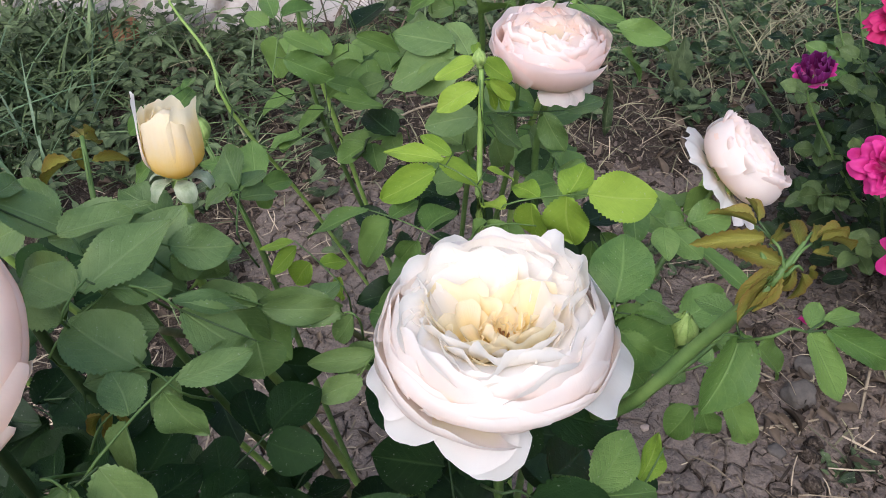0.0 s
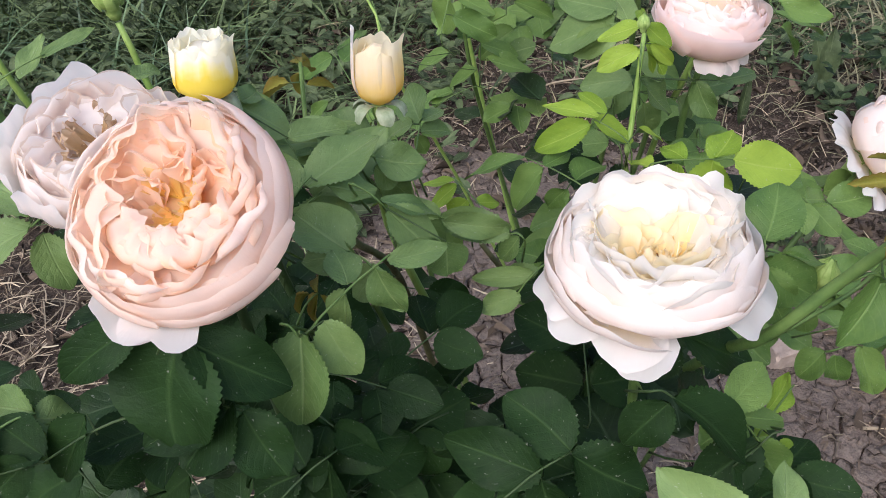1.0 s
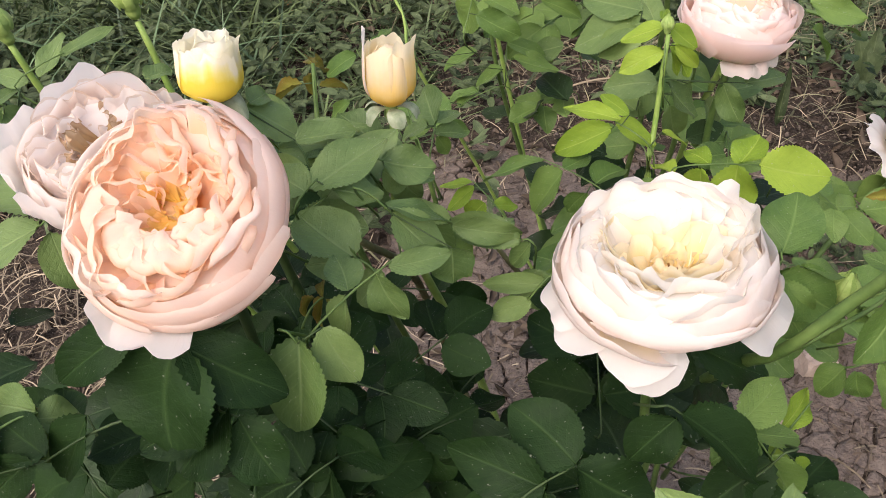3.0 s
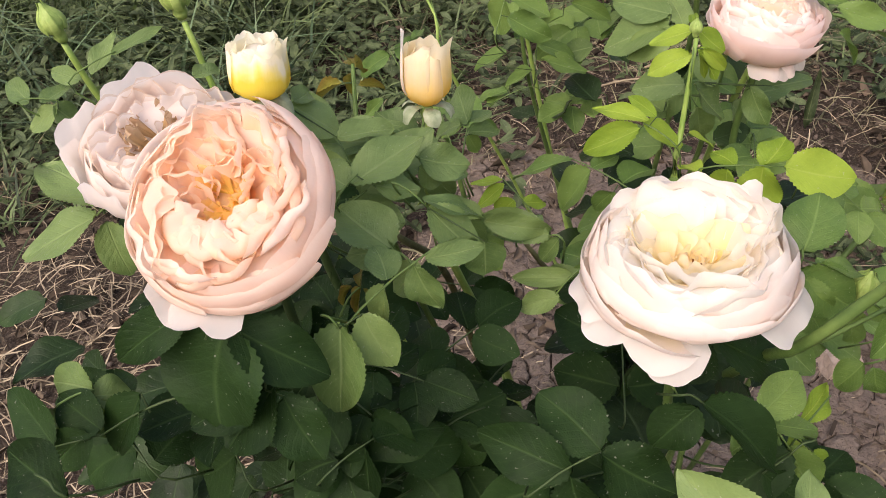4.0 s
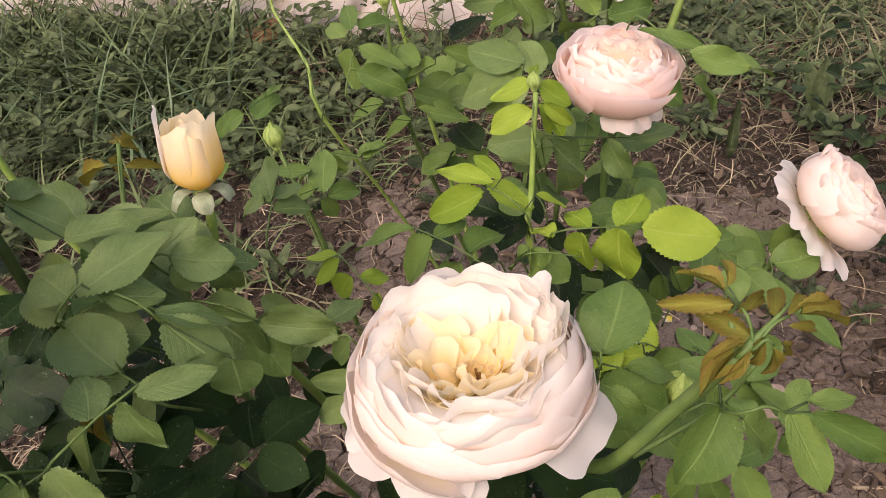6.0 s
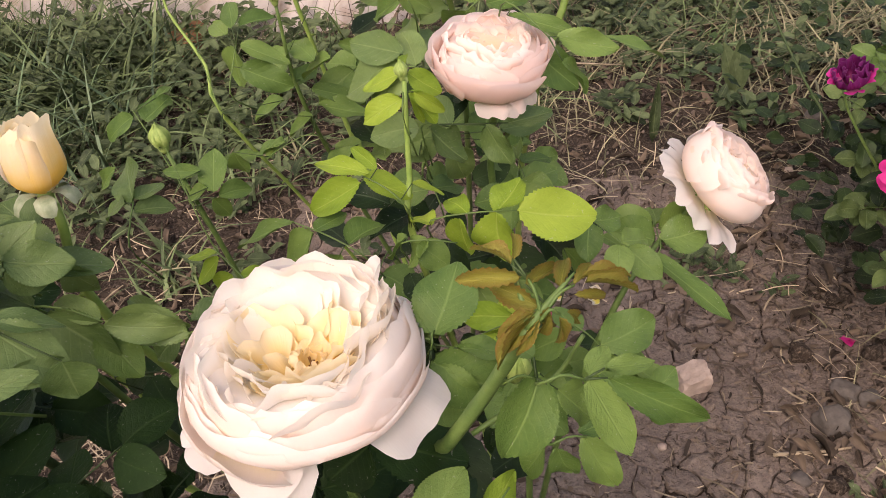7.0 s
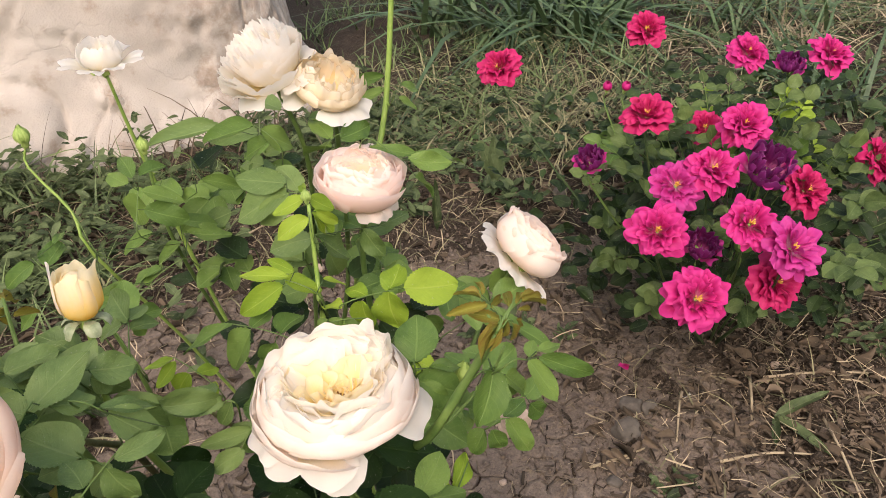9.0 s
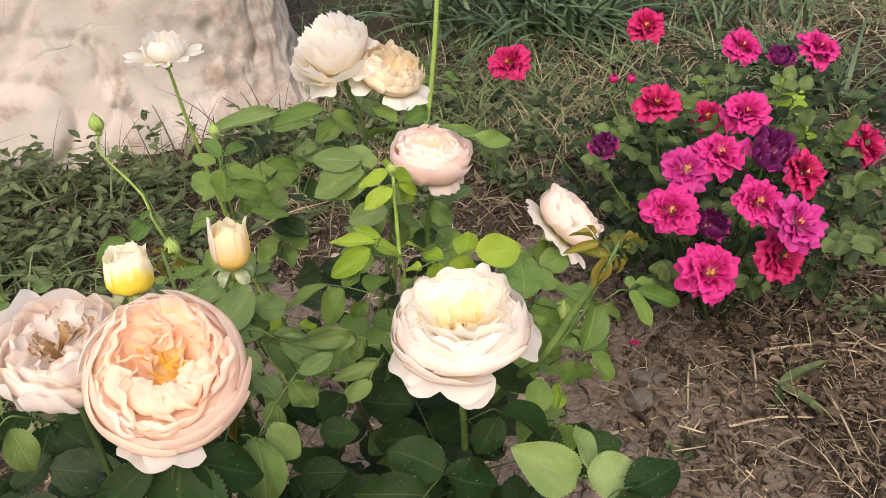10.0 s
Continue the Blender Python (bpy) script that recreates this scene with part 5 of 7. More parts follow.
spray(bush_b, LEAF_MID, (0.248, 0.368, 0.660), (0.264, 0.373, 0.660), [
    ((0.262, 0.373, 0.661), (0.277, 0.366, 0.633), 0.014),
    ((0.260, 0.373, 0.662), (0.277, 0.388, 0.658), 0.010),
    ((0.251, 0.368, 0.658), (0.258, 0.367, 0.639), 0.012),
    ((0.246, 0.368, 0.660), (0.235, 0.364, 0.644), 0.014)])
spray(bush_b, LEAF_MID, (0.203, 0.369, 0.722), (0.207, 0.367, 0.718), [
    ((0.207, 0.366, 0.718), (0.229, 0.366, 0.696), 0.019),
    ((0.206, 0.370, 0.722), (0.199, 0.381, 0.723), 0.011)])
spray(bush_b, LEAF_MID, (0.247, 0.623, 0.509), (0.307, 0.639, 0.530), [
    ((0.307, 0.638, 0.529), (0.373, 0.621, 0.476), 0.018),
    ((0.307, 0.637, 0.527), (0.327, 0.644, 0.505), 0.010),
    ((0.243, 0.641, 0.532), (0.259, 0.643, 0.504), 0.015),
    ((0.236, 0.637, 0.527), (0.237, 0.637, 0.496), 0.014),
    ((0.294, 0.639, 0.529), (0.271, 0.661, 0.527), 0.013)])
spray(bush_b, LEAF_MID, (0.252, 0.493, 0.602), (0.270, 0.485, 0.593), [
    ((0.270, 0.485, 0.593), (0.302, 0.507, 0.597), 0.024),
    ((0.273, 0.483, 0.590), (0.299, 0.484, 0.569), 0.019),
    ((0.263, 0.480, 0.586), (0.274, 0.475, 0.558), 0.016),
    ((0.251, 0.489, 0.597), (0.227, 0.491, 0.578), 0.018),
    ((0.282, 0.481, 0.587), (0.325, 0.476, 0.558), 0.015),
    ((0.258, 0.490, 0.599), (0.243, 0.509, 0.600), 0.016)])
spray(bush_b, LEAF_MID, (0.270, 0.453, 0.584), (0.296, 0.457, 0.589), [
    ((0.296, 0.456, 0.588), (0.312, 0.474, 0.589), 0.015),
    ((0.283, 0.454, 0.585), (0.270, 0.473, 0.588), 0.015),
    ((0.299, 0.453, 0.584), (0.312, 0.454, 0.564), 0.015)])
spray(bush_b, LEAF_LIME, (0.226, 0.492, 0.602), (0.201, 0.488, 0.597), [
    ((0.232, 0.491, 0.600), (0.207, 0.511, 0.603), 0.018),
    ((0.225, 0.488, 0.597), (0.197, 0.493, 0.581), 0.016),
    ((0.220, 0.495, 0.605), (0.182, 0.504, 0.595), 0.016),
    ((0.212, 0.489, 0.598), (0.188, 0.481, 0.565), 0.016)])
spray(bush_b, LEAF_GREY, (0.135, 0.675, 0.607), (0.153, 0.679, 0.612), [
    ((0.149, 0.684, 0.619), (0.118, 0.682, 0.588), 0.030),
    ((0.160, 0.673, 0.605), (0.169, 0.673, 0.576), 0.025),
    ((0.196, 0.681, 0.615), (0.231, 0.701, 0.612), 0.019),
    ((0.186, 0.676, 0.609), (0.205, 0.679, 0.583), 0.025),
    ((0.134, 0.669, 0.601), (0.107, 0.693, 0.602), 0.025)])
spray(bush_c, LEAF_MID, (0.130, 0.738, 0.689), (0.107, 0.756, 0.708), [
    ((0.107, 0.755, 0.707), (0.047, 0.785, 0.689), 0.022),
    ((0.112, 0.751, 0.702), (0.144, 0.761, 0.679), 0.025),
    ((0.119, 0.744, 0.694), (0.093, 0.763, 0.670), 0.022)])
spray(bush_c, LEAF_GREY, (0.158, 0.659, 0.672), (0.132, 0.669, 0.678), [
    ((0.134, 0.668, 0.678), (0.079, 0.686, 0.648), 0.033),
    ((0.136, 0.664, 0.673), (0.103, 0.679, 0.644), 0.023),
    ((0.133, 0.673, 0.685), (0.084, 0.707, 0.679), 0.023),
    ((0.143, 0.666, 0.678), (0.127, 0.708, 0.691), 0.020)])
spray(bush_c, LEAF_MID, (-0.007, 0.676, 0.654), (-0.001, 0.698, 0.686), [
    ((-0.003, 0.697, 0.684), (-0.011, 0.702, 0.647), 0.026),
    ((-0.010, 0.703, 0.691), (-0.034, 0.735, 0.688), 0.015),
    ((0.002, 0.697, 0.686), (0.035, 0.706, 0.665), 0.015),
    ((0.002, 0.687, 0.672), (0.038, 0.695, 0.651), 0.020),
    ((-0.004, 0.705, 0.696), (-0.020, 0.742, 0.702), 0.014),
    ((0.002, 0.705, 0.697), (0.024, 0.729, 0.695), 0.014)])
spray(bush_c, LEAF_MID, (0.171, 0.729, 0.686), (0.191, 0.734, 0.698), [
    ((0.178, 0.733, 0.693), (0.161, 0.773, 0.701), 0.018),
    ((0.187, 0.731, 0.693), (0.220, 0.757, 0.693), 0.020),
    ((0.177, 0.728, 0.686), (0.149, 0.756, 0.674), 0.018)])
spray(bush_c, LEAF_MID, (0.208, 0.663, 0.724), (0.237, 0.645, 0.707), [
    ((0.242, 0.645, 0.707), (0.281, 0.655, 0.691), 0.016),
    ((0.210, 0.658, 0.717), (0.265, 0.664, 0.699), 0.011),
    ((0.246, 0.635, 0.695), (0.264, 0.642, 0.669), 0.015)])
spray(bush_c, LEAF_MID, (0.235, 0.859, 0.599), (0.209, 0.864, 0.606), [
    ((0.243, 0.860, 0.601), (0.183, 0.886, 0.598), 0.014),
    ((0.272, 0.858, 0.598), (0.335, 0.871, 0.577), 0.019),
    ((0.203, 0.858, 0.598), (0.254, 0.849, 0.550), 0.032),
    ((0.228, 0.850, 0.588), (0.201, 0.865, 0.570), 0.018)])
spray(bush_c, LEAF_MID, (0.259, 0.903, 0.656), (0.228, 0.912, 0.667), [
    ((0.251, 0.917, 0.673), (0.198, 0.936, 0.661), 0.014),
    ((0.252, 0.907, 0.661), (0.200, 0.921, 0.641), 0.014),
    ((0.268, 0.909, 0.663), (0.294, 0.926, 0.648), 0.013),
    ((0.263, 0.900, 0.651), (0.286, 0.911, 0.629), 0.013)])
spray(bush_c, LEAF_MID, (0.023, 0.850, 0.637), (0.004, 0.855, 0.643), [
    ((-0.016, 0.831, 0.613), (-0.051, 0.832, 0.580), 0.030),
    ((0.008, 0.824, 0.604), (-0.026, 0.857, 0.611), 0.020),
    ((0.024, 0.825, 0.605), (-0.014, 0.836, 0.585), 0.023),
    ((0.031, 0.834, 0.616), (0.072, 0.843, 0.594), 0.015)])
spray(bush_c, LEAF_GREY, (0.101, 0.885, 0.632), (0.126, 0.903, 0.655), [
    ((0.126, 0.903, 0.655), (0.093, 0.935, 0.660), 0.021),
    ((0.156, 0.894, 0.644), (0.187, 0.908, 0.625), 0.021),
    ((0.097, 0.888, 0.637), (0.034, 0.910, 0.628), 0.026),
    ((0.056, 0.896, 0.647), (-0.036, 0.915, 0.635), 0.024),
    ((0.132, 0.879, 0.625), (0.092, 0.896, 0.610), 0.021)])
spray(bush_c, LEAF_MID, (-0.097, 0.816, 0.555), (-0.122, 0.853, 0.605), [
    ((-0.038, 0.850, 0.574), (-0.065, 0.890, 0.591), 0.025),
    ((-0.032, 0.847, 0.569), (-0.013, 0.884, 0.568), 0.017),
    ((-0.037, 0.835, 0.557), (-0.079, 0.837, 0.536), 0.020),
    ((-0.009, 0.829, 0.541), (-0.044, 0.832, 0.519), 0.020),
    ((-0.106, 0.778, 0.514), (-0.133, 0.778, 0.485), 0.020),
    ((-0.096, 0.783, 0.517), (-0.072, 0.816, 0.509), 0.021)])
spray(bush_a, LEAF_MID, (-0.028, 0.608, 0.574), (-0.060, 0.648, 0.630), [
    ((-0.023, 0.630, 0.597), (-0.032, 0.667, 0.613), 0.022),
    ((-0.019, 0.629, 0.594), (-0.000, 0.652, 0.586), 0.015),
    ((-0.027, 0.632, 0.600), (-0.053, 0.635, 0.584), 0.013),
    ((-0.032, 0.639, 0.611), (-0.071, 0.648, 0.604), 0.011),
    ((-0.096, 0.630, 0.621), (-0.119, 0.630, 0.600), 0.011),
    ((-0.023, 0.627, 0.593), (-0.017, 0.634, 0.571), 0.013)])
spray(bush_a, LEAF_MID, (-0.072, 0.670, 0.566), (-0.117, 0.709, 0.625), [
    ((-0.116, 0.706, 0.621), (-0.153, 0.704, 0.600), 0.017),
    ((-0.107, 0.704, 0.617), (-0.099, 0.740, 0.623), 0.021),
    ((-0.098, 0.719, 0.630), (-0.095, 0.748, 0.630), 0.008)])
spray(bush_c, LEAF_MID, (-0.002, 0.802, 0.538), (-0.044, 0.780, 0.527), [
    ((-0.044, 0.778, 0.525), (-0.037, 0.818, 0.532), 0.020),
    ((-0.029, 0.793, 0.537), (-0.064, 0.796, 0.515), 0.016),
    ((-0.077, 0.777, 0.535), (-0.074, 0.783, 0.504), 0.019),
    ((0.002, 0.821, 0.559), (0.045, 0.842, 0.533), 0.022),
    ((-0.004, 0.830, 0.572), (0.033, 0.851, 0.547), 0.019)])
spray(bush_c, LEAF_GREY, (0.067, 0.858, 0.549), (0.093, 0.893, 0.580), [
    ((0.077, 0.890, 0.582), (0.105, 0.925, 0.576), 0.026),
    ((0.077, 0.886, 0.578), (0.050, 0.888, 0.552), 0.026),
    ((0.050, 0.859, 0.555), (0.011, 0.866, 0.539), 0.023),
    ((0.093, 0.900, 0.589), (0.065, 0.922, 0.585), 0.023)])
spray(bush_b, LEAF_BRONZE, (0.251, 0.329, 0.776), (0.247, 0.336, 0.785), [
    ((0.242, 0.338, 0.789), (0.230, 0.346, 0.792), 0.006),
    ((0.245, 0.336, 0.786), (0.223, 0.337, 0.783), 0.007),
    ((0.250, 0.331, 0.779), (0.234, 0.338, 0.781), 0.008),
    ((0.249, 0.330, 0.778), (0.235, 0.327, 0.768), 0.004),
    ((0.249, 0.330, 0.777), (0.236, 0.322, 0.762), 0.004),
    ((0.250, 0.330, 0.777), (0.238, 0.324, 0.763), 0.004),
    ((0.243, 0.339, 0.790), (0.242, 0.350, 0.792), 0.004),
    ((0.250, 0.329, 0.776), (0.243, 0.325, 0.763), 0.004)])
spray(bush_b, LEAF_BRONZE, (0.251, 0.329, 0.776), (0.260, 0.337, 0.782), [
    ((0.246, 0.335, 0.784), (0.256, 0.347, 0.783), 0.005),
    ((0.256, 0.336, 0.782), (0.257, 0.349, 0.785), 0.006),
    ((0.260, 0.337, 0.782), (0.265, 0.348, 0.782), 0.004),
    ((0.263, 0.338, 0.782), (0.281, 0.347, 0.776), 0.006),
    ((0.262, 0.339, 0.783), (0.277, 0.348, 0.778), 0.004),
    ((0.260, 0.335, 0.780), (0.271, 0.342, 0.774), 0.004)])
spray(bush_b, LEAF_BRONZE, (0.251, 0.328, 0.777), (0.256, 0.329, 0.778), [
    ((0.253, 0.330, 0.780), (0.253, 0.330, 0.769), 0.005),
    ((0.256, 0.329, 0.777), (0.257, 0.328, 0.765), 0.004),
    ((0.258, 0.330, 0.778), (0.263, 0.334, 0.770), 0.004),
    ((0.253, 0.329, 0.778), (0.250, 0.328, 0.768), 0.004)])
spray(bush_a, LEAF_BRONZE, (0.003, 0.318, 0.699), (0.012, 0.328, 0.710), [
    ((0.012, 0.328, 0.710), (0.004, 0.324, 0.692), 0.004),
    ((0.012, 0.328, 0.710), (0.006, 0.324, 0.692), 0.004),
    ((0.013, 0.328, 0.709), (0.015, 0.330, 0.698), 0.004),
    ((0.008, 0.327, 0.710), (-0.004, 0.328, 0.697), 0.004),
    ((0.012, 0.328, 0.710), (0.007, 0.340, 0.710), 0.005)])
spray(bush_a, LEAF_GREY, (-0.010, 0.387, 0.734), (-0.022, 0.397, 0.747), [
    ((-0.022, 0.397, 0.747), (-0.051, 0.416, 0.756), 0.017),
    ((-0.018, 0.398, 0.748), (0.011, 0.414, 0.747), 0.010),
    ((-0.015, 0.392, 0.740), (-0.007, 0.403, 0.737), 0.009)])
spray(bush_a, LEAF_GREY, (-0.001, 0.361, 0.719), (-0.008, 0.369, 0.729), [
    ((-0.001, 0.371, 0.730), (0.030, 0.405, 0.751), 0.022)])
spray(bush_a, LEAF_GREY, (-0.006, 0.334, 0.734), (0.014, 0.351, 0.751), [
    ((0.000, 0.344, 0.745), (-0.025, 0.365, 0.758), 0.027),
    ((0.002, 0.341, 0.742), (0.031, 0.350, 0.735), 0.025)])
spray(bush_a, LEAF_GREY, (-0.046, 0.412, 0.736), (-0.050, 0.411, 0.736), [
    ((-0.049, 0.412, 0.736), (-0.078, 0.413, 0.725), 0.020)])
spray(bush_a, LEAF_GREY, (0.030, 0.381, 0.723), (0.061, 0.379, 0.717), [
    ((0.030, 0.381, 0.723), (-0.005, 0.395, 0.728), 0.016),
    ((0.060, 0.379, 0.717), (0.029, 0.391, 0.719), 0.011),
    ((0.035, 0.379, 0.721), (0.061, 0.373, 0.695), 0.022),
    ((0.061, 0.378, 0.716), (0.094, 0.387, 0.707), 0.012)])
spray(bush_a, LEAF_MID, (0.052, 0.382, 0.707), (0.054, 0.385, 0.710), [
    ((0.053, 0.384, 0.709), (0.067, 0.377, 0.684), 0.017)])
spray(bush_a, LEAF_GREY, (0.005, 0.414, 0.718), (0.014, 0.415, 0.718), [
    ((0.013, 0.415, 0.718), (0.040, 0.425, 0.709), 0.016),
    ((0.023, 0.415, 0.717), (0.033, 0.415, 0.699), 0.015)])
spray(bush_a, LEAF_GREY, (0.026, 0.457, 0.689), (0.027, 0.474, 0.708), [
    ((0.023, 0.473, 0.708), (0.001, 0.478, 0.696), 0.012),
    ((0.027, 0.471, 0.704), (0.044, 0.484, 0.698), 0.011),
    ((0.027, 0.474, 0.708), (0.010, 0.499, 0.719), 0.021),
    ((0.027, 0.475, 0.709), (0.037, 0.491, 0.708), 0.011)])
spray(bush_a, LEAF_BRONZE, (-0.020, 0.421, 0.737), (-0.026, 0.442, 0.762), [
    ((-0.030, 0.434, 0.756), (-0.053, 0.435, 0.746), 0.009),
    ((-0.022, 0.436, 0.754), (-0.010, 0.451, 0.746), 0.007),
    ((-0.026, 0.443, 0.763), (-0.037, 0.455, 0.760), 0.005),
    ((-0.025, 0.442, 0.762), (-0.023, 0.454, 0.754), 0.007),
    ((-0.026, 0.439, 0.759), (-0.032, 0.442, 0.745), 0.005),
    ((-0.025, 0.443, 0.763), (-0.029, 0.457, 0.760), 0.004)])
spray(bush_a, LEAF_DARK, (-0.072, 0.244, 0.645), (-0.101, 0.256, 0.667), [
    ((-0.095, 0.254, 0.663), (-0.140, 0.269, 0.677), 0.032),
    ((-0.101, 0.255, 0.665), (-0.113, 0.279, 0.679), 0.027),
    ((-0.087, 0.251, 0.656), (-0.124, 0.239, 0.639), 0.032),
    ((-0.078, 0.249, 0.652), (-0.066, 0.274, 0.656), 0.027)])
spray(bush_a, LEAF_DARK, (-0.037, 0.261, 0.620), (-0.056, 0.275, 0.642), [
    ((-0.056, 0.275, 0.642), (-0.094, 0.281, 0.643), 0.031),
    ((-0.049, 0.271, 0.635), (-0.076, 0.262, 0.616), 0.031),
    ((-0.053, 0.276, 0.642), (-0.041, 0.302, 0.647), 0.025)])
spray(bush_a, LEAF_MID, (0.194, 0.325, 0.669), (0.214, 0.316, 0.652), [
    ((0.198, 0.323, 0.666), (0.216, 0.349, 0.669), 0.018),
    ((0.208, 0.320, 0.658), (0.188, 0.315, 0.645), 0.023),
    ((0.213, 0.318, 0.654), (0.227, 0.314, 0.628), 0.020),
    ((0.212, 0.316, 0.652), (0.200, 0.304, 0.629), 0.020),
    ((0.202, 0.322, 0.662), (0.227, 0.334, 0.649), 0.015)])
spray(bush_a, LEAF_GREY, (0.2, 0.24, 0.695), (0.203, 0.235, 0.703), [
    ((0.197, 0.235, 0.703), (0.165, 0.24, 0.732), 0.026),
    ((0.203, 0.236, 0.702), (0.233, 0.23, 0.704), 0.024),
    ((0.207, 0.240, 0.703), (0.209, 0.270, 0.705), 0.012)])
spray(bush_a, LEAF_DARK, (0.202, 0.216, 0.705), (0.222, 0.217, 0.711), [
    ((0.218, 0.216, 0.709), (0.252, 0.226, 0.708), 0.022),
    ((0.212, 0.216, 0.707), (0.236, 0.217, 0.692), 0.021)])


# ---- inner foliage ----
def in_gap(p):
    """The open space between the front canes, through which bare soil shows."""
    return p[1] > 0.335 and p[2] < 0.68 and abs(p[0] - (0.05 - 0.28 * (p[1] - 0.4))) < 0.065


def leaf_cloud(name, bush, count, inside, length, mat, seed, facing=0.35):
    rd, poses = random.Random(seed), []
    while len(poses) < count:
        at = inside(rd)
        if at is None or in_gap(at):
            continue
        a = rd.uniform(0, 6.28)
        d = Vector((math.cos(a), math.sin(a), rd.uniform(-0.7, 0.3)))
        ln = length * rd.uniform(0.6, 1.25)
        f = Vector((rd.uniform(-1, 1) * facing, -0.4 + rd.uniform(-1, 1) * facing, 1))
        poses.append(leaf_pose(at, Vector(at) + d.normalized() * ln, ln * rd.uniform(0.55, 0.72), f))
    return joined(name, bush, [leaf_data(k + 1, *LEAF_SHAPES[k], rows=13, teeth=0.012) for k in range(6)], poses, mat)


def egg(cx, cy, cz, rx, ry, rz, hollow=0.2):
    def pick(rd):
        p = Vector((rd.uniform(-1, 1), rd.uniform(-1, 1), rd.uniform(-1, 1)))
        if not hollow < p.length < 1:
            return None
        return (cx + p.x * rx, cy + p.y * ry, cz + p.z * rz)
    return pick


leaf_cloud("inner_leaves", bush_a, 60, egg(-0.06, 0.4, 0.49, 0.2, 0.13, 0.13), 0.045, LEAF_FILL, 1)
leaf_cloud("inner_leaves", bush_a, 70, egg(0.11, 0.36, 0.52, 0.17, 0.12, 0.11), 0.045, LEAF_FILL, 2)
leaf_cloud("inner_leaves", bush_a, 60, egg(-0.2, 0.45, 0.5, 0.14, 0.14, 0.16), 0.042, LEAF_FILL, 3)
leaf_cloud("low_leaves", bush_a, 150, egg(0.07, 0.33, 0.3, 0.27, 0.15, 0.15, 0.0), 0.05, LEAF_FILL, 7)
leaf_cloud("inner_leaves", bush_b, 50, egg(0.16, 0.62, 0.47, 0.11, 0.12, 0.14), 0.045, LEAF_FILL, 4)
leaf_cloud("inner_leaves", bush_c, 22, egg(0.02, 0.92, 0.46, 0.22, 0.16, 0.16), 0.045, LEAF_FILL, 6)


def auto_sprays(bush, mat, count, pick, length, seed, pairs=2):
    """More compound leaves, each with its leaflets."""
    rd = random.Random(seed)
    while count > 0:
        at = pick(rd)
        if at is None or in_gap(at):
            continue
        count -= 1
        a = rd.uniform(0, 6.28)
        d = Vector((math.cos(a), math.sin(a), rd.uniform(-0.5, 0.35))).normalized() * length * rd.uniform(1.1, 1.5)
        root, ln = Vector(at), length * rd.uniform(0.75, 1.15)
        end, side = root + d, d.cross(Vector((0, 0, 1))).normalized()
        leaves = [(end, end + d.normalized() * ln + Vector((0, 0, -0.2 * ln)), ln * 0.66)]
        for k in range(pairs):
            p = root + d * (0.4 + 0.5 * k / max(1, pairs - 1))
            for s in (-1, 1):
                leaves.append((p + side * s * 0.002, p + side * s * ln * 0.85 + d.normalized() * ln * 0.4 + Vector((0, 0, rd.uniform(-0.3, 0.1) * ln)), ln * 0.62))
        spray(bush, mat, root, end, leaves)


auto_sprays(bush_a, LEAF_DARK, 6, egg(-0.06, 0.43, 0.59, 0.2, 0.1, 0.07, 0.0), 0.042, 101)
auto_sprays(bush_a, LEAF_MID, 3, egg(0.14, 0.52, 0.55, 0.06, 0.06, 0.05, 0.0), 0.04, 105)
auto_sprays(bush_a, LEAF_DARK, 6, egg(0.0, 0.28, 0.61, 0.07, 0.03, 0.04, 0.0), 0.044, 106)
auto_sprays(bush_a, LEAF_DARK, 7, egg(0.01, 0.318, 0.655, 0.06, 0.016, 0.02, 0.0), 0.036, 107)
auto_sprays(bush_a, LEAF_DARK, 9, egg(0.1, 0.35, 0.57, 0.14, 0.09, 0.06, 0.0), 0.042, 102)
auto_sprays(bush_b, LEAF_MID, 11, egg(0.2, 0.62, 0.53, 0.13, 0.1, 0.07, 0.0), 0.04, 103)
auto_sprays(bush_c, LEAF_MID, 6, egg(0.03, 0.9, 0.52, 0.2, 0.13, 0.08, 0.0), 0.04, 104)

# ---- red bush ----
def red_set(mat, seed):
    rows = ((8, ((0.003, -0.008), (0.018, -0.009), (0.032, -0.005), (0.0395, -0.012)), 0.6, 0), (8, ((0.003, -0.008), (0.016, -0.005), (0.029, 0.002), (0.037, -0.001)), 0.6, 24), (7, ((0.003, -0.008), (0.014, -0.002), (0.025, 0.007), (0.032, 0.0065)), 0.66, 8),
            (7, ((0.003, -0.007), (0.011, 0.0), (0.02, 0.009), (0.026, 0.012)), 0.62, 35), (6, ((0.003, -0.006), (0.008, 0.001), (0.0155, 0.01), (0.019, 0.0145)), 0.56, 12))
    return [dict(n=n, mat=mat, pts=pts, half=half, ruffle=0.0036, seed=seed + k, turn=turn, lean=12 + 2 * k, vary=0.15, loose=15, blunt=0.3, notch=0.05, kinds=5, fray=0.9, crease=0.0014, nu=14, nv=7) for k, (n, pts, half, turn) in enumerate(rows)]


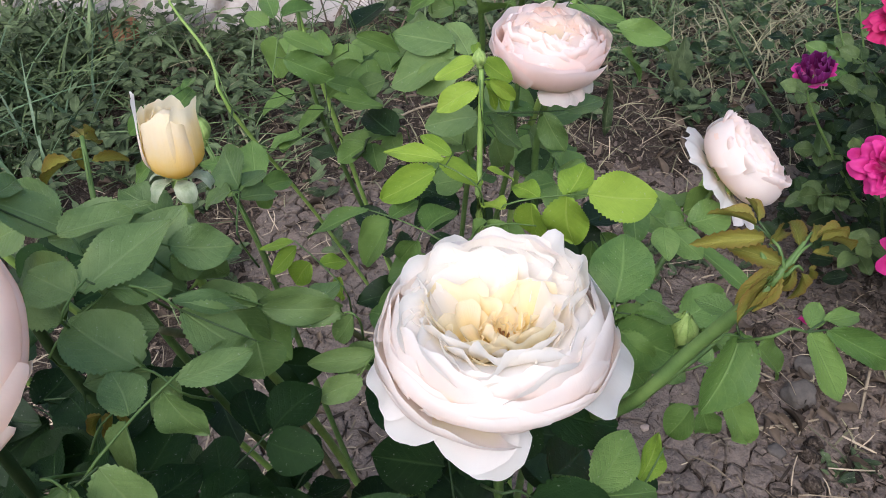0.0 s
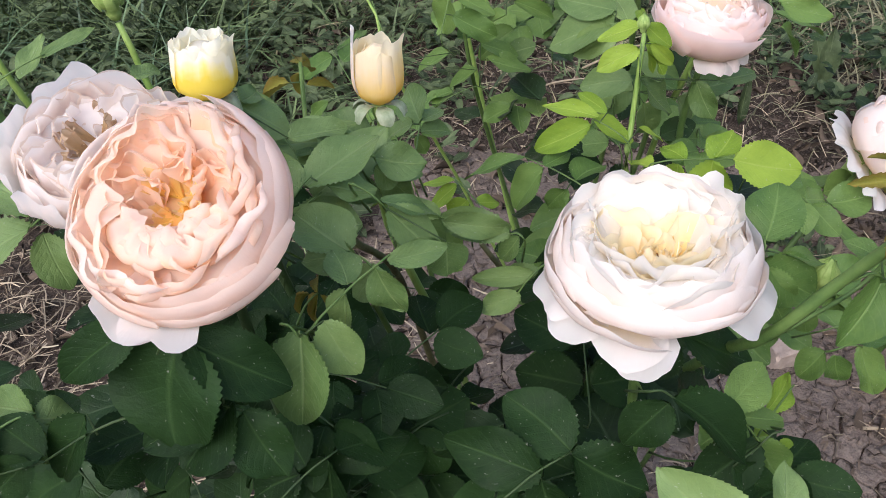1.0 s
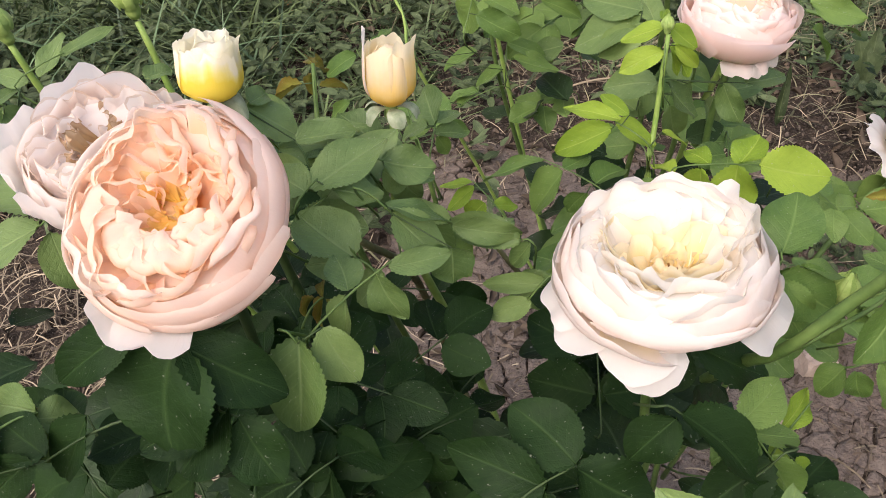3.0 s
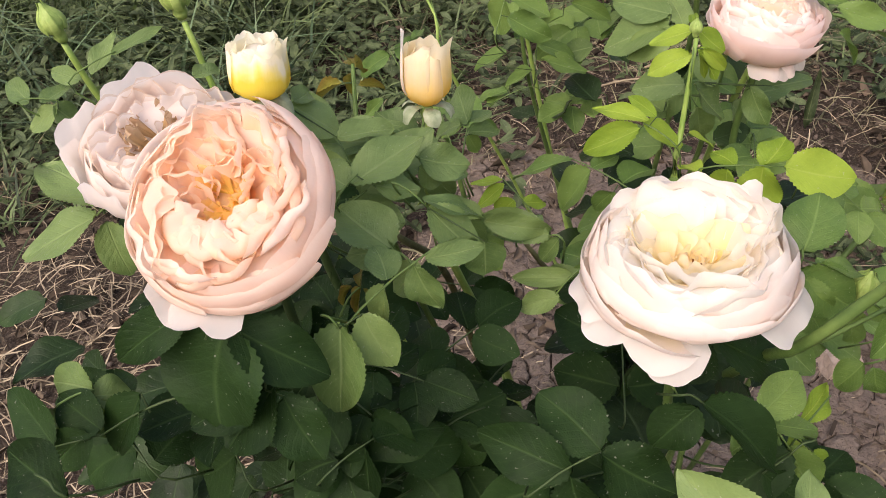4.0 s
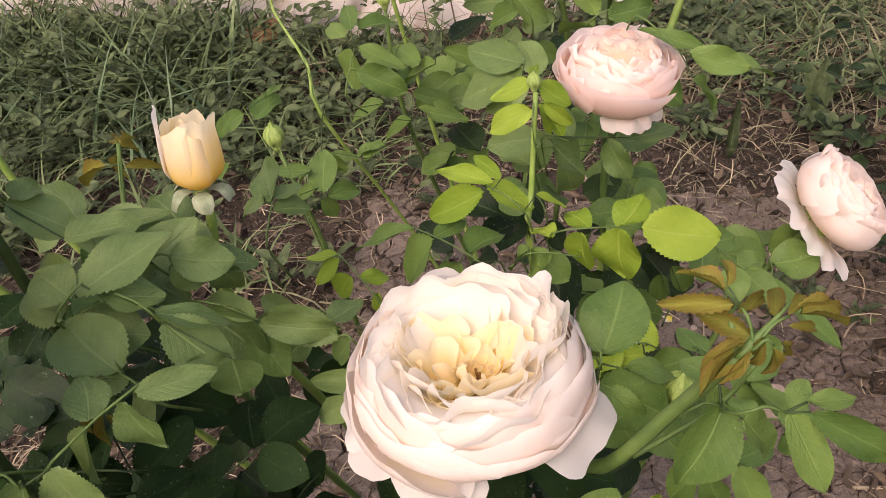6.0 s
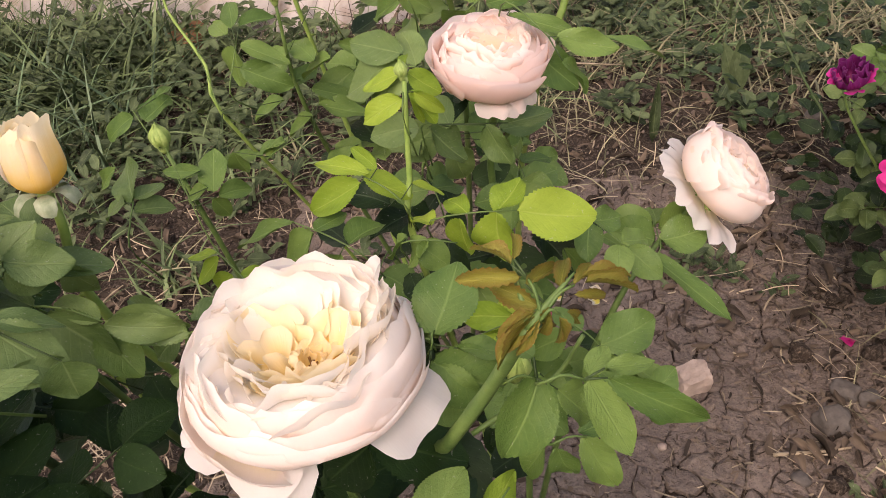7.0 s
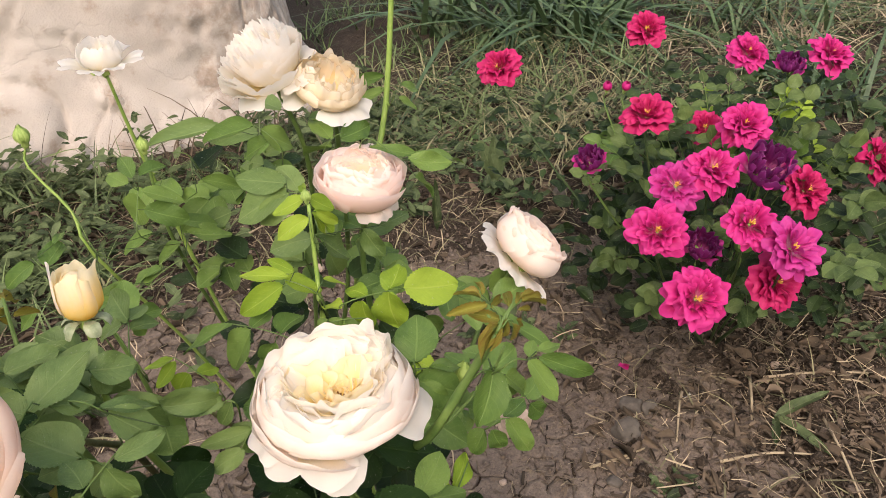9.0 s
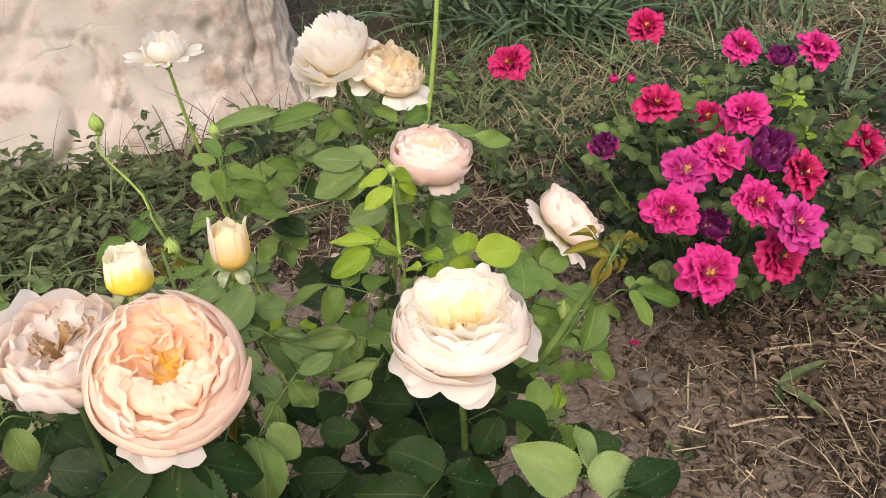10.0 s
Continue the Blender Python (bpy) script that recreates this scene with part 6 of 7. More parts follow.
def red_bloom(at, axis, spin, mat, seed, size, label):
    root = bloom(bush_r, at, axis, spin, red_set(mat, seed), size * 1.05, 0.008, sepals=0, label=label, hip=0.9)
    m = Matrix.Translation(at) @ Vector(axis).to_track_quat("Z", "Y").to_matrix().to_4x4() @ Matrix.Scale(size, 4)
    stamens(root, m @ Matrix.Translation((0, 0, -0.002)), STAMEN, 22, 0.006, 0.0085, seed, 0.00045)
    a = Vector(at) - Vector(axis).normalized() * 0.016
    b = Vector((0.83, 1.1, 0)) + Vector((at[0] - 0.83, at[1] - 1.1, 0)) * 0.15
    cane(bush_r, STEM_DARK, (b, (a + b) / 2 + Vector(((a - b).x * 0.2, (a - b).y * 0.2, 0.03)), a - Vector((0, 0, 0.03)), a), 0.003, 0.0015, 3, n=10)


HOT, DEEP = "bright magenta-pink rose with wavy petals and gold stamens", "crimson red rose with wavy petals"
LILAC, DULL = "purplish magenta rose with gold stamens", "shrivelled dark purple spent rose"
red_bloom((0.654, 0.85, 0.307), (0.0, -0.7, 0.7), 0, MAGENTA, 300, 1.05, HOT)
red_bloom((0.624, 0.935, 0.375), (-0.15, -0.62, 0.75), 40, MAGENTA, 310, 1.0, HOT)
red_bloom((0.722, 0.859, 0.418), (0.05, -0.6, 0.8), 80, MAGENTA, 300, 0.92, HOT)
red_bloom((0.765, 0.817, 0.397), (0.25, -0.55, 0.8), 20, MAUVE, 310, 1.02, LILAC)
red_bloom((0.775, 0.85, 0.312), (0.25, -0.75, 0.5), 65, CRIMSON, 300, 1.0, DEEP)
red_bloom((0.678, 1.0, 0.405), (-0.1, -0.65, 0.75), 10, MAUVE, 310, 0.95, LILAC)
red_bloom((0.735, 1.0, 0.425), (0.15, -0.5, 0.85), 50, MAGENTA, 300, 0.95, HOT)
red_bloom((0.84, 1.109, 0.432), (0.0, -0.5, 0.85), 30, MAGENTA, 310, 1.0, HOT)
red_bloom((0.671, 1.113, 0.473), (-0.1, -0.2, 1.0), 75, CRIMSON, 300, 0.95, DEEP)
red_bloom((0.523, 1.499, 0.419), (-0.45, -0.35, 0.8), 15, CRIMSON, 310, 1.0, DEEP)
red_bloom((0.9, 1.0, 0.36), (0.3, -0.6, 0.7), 5, CRIMSON, 300, 0.95, DEEP)
red_bloom((0.85, 1.547, 0.438), (-0.2, -0.5, 0.8), 35, CRIMSON, 310, 1.0, DEEP)
red_bloom((1.02, 1.435, 0.41), (0.1, -0.4, 0.9), 55, MAGENTA, 300, 1.0, HOT)
red_bloom((1.188, 1.411, 0.393), (0.2, -0.4, 0.9), 25, MAGENTA, 310, 1.05, HOT)
red_bloom((1.105, 1.11, 0.323), (0.5, -0.5, 0.6), 45, CRIMSON, 300, 1.05, DEEP)
red_bloom((0.822, 1.203, 0.383), (-0.3, -0.5, 0.7), 70, CRIMSON, 310, 0.8, DEEP)


def spent(at, axis, size, seed, label=DULL):
    w = shells([PURPLE, PURPLE, PURPLE], [0.027, 0.023, 0.016], [0.012, 0.018, 0.019], [6, 6, 6], [0.55, 0.55, 0.5], -0.014, 0.004, seed, lean=12, vary=0.15, loose=18)
    w.append(dict(n=3, mat=MAUVE, pts=((0.004, -0.014), (0.02, -0.012), (0.03, -0.002), (0.037, 0.003)), half=0.5, ruffle=0.003, seed=seed + 5, at=(20, -60, 190), loose=10, lean=8))
    bloom(bush_r, at, axis, seed, w, size, 0.014, label=label)
    a = Vector(at) - Vector(axis).normalized() * 0.024
    cane(bush_r, STEM_GREEN, ((0.83, 1.1, 0), (a.x * 0.6 + 0.33, a.y * 0.6 + 0.44, 0.2), a - Vector((0, 0, 0.03)), a), 0.003, 0.0016, 3, n=10)


spent((0.815, 0.99, 0.42), (0.05, -0.4, 0.9), 1.15, 330)
spent((0.695, 0.93, 0.335), (0.0, -0.5, 0.85), 0.85, 331)
spent((0.579, 1.111, 0.405), (-0.3, -0.3, 0.9), 0.75, 332)
spent((1.093, 1.401, 0.385), (-0.1, -0.3, 0.9), 0.85, 333)
for i, at in enumerate(((0.699, 1.364, 0.404), (0.732, 1.357, 0.402), (0.741, 0.9, 0.352))):
    m = Matrix.Translation(at) @ pose(0, 0, 0, 20, 10 * i, 0)
    root = put("bud", HIP, bush_r, m @ Matrix.Scale(0.8, 4), "small pink rosebud")
    for k in range(4):
        put("petal", petal_mesh(MAGENTA, ((0.002, -0.002), (0.0075, 0.003), (0.0085, 0.01), (0.004, 0.017)), 0.95, 0.0006, 340 + k, nu=6, nv=6), root, m @ pose(0, 0, 0, 0, 0, 90 * k))
    cane(bush_r, STEM_GREEN, ((0.83, 1.1, 0), (at[0] * 0.6 + 0.33, at[1] * 0.6 + 0.44, 0.2), (at[0], at[1], at[2] - 0.04), (at[0], at[1], at[2] - 0.008)), 0.003, 0.0012, 2, n=10)


def red_sprays(count, seed):
    rd = random.Random(seed)
    for _ in range(count):
        a, e = rd.uniform(0, 6.28), rd.uniform(0.2, 1.3)
        out = Vector((math.cos(a) * math.cos(e), math.sin(a) * math.cos(e), math.sin(e)))
        root = Vector((0.87, 1.17, 0.15)) + Vector((out.x * 0.26, out.y * 0.32, out.z * 0.22)) * rd.uniform(0.75, 1.05)
        d = (out + Vector((0, 0, rd.uniform(-0.5, 0.2)))).normalized() * rd.uniform(0.05, 0.075)
        end, side = root + d, d.cross(Vector((0, 0, 1))).normalized()
        ln = rd.uniform(0.028, 0.042)
        leaves = [(end, end + d.normalized() * ln + Vector((0, 0, -0.008)), ln * 0.66)]
        for k in (0.45, 0.85):
            for s in (-1, 1):
                p = root + d * k
                leaves.append((p + side * s * 0.003, p + side * s * ln * 0.9 + d.normalized() * ln * 0.35 + Vector((0, 0, rd.uniform(-0.012, 0.004))), ln * 0.6))
        spray(bush_r, LEAF_LIME if out.x > 0 and rd.random() < 0.16 else LEAF_MID if rd.random() < 0.1 else LEAF_RED_BUSH, root, end, leaves, 0.0009)


red_sprays(84, 11)
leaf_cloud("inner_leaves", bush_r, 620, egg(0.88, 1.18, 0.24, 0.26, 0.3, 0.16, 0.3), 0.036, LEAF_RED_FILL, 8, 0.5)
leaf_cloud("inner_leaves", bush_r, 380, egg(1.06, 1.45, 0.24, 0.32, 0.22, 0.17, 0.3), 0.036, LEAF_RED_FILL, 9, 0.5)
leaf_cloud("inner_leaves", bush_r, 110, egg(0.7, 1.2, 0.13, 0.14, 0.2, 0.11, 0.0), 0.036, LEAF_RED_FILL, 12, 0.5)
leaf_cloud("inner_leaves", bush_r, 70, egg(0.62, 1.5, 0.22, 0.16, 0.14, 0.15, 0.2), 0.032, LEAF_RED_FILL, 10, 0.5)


# ---- grass, weeds and litter ----
def blades(name, spots, mat, label, length, width, bend, seed, category="grass", lean=0.35):
    """Curved tapering blades, one for each (x, y) spot, as one mesh."""
    r = np.random.default_rng(seed)
    n, steps = len(spots), 5
    p = np.array([(x, y, lie(x, y) - 0.008) for x, y in spots])
    a, ln = r.uniform(0, 2 * np.pi, n), length * r.uniform(0.45, 1.3, n)
    w, cv = width * r.uniform(0.6, 1.3, n), bend * r.uniform(0.3, 1.6, n)
    d = np.stack([np.cos(a), np.sin(a), np.zeros(n)], 1)
    side = np.stack([-np.sin(a), np.cos(a), np.zeros(n)], 1)
    tw = r.uniform(-0.6, 0.6, n)
    out = np.zeros((n, steps, 2, 3))
    for k in range(steps):
        s = k / (steps - 1)
        up = np.maximum(0.05, 1 - 0.55 * cv * s)
        c = p + d * (ln * (lean * s + cv * s * s * 0.75))[:, None] + np.array([0, 0, 1.0]) * (ln * s * up * (1 - 0.3 * lean))[:, None]
        half = (w * 0.5 * (1 - s ** 1.8) + 0.0002)[:, None]
        sd = side * np.cos(tw * s)[:, None] + np.array([0, 0, 1.0]) * np.sin(tw * s)[:, None]
        out[:, k, 0], out[:, k, 1] = c - sd * half, c + sd * half
    idx = np.arange(n)[:, None] * steps * 2 + np.arange(steps - 1)[None, :] * 2
    f = np.stack([idx, idx + 1, idx + 3, idx + 2], -1).reshape(-1, 4)
    return setting(name, mesh_of(name, out.reshape(-1, 3), f.tolist(), mat), label, category, "stuff")


def scatter(n, x0, x1, y0, y1, seed, keep=None):
    r = random.Random(seed)
    out = []
    while len(out) < n:
        x, y = r.uniform(x0, x1), r.uniform(y0, y1)
        if keep is None or keep(x, y, r):
            out.append((x, y))
    return out


def tufts(n, x0, x1, y0, y1, seed, per, rad, keep=None):
    r = random.Random(seed + 99)
    return [(x + r.gauss(0, rad), y + r.gauss(0, rad)) for x, y in scatter(n, x0, x1, y0, y1, seed, keep) for _ in range(per)]


def left_bank(x, y, r):
    d = x - (0.12 - 0.55 * max(0, 1.55 - y))
    edge = max(0, -2.1 - x) / 1.3 + max(0, 1.2 - y) / 0.3
    if x > -0.7 and r.random() < min(0.75, 1.6 * (x + 0.7)):
        return False
    if y < 1.5 and x > -1.0 and r.random() < 0.7:
        return False
    return y < 2.08 + 0.1 * r.random() and r.random() > edge and (d < -0.12 or r.random() < 0.25 * max(0, 1 - d * 3))


blades("grass", tufts(260, -3.4, 0.1, 0.95, 2.25, 21, 13, 0.025, left_bank), GRASS, "dark green unmown grass", 0.16, 0.0065, 0.9, 31)
blades("grass", tufts(150, -2.2, 0.2, 1.1, 2.25, 22, 7, 0.03, left_bank), GRASS_DRY, "yellowing grass among green blades", 0.13, 0.004, 1.0, 32)
blades("grass", tufts(170, 0.15, 4.2, 1.95, 4.6, 23, 12, 0.03, lambda x, y, r: r.random() < math.exp(-((x - 1.2) / 1.4) ** 2 - ((y - 2.5) / 1.1) ** 2)), GRASS, "green grass behind the roses", 0.14, 0.0055, 0.8, 33)
blades("grass", tufts(200, 0.5, 2.8, 1.75, 3.4, 24, 9, 0.03), GRASS_DRY, "dry yellow grass behind the roses", 0.17, 0.004, 1.1, 34)
blades("grass", tufts(90, 0.1, 0.95, 1.65, 2.4, 45, 7, 0.03), GRASS_DRY, "dry bent grass before the wall", 0.12, 0.0035, 1.4, 46)
blades("grass", tufts(70, 0.05, 0.95, 1.7, 2.4, 47, 8, 0.03), GRASS, "sparse green grass before the wall", 0.11, 0.005, 1.0, 48)
blades("grass", scatter(260, -0.3, 0.75, 1.35, 1.95, 25), GRASS_DRY, "thin dry grass on bare soil", 0.08, 0.003, 1.2, 35)
blades("grass", scatter(130, 0.6, 1.5, 0.6, 1.1, 26), GRASS_DRY, "thin dry grass on bare soil", 0.08, 0.003, 1.4, 36)
blades("grass", tufts(170, -2.3, -0.84, 1.7, 2.1, 70, 10, 0.03), GRASS, "tall rank green grass at the wall's foot", 0.27, 0.0085, 0.7, 76)
blades("grass", tufts(60, 0.2, 1.3, 1.85, 2.6, 77, 8, 0.035), GRASS_DRY, "tan dry grass behind the roses", 0.17, 0.0045, 1.2, 78)
blades("grass", tufts(46, -2.2, -0.75, 1.35, 2.0, 171, 9, 0.03), STRAP, "tall light green grass blades among weeds", 0.3, 0.008, 0.7, 172)
blades("dry_stalks", scatter(34, -0.66, 0.08, 1.98, 2.12, 79), LITTER, "thin dead weed stalks before the wall", 0.2, 0.0035, 0.5, 80)
blades("strap_plant", tufts(12, 0.6, 1.15, 2.6, 2.95, 27, 26, 0.05), STRAP, "clump of long dark arching strap leaves", 0.42, 0.018, 1.15, 37, "plant")
blades("strap_plant", tufts(10, 1.5, 2.4, 1.7, 2.6, 28, 12, 0.05), STRAP, "clump of long green arching leaves", 0.35, 0.012, 1.0, 38, "plant")
blades("straw_heap", tufts(9, 1.3, 2.2, 2.1, 2.9, 29, 24, 0.07), STRAW, "heap of pale dry straw", 0.16, 0.006, 1.7, 39, "straw")


def weed_patch(name, spots, per, length, seed, label, rise=0.08):
    rd, poses = random.Random(seed), []
    for x, y in spots:
        h = rd.uniform(0.3, 1) * rise
        for _ in range(per):
            a, ln = rd.uniform(0, 6.28), length * rd.uniform(0.5, 1.2)
            z = lie(x, y) + rd.uniform(0.1, 1) * h
            d = Vector((math.cos(a), math.sin(a), rd.uniform(-0.2, 0.9)))
            f = (Vector((x, y, z)) + Vector((rd.gauss(0, 0.012), rd.gauss(0, 0.012), 0)))
            poses.append(leaf_pose(f, f + d.normalized() * ln, ln * rd.uniform(0.3, 0.5), (0, -0.3, 1)))
    return joined(name, None, [leaf_data(k + 20, 0.2, 0.3, rows=5, teeth=0.0) for k in range(4)], poses, WEED, label)


weed_patch("weeds", scatter(640, -2.1, 0.05, 1.1, 2.2, 41, left_bank), 9, 0.042, 51, "leafy green weeds in long grass", 0.15)
weed_patch("weeds", scatter(60, -0.15, 0.35, 1.95, 2.2, 85), 10, 0.04, 86, "dark weeds at the wall's corner", 0.1)
blades("dry_stalks", scatter(60, -0.3, 0.25, 1.95, 2.25, 87), LITTER, "brown dead stalks at the wall's corner", 0.22, 0.005, 0.6, 88)
weed_patch("weeds", scatter(170, -2.2, -0.86, 1.7, 2.1, 82), 13, 0.04, 83, "tall leafy weeds before the wall", 0.24)
weed_patch("weeds", scatter(240, 0.15, 2.4, 1.8, 2.7, 42), 8, 0.032, 52, "leafy weeds behind the roses", 0.1)
weed_patch("weeds", scatter(60, 0.0, 0.8, 1.6, 2.3, 43), 12, 0.04, 53, "dark feathery weeds on bare soil", 0.07)
weed_patch("weeds", [(0.43, 1.19), (0.45, 1.17), (0.46, 1.2), (0.41, 1.21), (0.485, 1.185), (0.42, 1.17), (0.5, 1.2), (0.385, 1.18)], 9, 0.03, 54, "small round-leaved weed on cracked soil", 0.03)
weed_patch("weeds", [(0.56, 1.15), (0.565, 1.155), (0.6, 0.78), (0.61, 0.785), (0.62, 0.775)], 7, 0.026, 55, "tiny weed seedling on cracked soil", 0.015)
weed_patch("weeds", scatter(40, 1.0, 1.5, 0.95, 1.5, 44), 9, 0.03, 56, "leafy weeds beside the red rose bush", 0.08)
upright = [leaf_pose((0.56, 1.72, 0.02), (0.565, 1.75, 0.14), 0.04, (0, -1, 0.2)), leaf_pose((0.56, 1.72, 0.02), (0.53, 1.75, 0.13), 0.04, (0.3, -1, 0.2)), leaf_pose((0.385, 1.58, 0.0), (0.392, 1.6, 0.13), 0.022, (0, -1, 0.2))]
joined("weeds", None, [leaf_data(k + 20, 0.3, 0.1, rows=7, teeth=0.0) for k in range(3)], upright, WEED, "upright broad-leaved weed on bare soil")
low = [leaf_pose((0.83, 0.86, 0.01), (0.93, 0.87, 0.04), 0.02, (0, -0.3, 1)), leaf_pose((0.83, 0.86, 0.01), (0.87, 0.76, 0.025), 0.022, (0, -0.3, 1)), leaf_pose((0.83, 0.86, 0.01), (0.8, 0.8, 0.02), 0.014, (0, -0.3, 1))]
joined("weeds", None, [leaf_data(k + 20, 0.3, 0.3, rows=7, teeth=0.0) for k in range(3)], low, WEED, "broad grass-like weed on littered soil")


def litter(name, spots, mat, length, width, seed, label, lift=0.01):
    """Flat bits of straw and dead leaf lying on the soil."""
    r = random.Random(seed)
    verts, faces = [], []
    for x, y in spots:
        a, ln, w = r.uniform(0, 6.28), length * r.uniform(0.3, 1.5), width * r.uniform(0.5, 1.5)
        tilt, z, k = r.uniform(-0.25, 0.25), lie(x, y) + r.uniform(0, lift), r.uniform(-0.5, 0.5)
        s, roll = len(verts), r.uniform(-0.9, 0.9)
        for i in range(4):
            f = i / 3 - 0.5
            b = a + k * f
            c = Vector((x + math.cos(b) * f * ln, y + math.sin(b) * f * ln, z + tilt * f * ln + 0.06 * ln * math.cos(f * 3)))
            sd = Vector((-math.sin(b) * math.cos(roll), math.cos(b) * math.cos(roll), math.sin(roll))) * w * 0.5 * (1 - 0.6 * abs(f))
            verts += [c - sd, c + sd]
        faces += [(s + 2 * i, s + 2 * i + 1, s + 2 * i + 3, s + 2 * i + 2) for i in range(3)]
    return setting(name, mesh_of(name, verts, faces, mat), label, "litter", "stuff")


def bare(x, y, r):
    clear = math.exp(-((x - 0.42) / 0.33) ** 2 - ((y - 1.0) / 0.32) ** 2)
    return r.random() > clear * 0.45


litter("straw_litter", scatter(3000, -1.3, 2.2, 0.4, 2.6, 61, bare), STRAW, 0.045, 0.0022, 71, "scattered bits of pale straw on soil")
litter("dead_leaves", scatter(7000, -1.3, 2.2, 0.4, 2.6, 62, bare), LITTER, 0.02, 0.005, 72, "brown dead leaf crumbs and chaff on soil")
litter("dead_leaves", scatter(9000, 0.4, 2.4, 0.1, 1.7, 63, lambda x, y, r: r.random() < 1.3 * math.exp(-((x - 1.2) / 0.5) ** 2 - ((y - 0.88) / 0.42) ** 2)), LITTER, 0.014, 0.0032, 73, "thick mat of greyish brown dead leaves and chaff", 0.022)
def thinning(cx, cy, rx, ry):
    """Dense in the middle, thinning out all round."""
    return lambda x, y, r: r.random() < 1.3 * math.exp(-((x - cx) / rx) ** 2 - ((y - cy) / ry) ** 2)


litter("straw_litter", scatter(1000, 0.5, 2.2, 0.2, 1.6, 96, thinning(1.15, 0.85, 0.5, 0.4)), STRAW, 0.028, 0.0013, 97, "short chopped straw over dark soil", 0.02)
litter("straw_litter", scatter(220, 0.45, 2.2, 0.3, 1.5, 53, thinning(1.1, 0.85, 0.5, 0.4)), STRAW, 0.095, 0.0012, 58, "long thin pale stalks over dark soil", 0.03)
litter("straw_litter", scatter(260, 0.5, 2.2, 0.3, 1.5, 64, thinning(1.15, 0.9, 0.5, 0.4)), STRAW, 0.06, 0.0018, 74, "pale straw over dead leaves", 0.026)
def dead_leaves(n, box, keep, length, seed, label):
    """Curled dry leaves, lying at all angles."""
    rd, poses = random.Random(seed), []
    for x, y in scatter(n, *box, seed, keep):
        a, ln = rd.uniform(0, 6.28), length * rd.uniform(0.5, 1.4)
        f = Vector((x, y, lie(x, y) + rd.uniform(0.001, 0.014)))
        d = Vector((math.cos(a), math.sin(a), rd.uniform(-0.25, 0.4))).normalized() * ln
        poses.append(leaf_pose(f, f + d, ln * rd.uniform(0.2, 0.5), (rd.uniform(-1, 1), rd.uniform(-1, 1), rd.choice((1, 1, -1)))))
    protos = [leaf_data(k + 40, 0.9, 0.9, rows=5, teeth=0.0) for k in range(4)]
    tagged(joined("dead_leaves", None, protos, poses, LITTER, label), category="litter")


dead_leaves(1500, (0.5, 2.2, 0.25, 1.6), thinning(1.15, 0.85, 0.5, 0.42), 0.03, 161, "curled brown dead leaves over dark soil")
dead_leaves(900, (0.5, 2.0, 1.3, 2.2), thinning(1.1, 1.7, 0.5, 0.35), 0.035, 165, "curled dead leaves behind the red roses")
dead_leaves(500, (-0.7, 0.6, 1.0, 2.1), None, 0.03, 166, "scattered dead leaves behind the pale roses")
dead_leaves(700, (-1.5, 0.2, 0.3, 1.5), thinning(-0.6, 0.8, 0.5, 0.4), 0.028, 162, "curled brown dead leaves under the roses")
litter("dead_leaves", scatter(3500, -0.3, 1.0, 0.55, 1.6, 167), LITTER, 0.009, 0.0022, 168, "small brown crumbs of litter on cracked clay", 0.004)
litter("straw_litter", scatter(600, -0.3, 1.0, 0.55, 1.6, 169), STRAW, 0.012, 0.0022, 170, "small pale chips of straw on cracked clay", 0.004)
litter("straw_litter", scatter(900, -0.5, 0.9, 1.2, 2.1, 163), STRAW, 0.05, 0.0014, 164, "pale straw strewn on the soil behind the roses", 0.02)
litter("straw_litter", scatter(1700, -1.7, -0.1, 0.2, 1.4, 65, thinning(-0.72, 0.78, 0.4, 0.32)), STRAW, 0.06, 0.002, 75, "pale straw over soil under the roses", 0.025)


def lying(name, points, r0, r1, mat, label, category):
    v, f = tube_data([(x, y, lie(x, y) + z) for x, y, z in points], r0, r1, sides=6, n=10, knots=0.15, seed=len(WORLD))
    ob = new(name, mesh_of(name, v, f, mat))
    WORLD[ob] = Matrix.Identity(4)
    return tagged(ob, label, category)


TWIG = "pale dry stalk lying on littered soil"
for pts in ([(0.86, 0.95, 0.01), (0.97, 0.93, 0.012), (1.12, 0.89, 0.006)], [(0.84, 0.96, 0.005), (0.81, 0.9, 0.02), (0.79, 0.86, 0.01)], [(0.72, 0.97, 0.004), (0.69, 0.92, 0.012), (0.655, 0.85, 0.006)],
            [(0.7, 0.79, 0.01), (0.78, 0.785, 0.012), (0.86, 0.77, 0.008)], [(0.9, 0.83, 0.015), (0.885, 0.76, 0.02), (0.87, 0.68, 0.01)], [(0.5, 0.83, 0.008), (0.56, 0.84, 0.008), (0.6, 0.85, 0.006)],
            [(0.05, 1.75, 0.03), (0.18, 1.8, 0.06), (0.33, 1.84, 0.03)], [(-0.1, 1.62, 0.02), (0.0, 1.68, 0.03), (0.12, 1.72, 0.02)]):
    lying("dry_stalk", pts, 0.0028, 0.0016, STRAW, TWIG, "stalk")


def fallen(at, length, mat, seed, label):
    me = petal_mesh(mat, ((0.001, 0.002), (0.3 * length, 0.004), (0.7 * length, 0.003), (length, 0.007)), 0.7, 0.002, seed, nu=6, nv=6)
    ob = new("fallen_petal", me)
    ob.matrix_basis = WORLD[ob] = pose(*at, 8, 0, seed * 31)
    tagged(ob, label, "petal", "fallen petals")


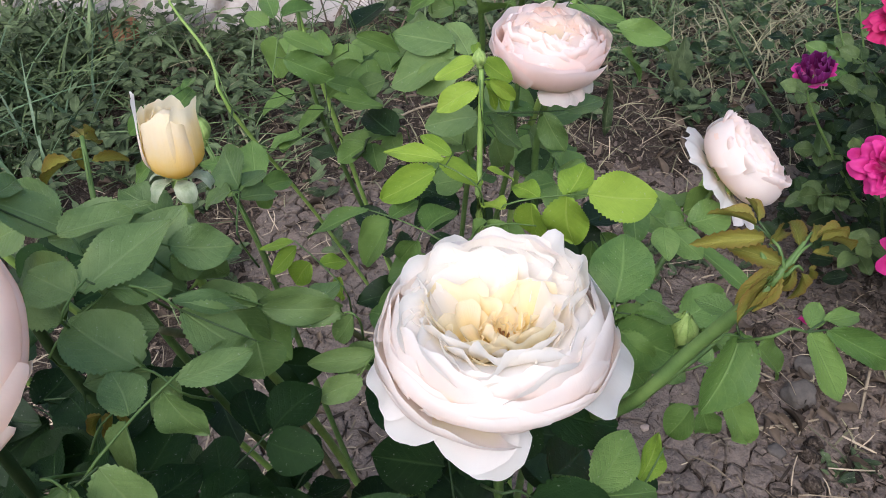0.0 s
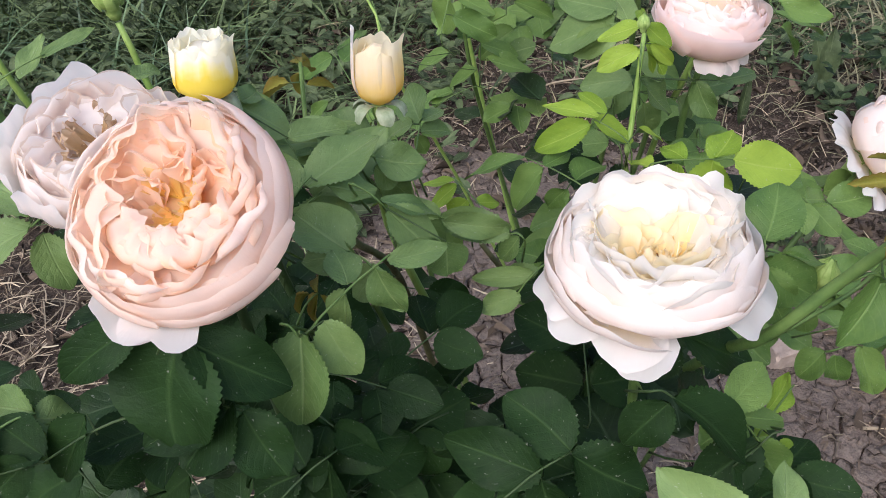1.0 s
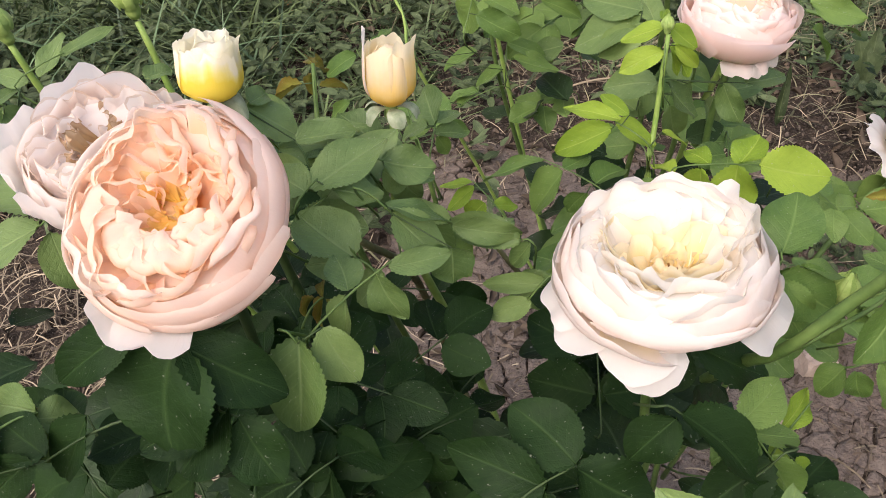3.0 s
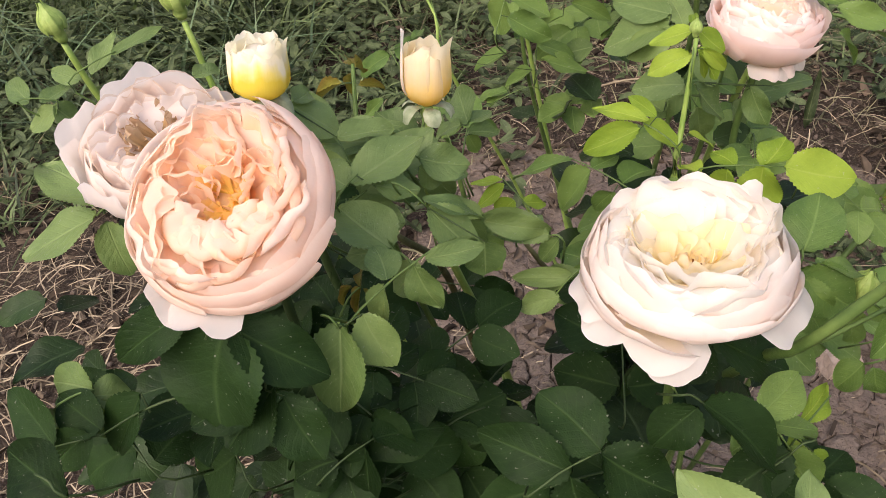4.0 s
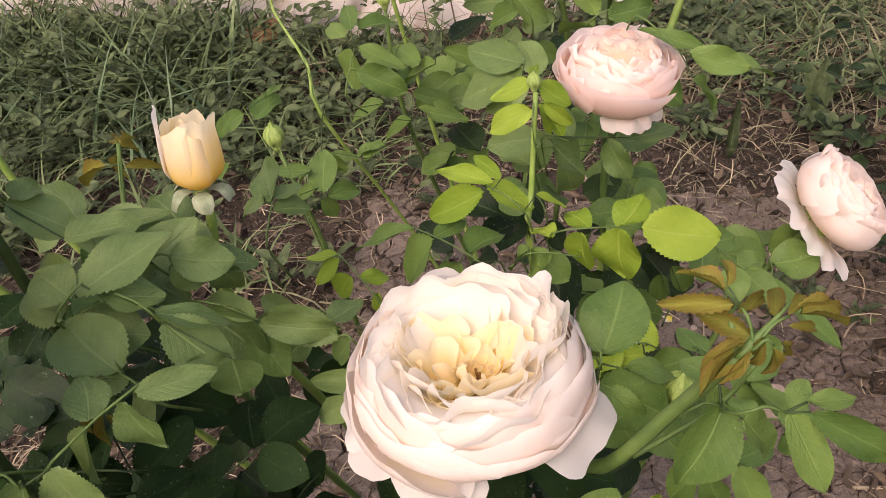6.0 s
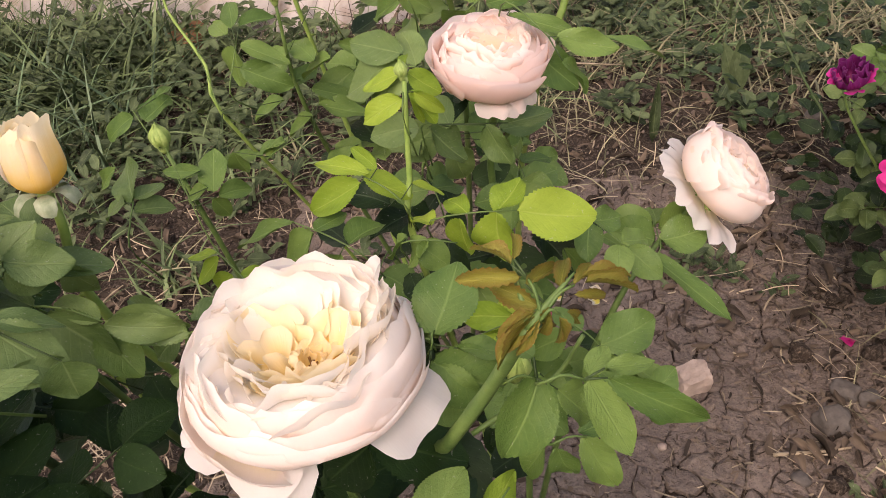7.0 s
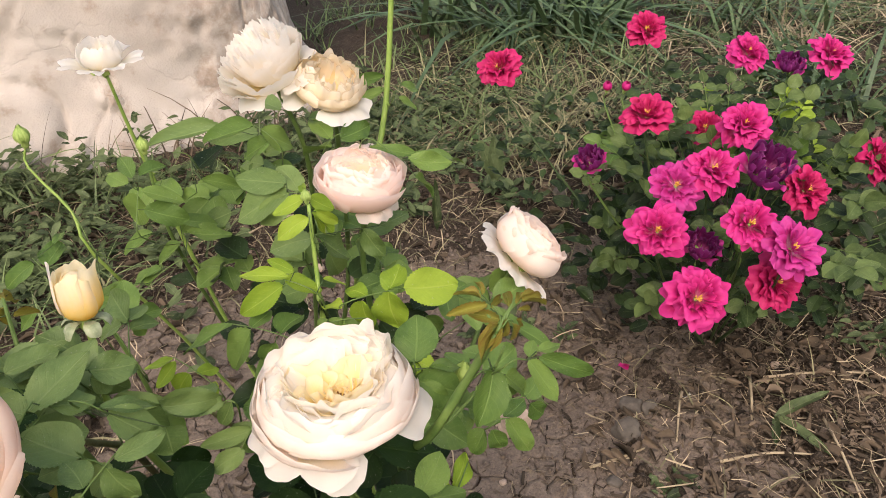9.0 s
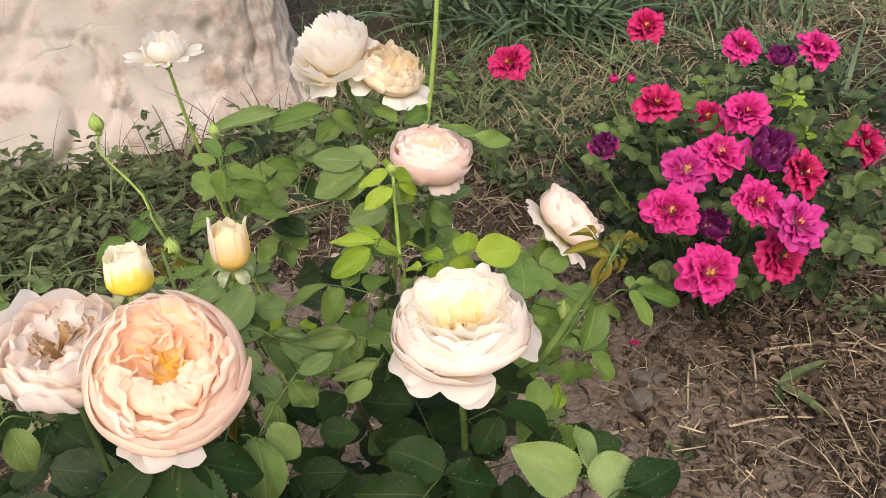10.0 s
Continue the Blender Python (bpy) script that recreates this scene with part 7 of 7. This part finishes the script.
fallen(on_ground(0.652, 1.043), 0.024, MAGENTA, 401, "wilted magenta petal fallen on soil")
fallen(on_ground(0.28, 1.125), 0.022, LEMON, 402, "yellowed rose petal fallen on soil")
fallen(on_ground(0.275, 1.16), 0.018, FAR_CREAM, 403, "cream rose petal fallen on soil")
fallen(on_ground(0.21, 1.13), 0.018, LEMON, 404, "yellowed rose petal fallen on soil")
fallen(on_ground(0.19, 1.09), 0.018, MAGENTA, 405, "wilted magenta petal fallen on soil")
fallen(on_ground(0.703, 0.956), 0.02, FAR_WHITE, 406, "pale dry petal fallen on soil")
fallen(on_ground(0.88, 0.61), 0.02, MAGENTA, 407, "wilted magenta petal fallen on soil")



def crumbs(name, spots, size, mat, seed, label):
    """Small lumps of broken soil."""
    r = random.Random(seed)
    bm = bmesh.new()
    bmesh.ops.create_icosphere(bm, subdivisions=1, radius=1)
    v0, f0 = [v.co.copy() for v in bm.verts], [[v.index for v in f.verts] for f in bm.faces]
    bm.free()
    verts, faces = [], []
    for x, y in spots:
        s = size * r.choice((0.4, 0.5, 0.7, 1.0, 1.6)) * r.uniform(0.7, 1.2)
        m = Matrix.Translation((x, y, lie(x, y) + s * 0.3)) @ Euler((r.uniform(0, 6), r.uniform(0, 6), r.uniform(0, 6))).to_matrix().to_4x4() @ Matrix.Diagonal((s, s * r.uniform(0.6, 1), s * r.uniform(0.45, 0.9), 1))
        at = len(verts)
        verts += [m @ (c * r.uniform(0.75, 1.2)) for c in v0]
        faces += [tuple(k + at for k in f) for f in f0]
    return setting(name, mesh_of(name, verts, faces, mat, smooth=False), label, "soil", "stuff")


crumbs("soil_crumbs", scatter(12000, -0.9, 1.6, 0.45, 1.9, 91), 0.0032, CLAY, 92, "crumbs of dry soil on the ground")
crumbs("soil_crumbs", scatter(900, 0.55, 1.7, 0.4, 1.3, 98), 0.011, SOIL, 99, "broken lumps of soil among dead stalks")
crumbs("soil_crumbs", scatter(700, 0.0, 1.0, 0.55, 1.5, 93), 0.007, CLAY, 94, "larger crumbs of dry soil on the ground")


# ---- cracked clay plates ----
def clay_plates(x0, x1, y0, y1, gap, seed):
    """Dried plates of clay, each with its own rim, parted by open cracks."""
    r = random.Random(seed)
    seeds = []
    for _ in range(6000):
        p = (r.uniform(x0, x1), r.uniform(y0, y1))
        need = gap * r.choice((0.3, 0.45, 0.7, 1.0, 1.3))
        if all((p[0] - q[0]) ** 2 + (p[1] - q[1]) ** 2 > need * need for q in seeds):
            seeds.append(p)
    for i, (x, y) in enumerate(seeds):
        if min(x - x0, x1 - x, y - y0, y1 - y) < gap * 0.6:
            continue
        poly = [(x - gap * 1.3, y - gap * 1.3), (x + gap * 1.3, y - gap * 1.3), (x + gap * 1.3, y + gap * 1.3), (x - gap * 1.3, y + gap * 1.3)]
        crack = r.choice((0.0002, 0.0004, 0.0006, 0.001, 0.0014, 0.002, 0.0028))
        for q in seeds:
            dx, dy = q[0] - x, q[1] - y
            d = math.hypot(dx, dy)
            if q == (x, y) or d > gap * 3.2:
                continue
            dx, dy, lim = dx / d, dy / d, d / 2 - crack
            cut = []
            for k, a in enumerate(poly):
                b = poly[(k + 1) % len(poly)]
                sa, sb = (a[0] - x) * dx + (a[1] - y) * dy - lim, (b[0] - x) * dx + (b[1] - y) * dy - lim
                if sa <= 0:
                    cut.append(a)
                if sa * sb < 0:
                    f = sa / (sa - sb)
                    cut.append((a[0] + (b[0] - a[0]) * f, a[1] + (b[1] - a[1]) * f))
            poly = cut
        rim = []
        for k, a in enumerate(poly):
            b = poly[(k + 1) % len(poly)]
            steps = max(1, int(math.hypot(b[0] - a[0], b[1] - a[1]) / 0.008))
            for s in range(steps):
                px, py = a[0] + (b[0] - a[0]) * s / steps, a[1] + (b[1] - a[1]) * s / steps
                jig = 0.0016 * noise.noise((px * 150, py * 150, i * 1.7))
                rim.append((px + 0.009 * noise.noise((px * 40, py * 40, 2.0)) + 0.003 * noise.noise((px * 120, py * 120, 4.0)) + jig, py + 0.009 * noise.noise((px * 52, py * 52, 7.0)) + 0.003 * noise.noise((px * 120, py * 120, 9.0)) + jig))
        n, lift, tx, ty = len(rim), r.uniform(-0.001, 0.0025), r.uniform(-0.05, 0.05), r.uniform(-0.05, 0.05)
        top = lambda u, v: lie(u, v) + lift + tx * (u - x) + ty * (v - y) + 0.0022 * noise.noise((u * 55, v * 55, 3.0)) + 0.0014 * noise.noise((u * 130, v * 130, 6.0))
        verts = [(u, v, lie(u, v) - 0.014) for u, v in rim] + [(u, v, top(u, v) - 0.25 * crack - 0.0002) for u, v in rim]
        for k in (0.97, 0.72, 0.4):
            ring = [(x + (u - x) * k, y + (v - y) * k) for u, v in rim]
            verts += [(u, v, top(u, v) + 0.0004) for u, v in ring]
        verts.append((x, y, top(x, y)))
        faces = [(k, (k + 1) % n, n + (k + 1) % n, n + k) for k in range(n)]
        for level in (1, 2, 3):
            faces += [(level * n + k, level * n + (k + 1) % n, (level + 1) * n + (k + 1) % n, (level + 1) * n + k) for k in range(n)]
        faces += [(4 * n + k, 4 * n + (k + 1) % n, 5 * n) for k in range(n)]
        put("clay_plate", mesh_of("clay_plate", verts, faces, CLAY), ground)


clay_plates(-0.35, 0.85, 0.55, 1.5, 0.08, 81)
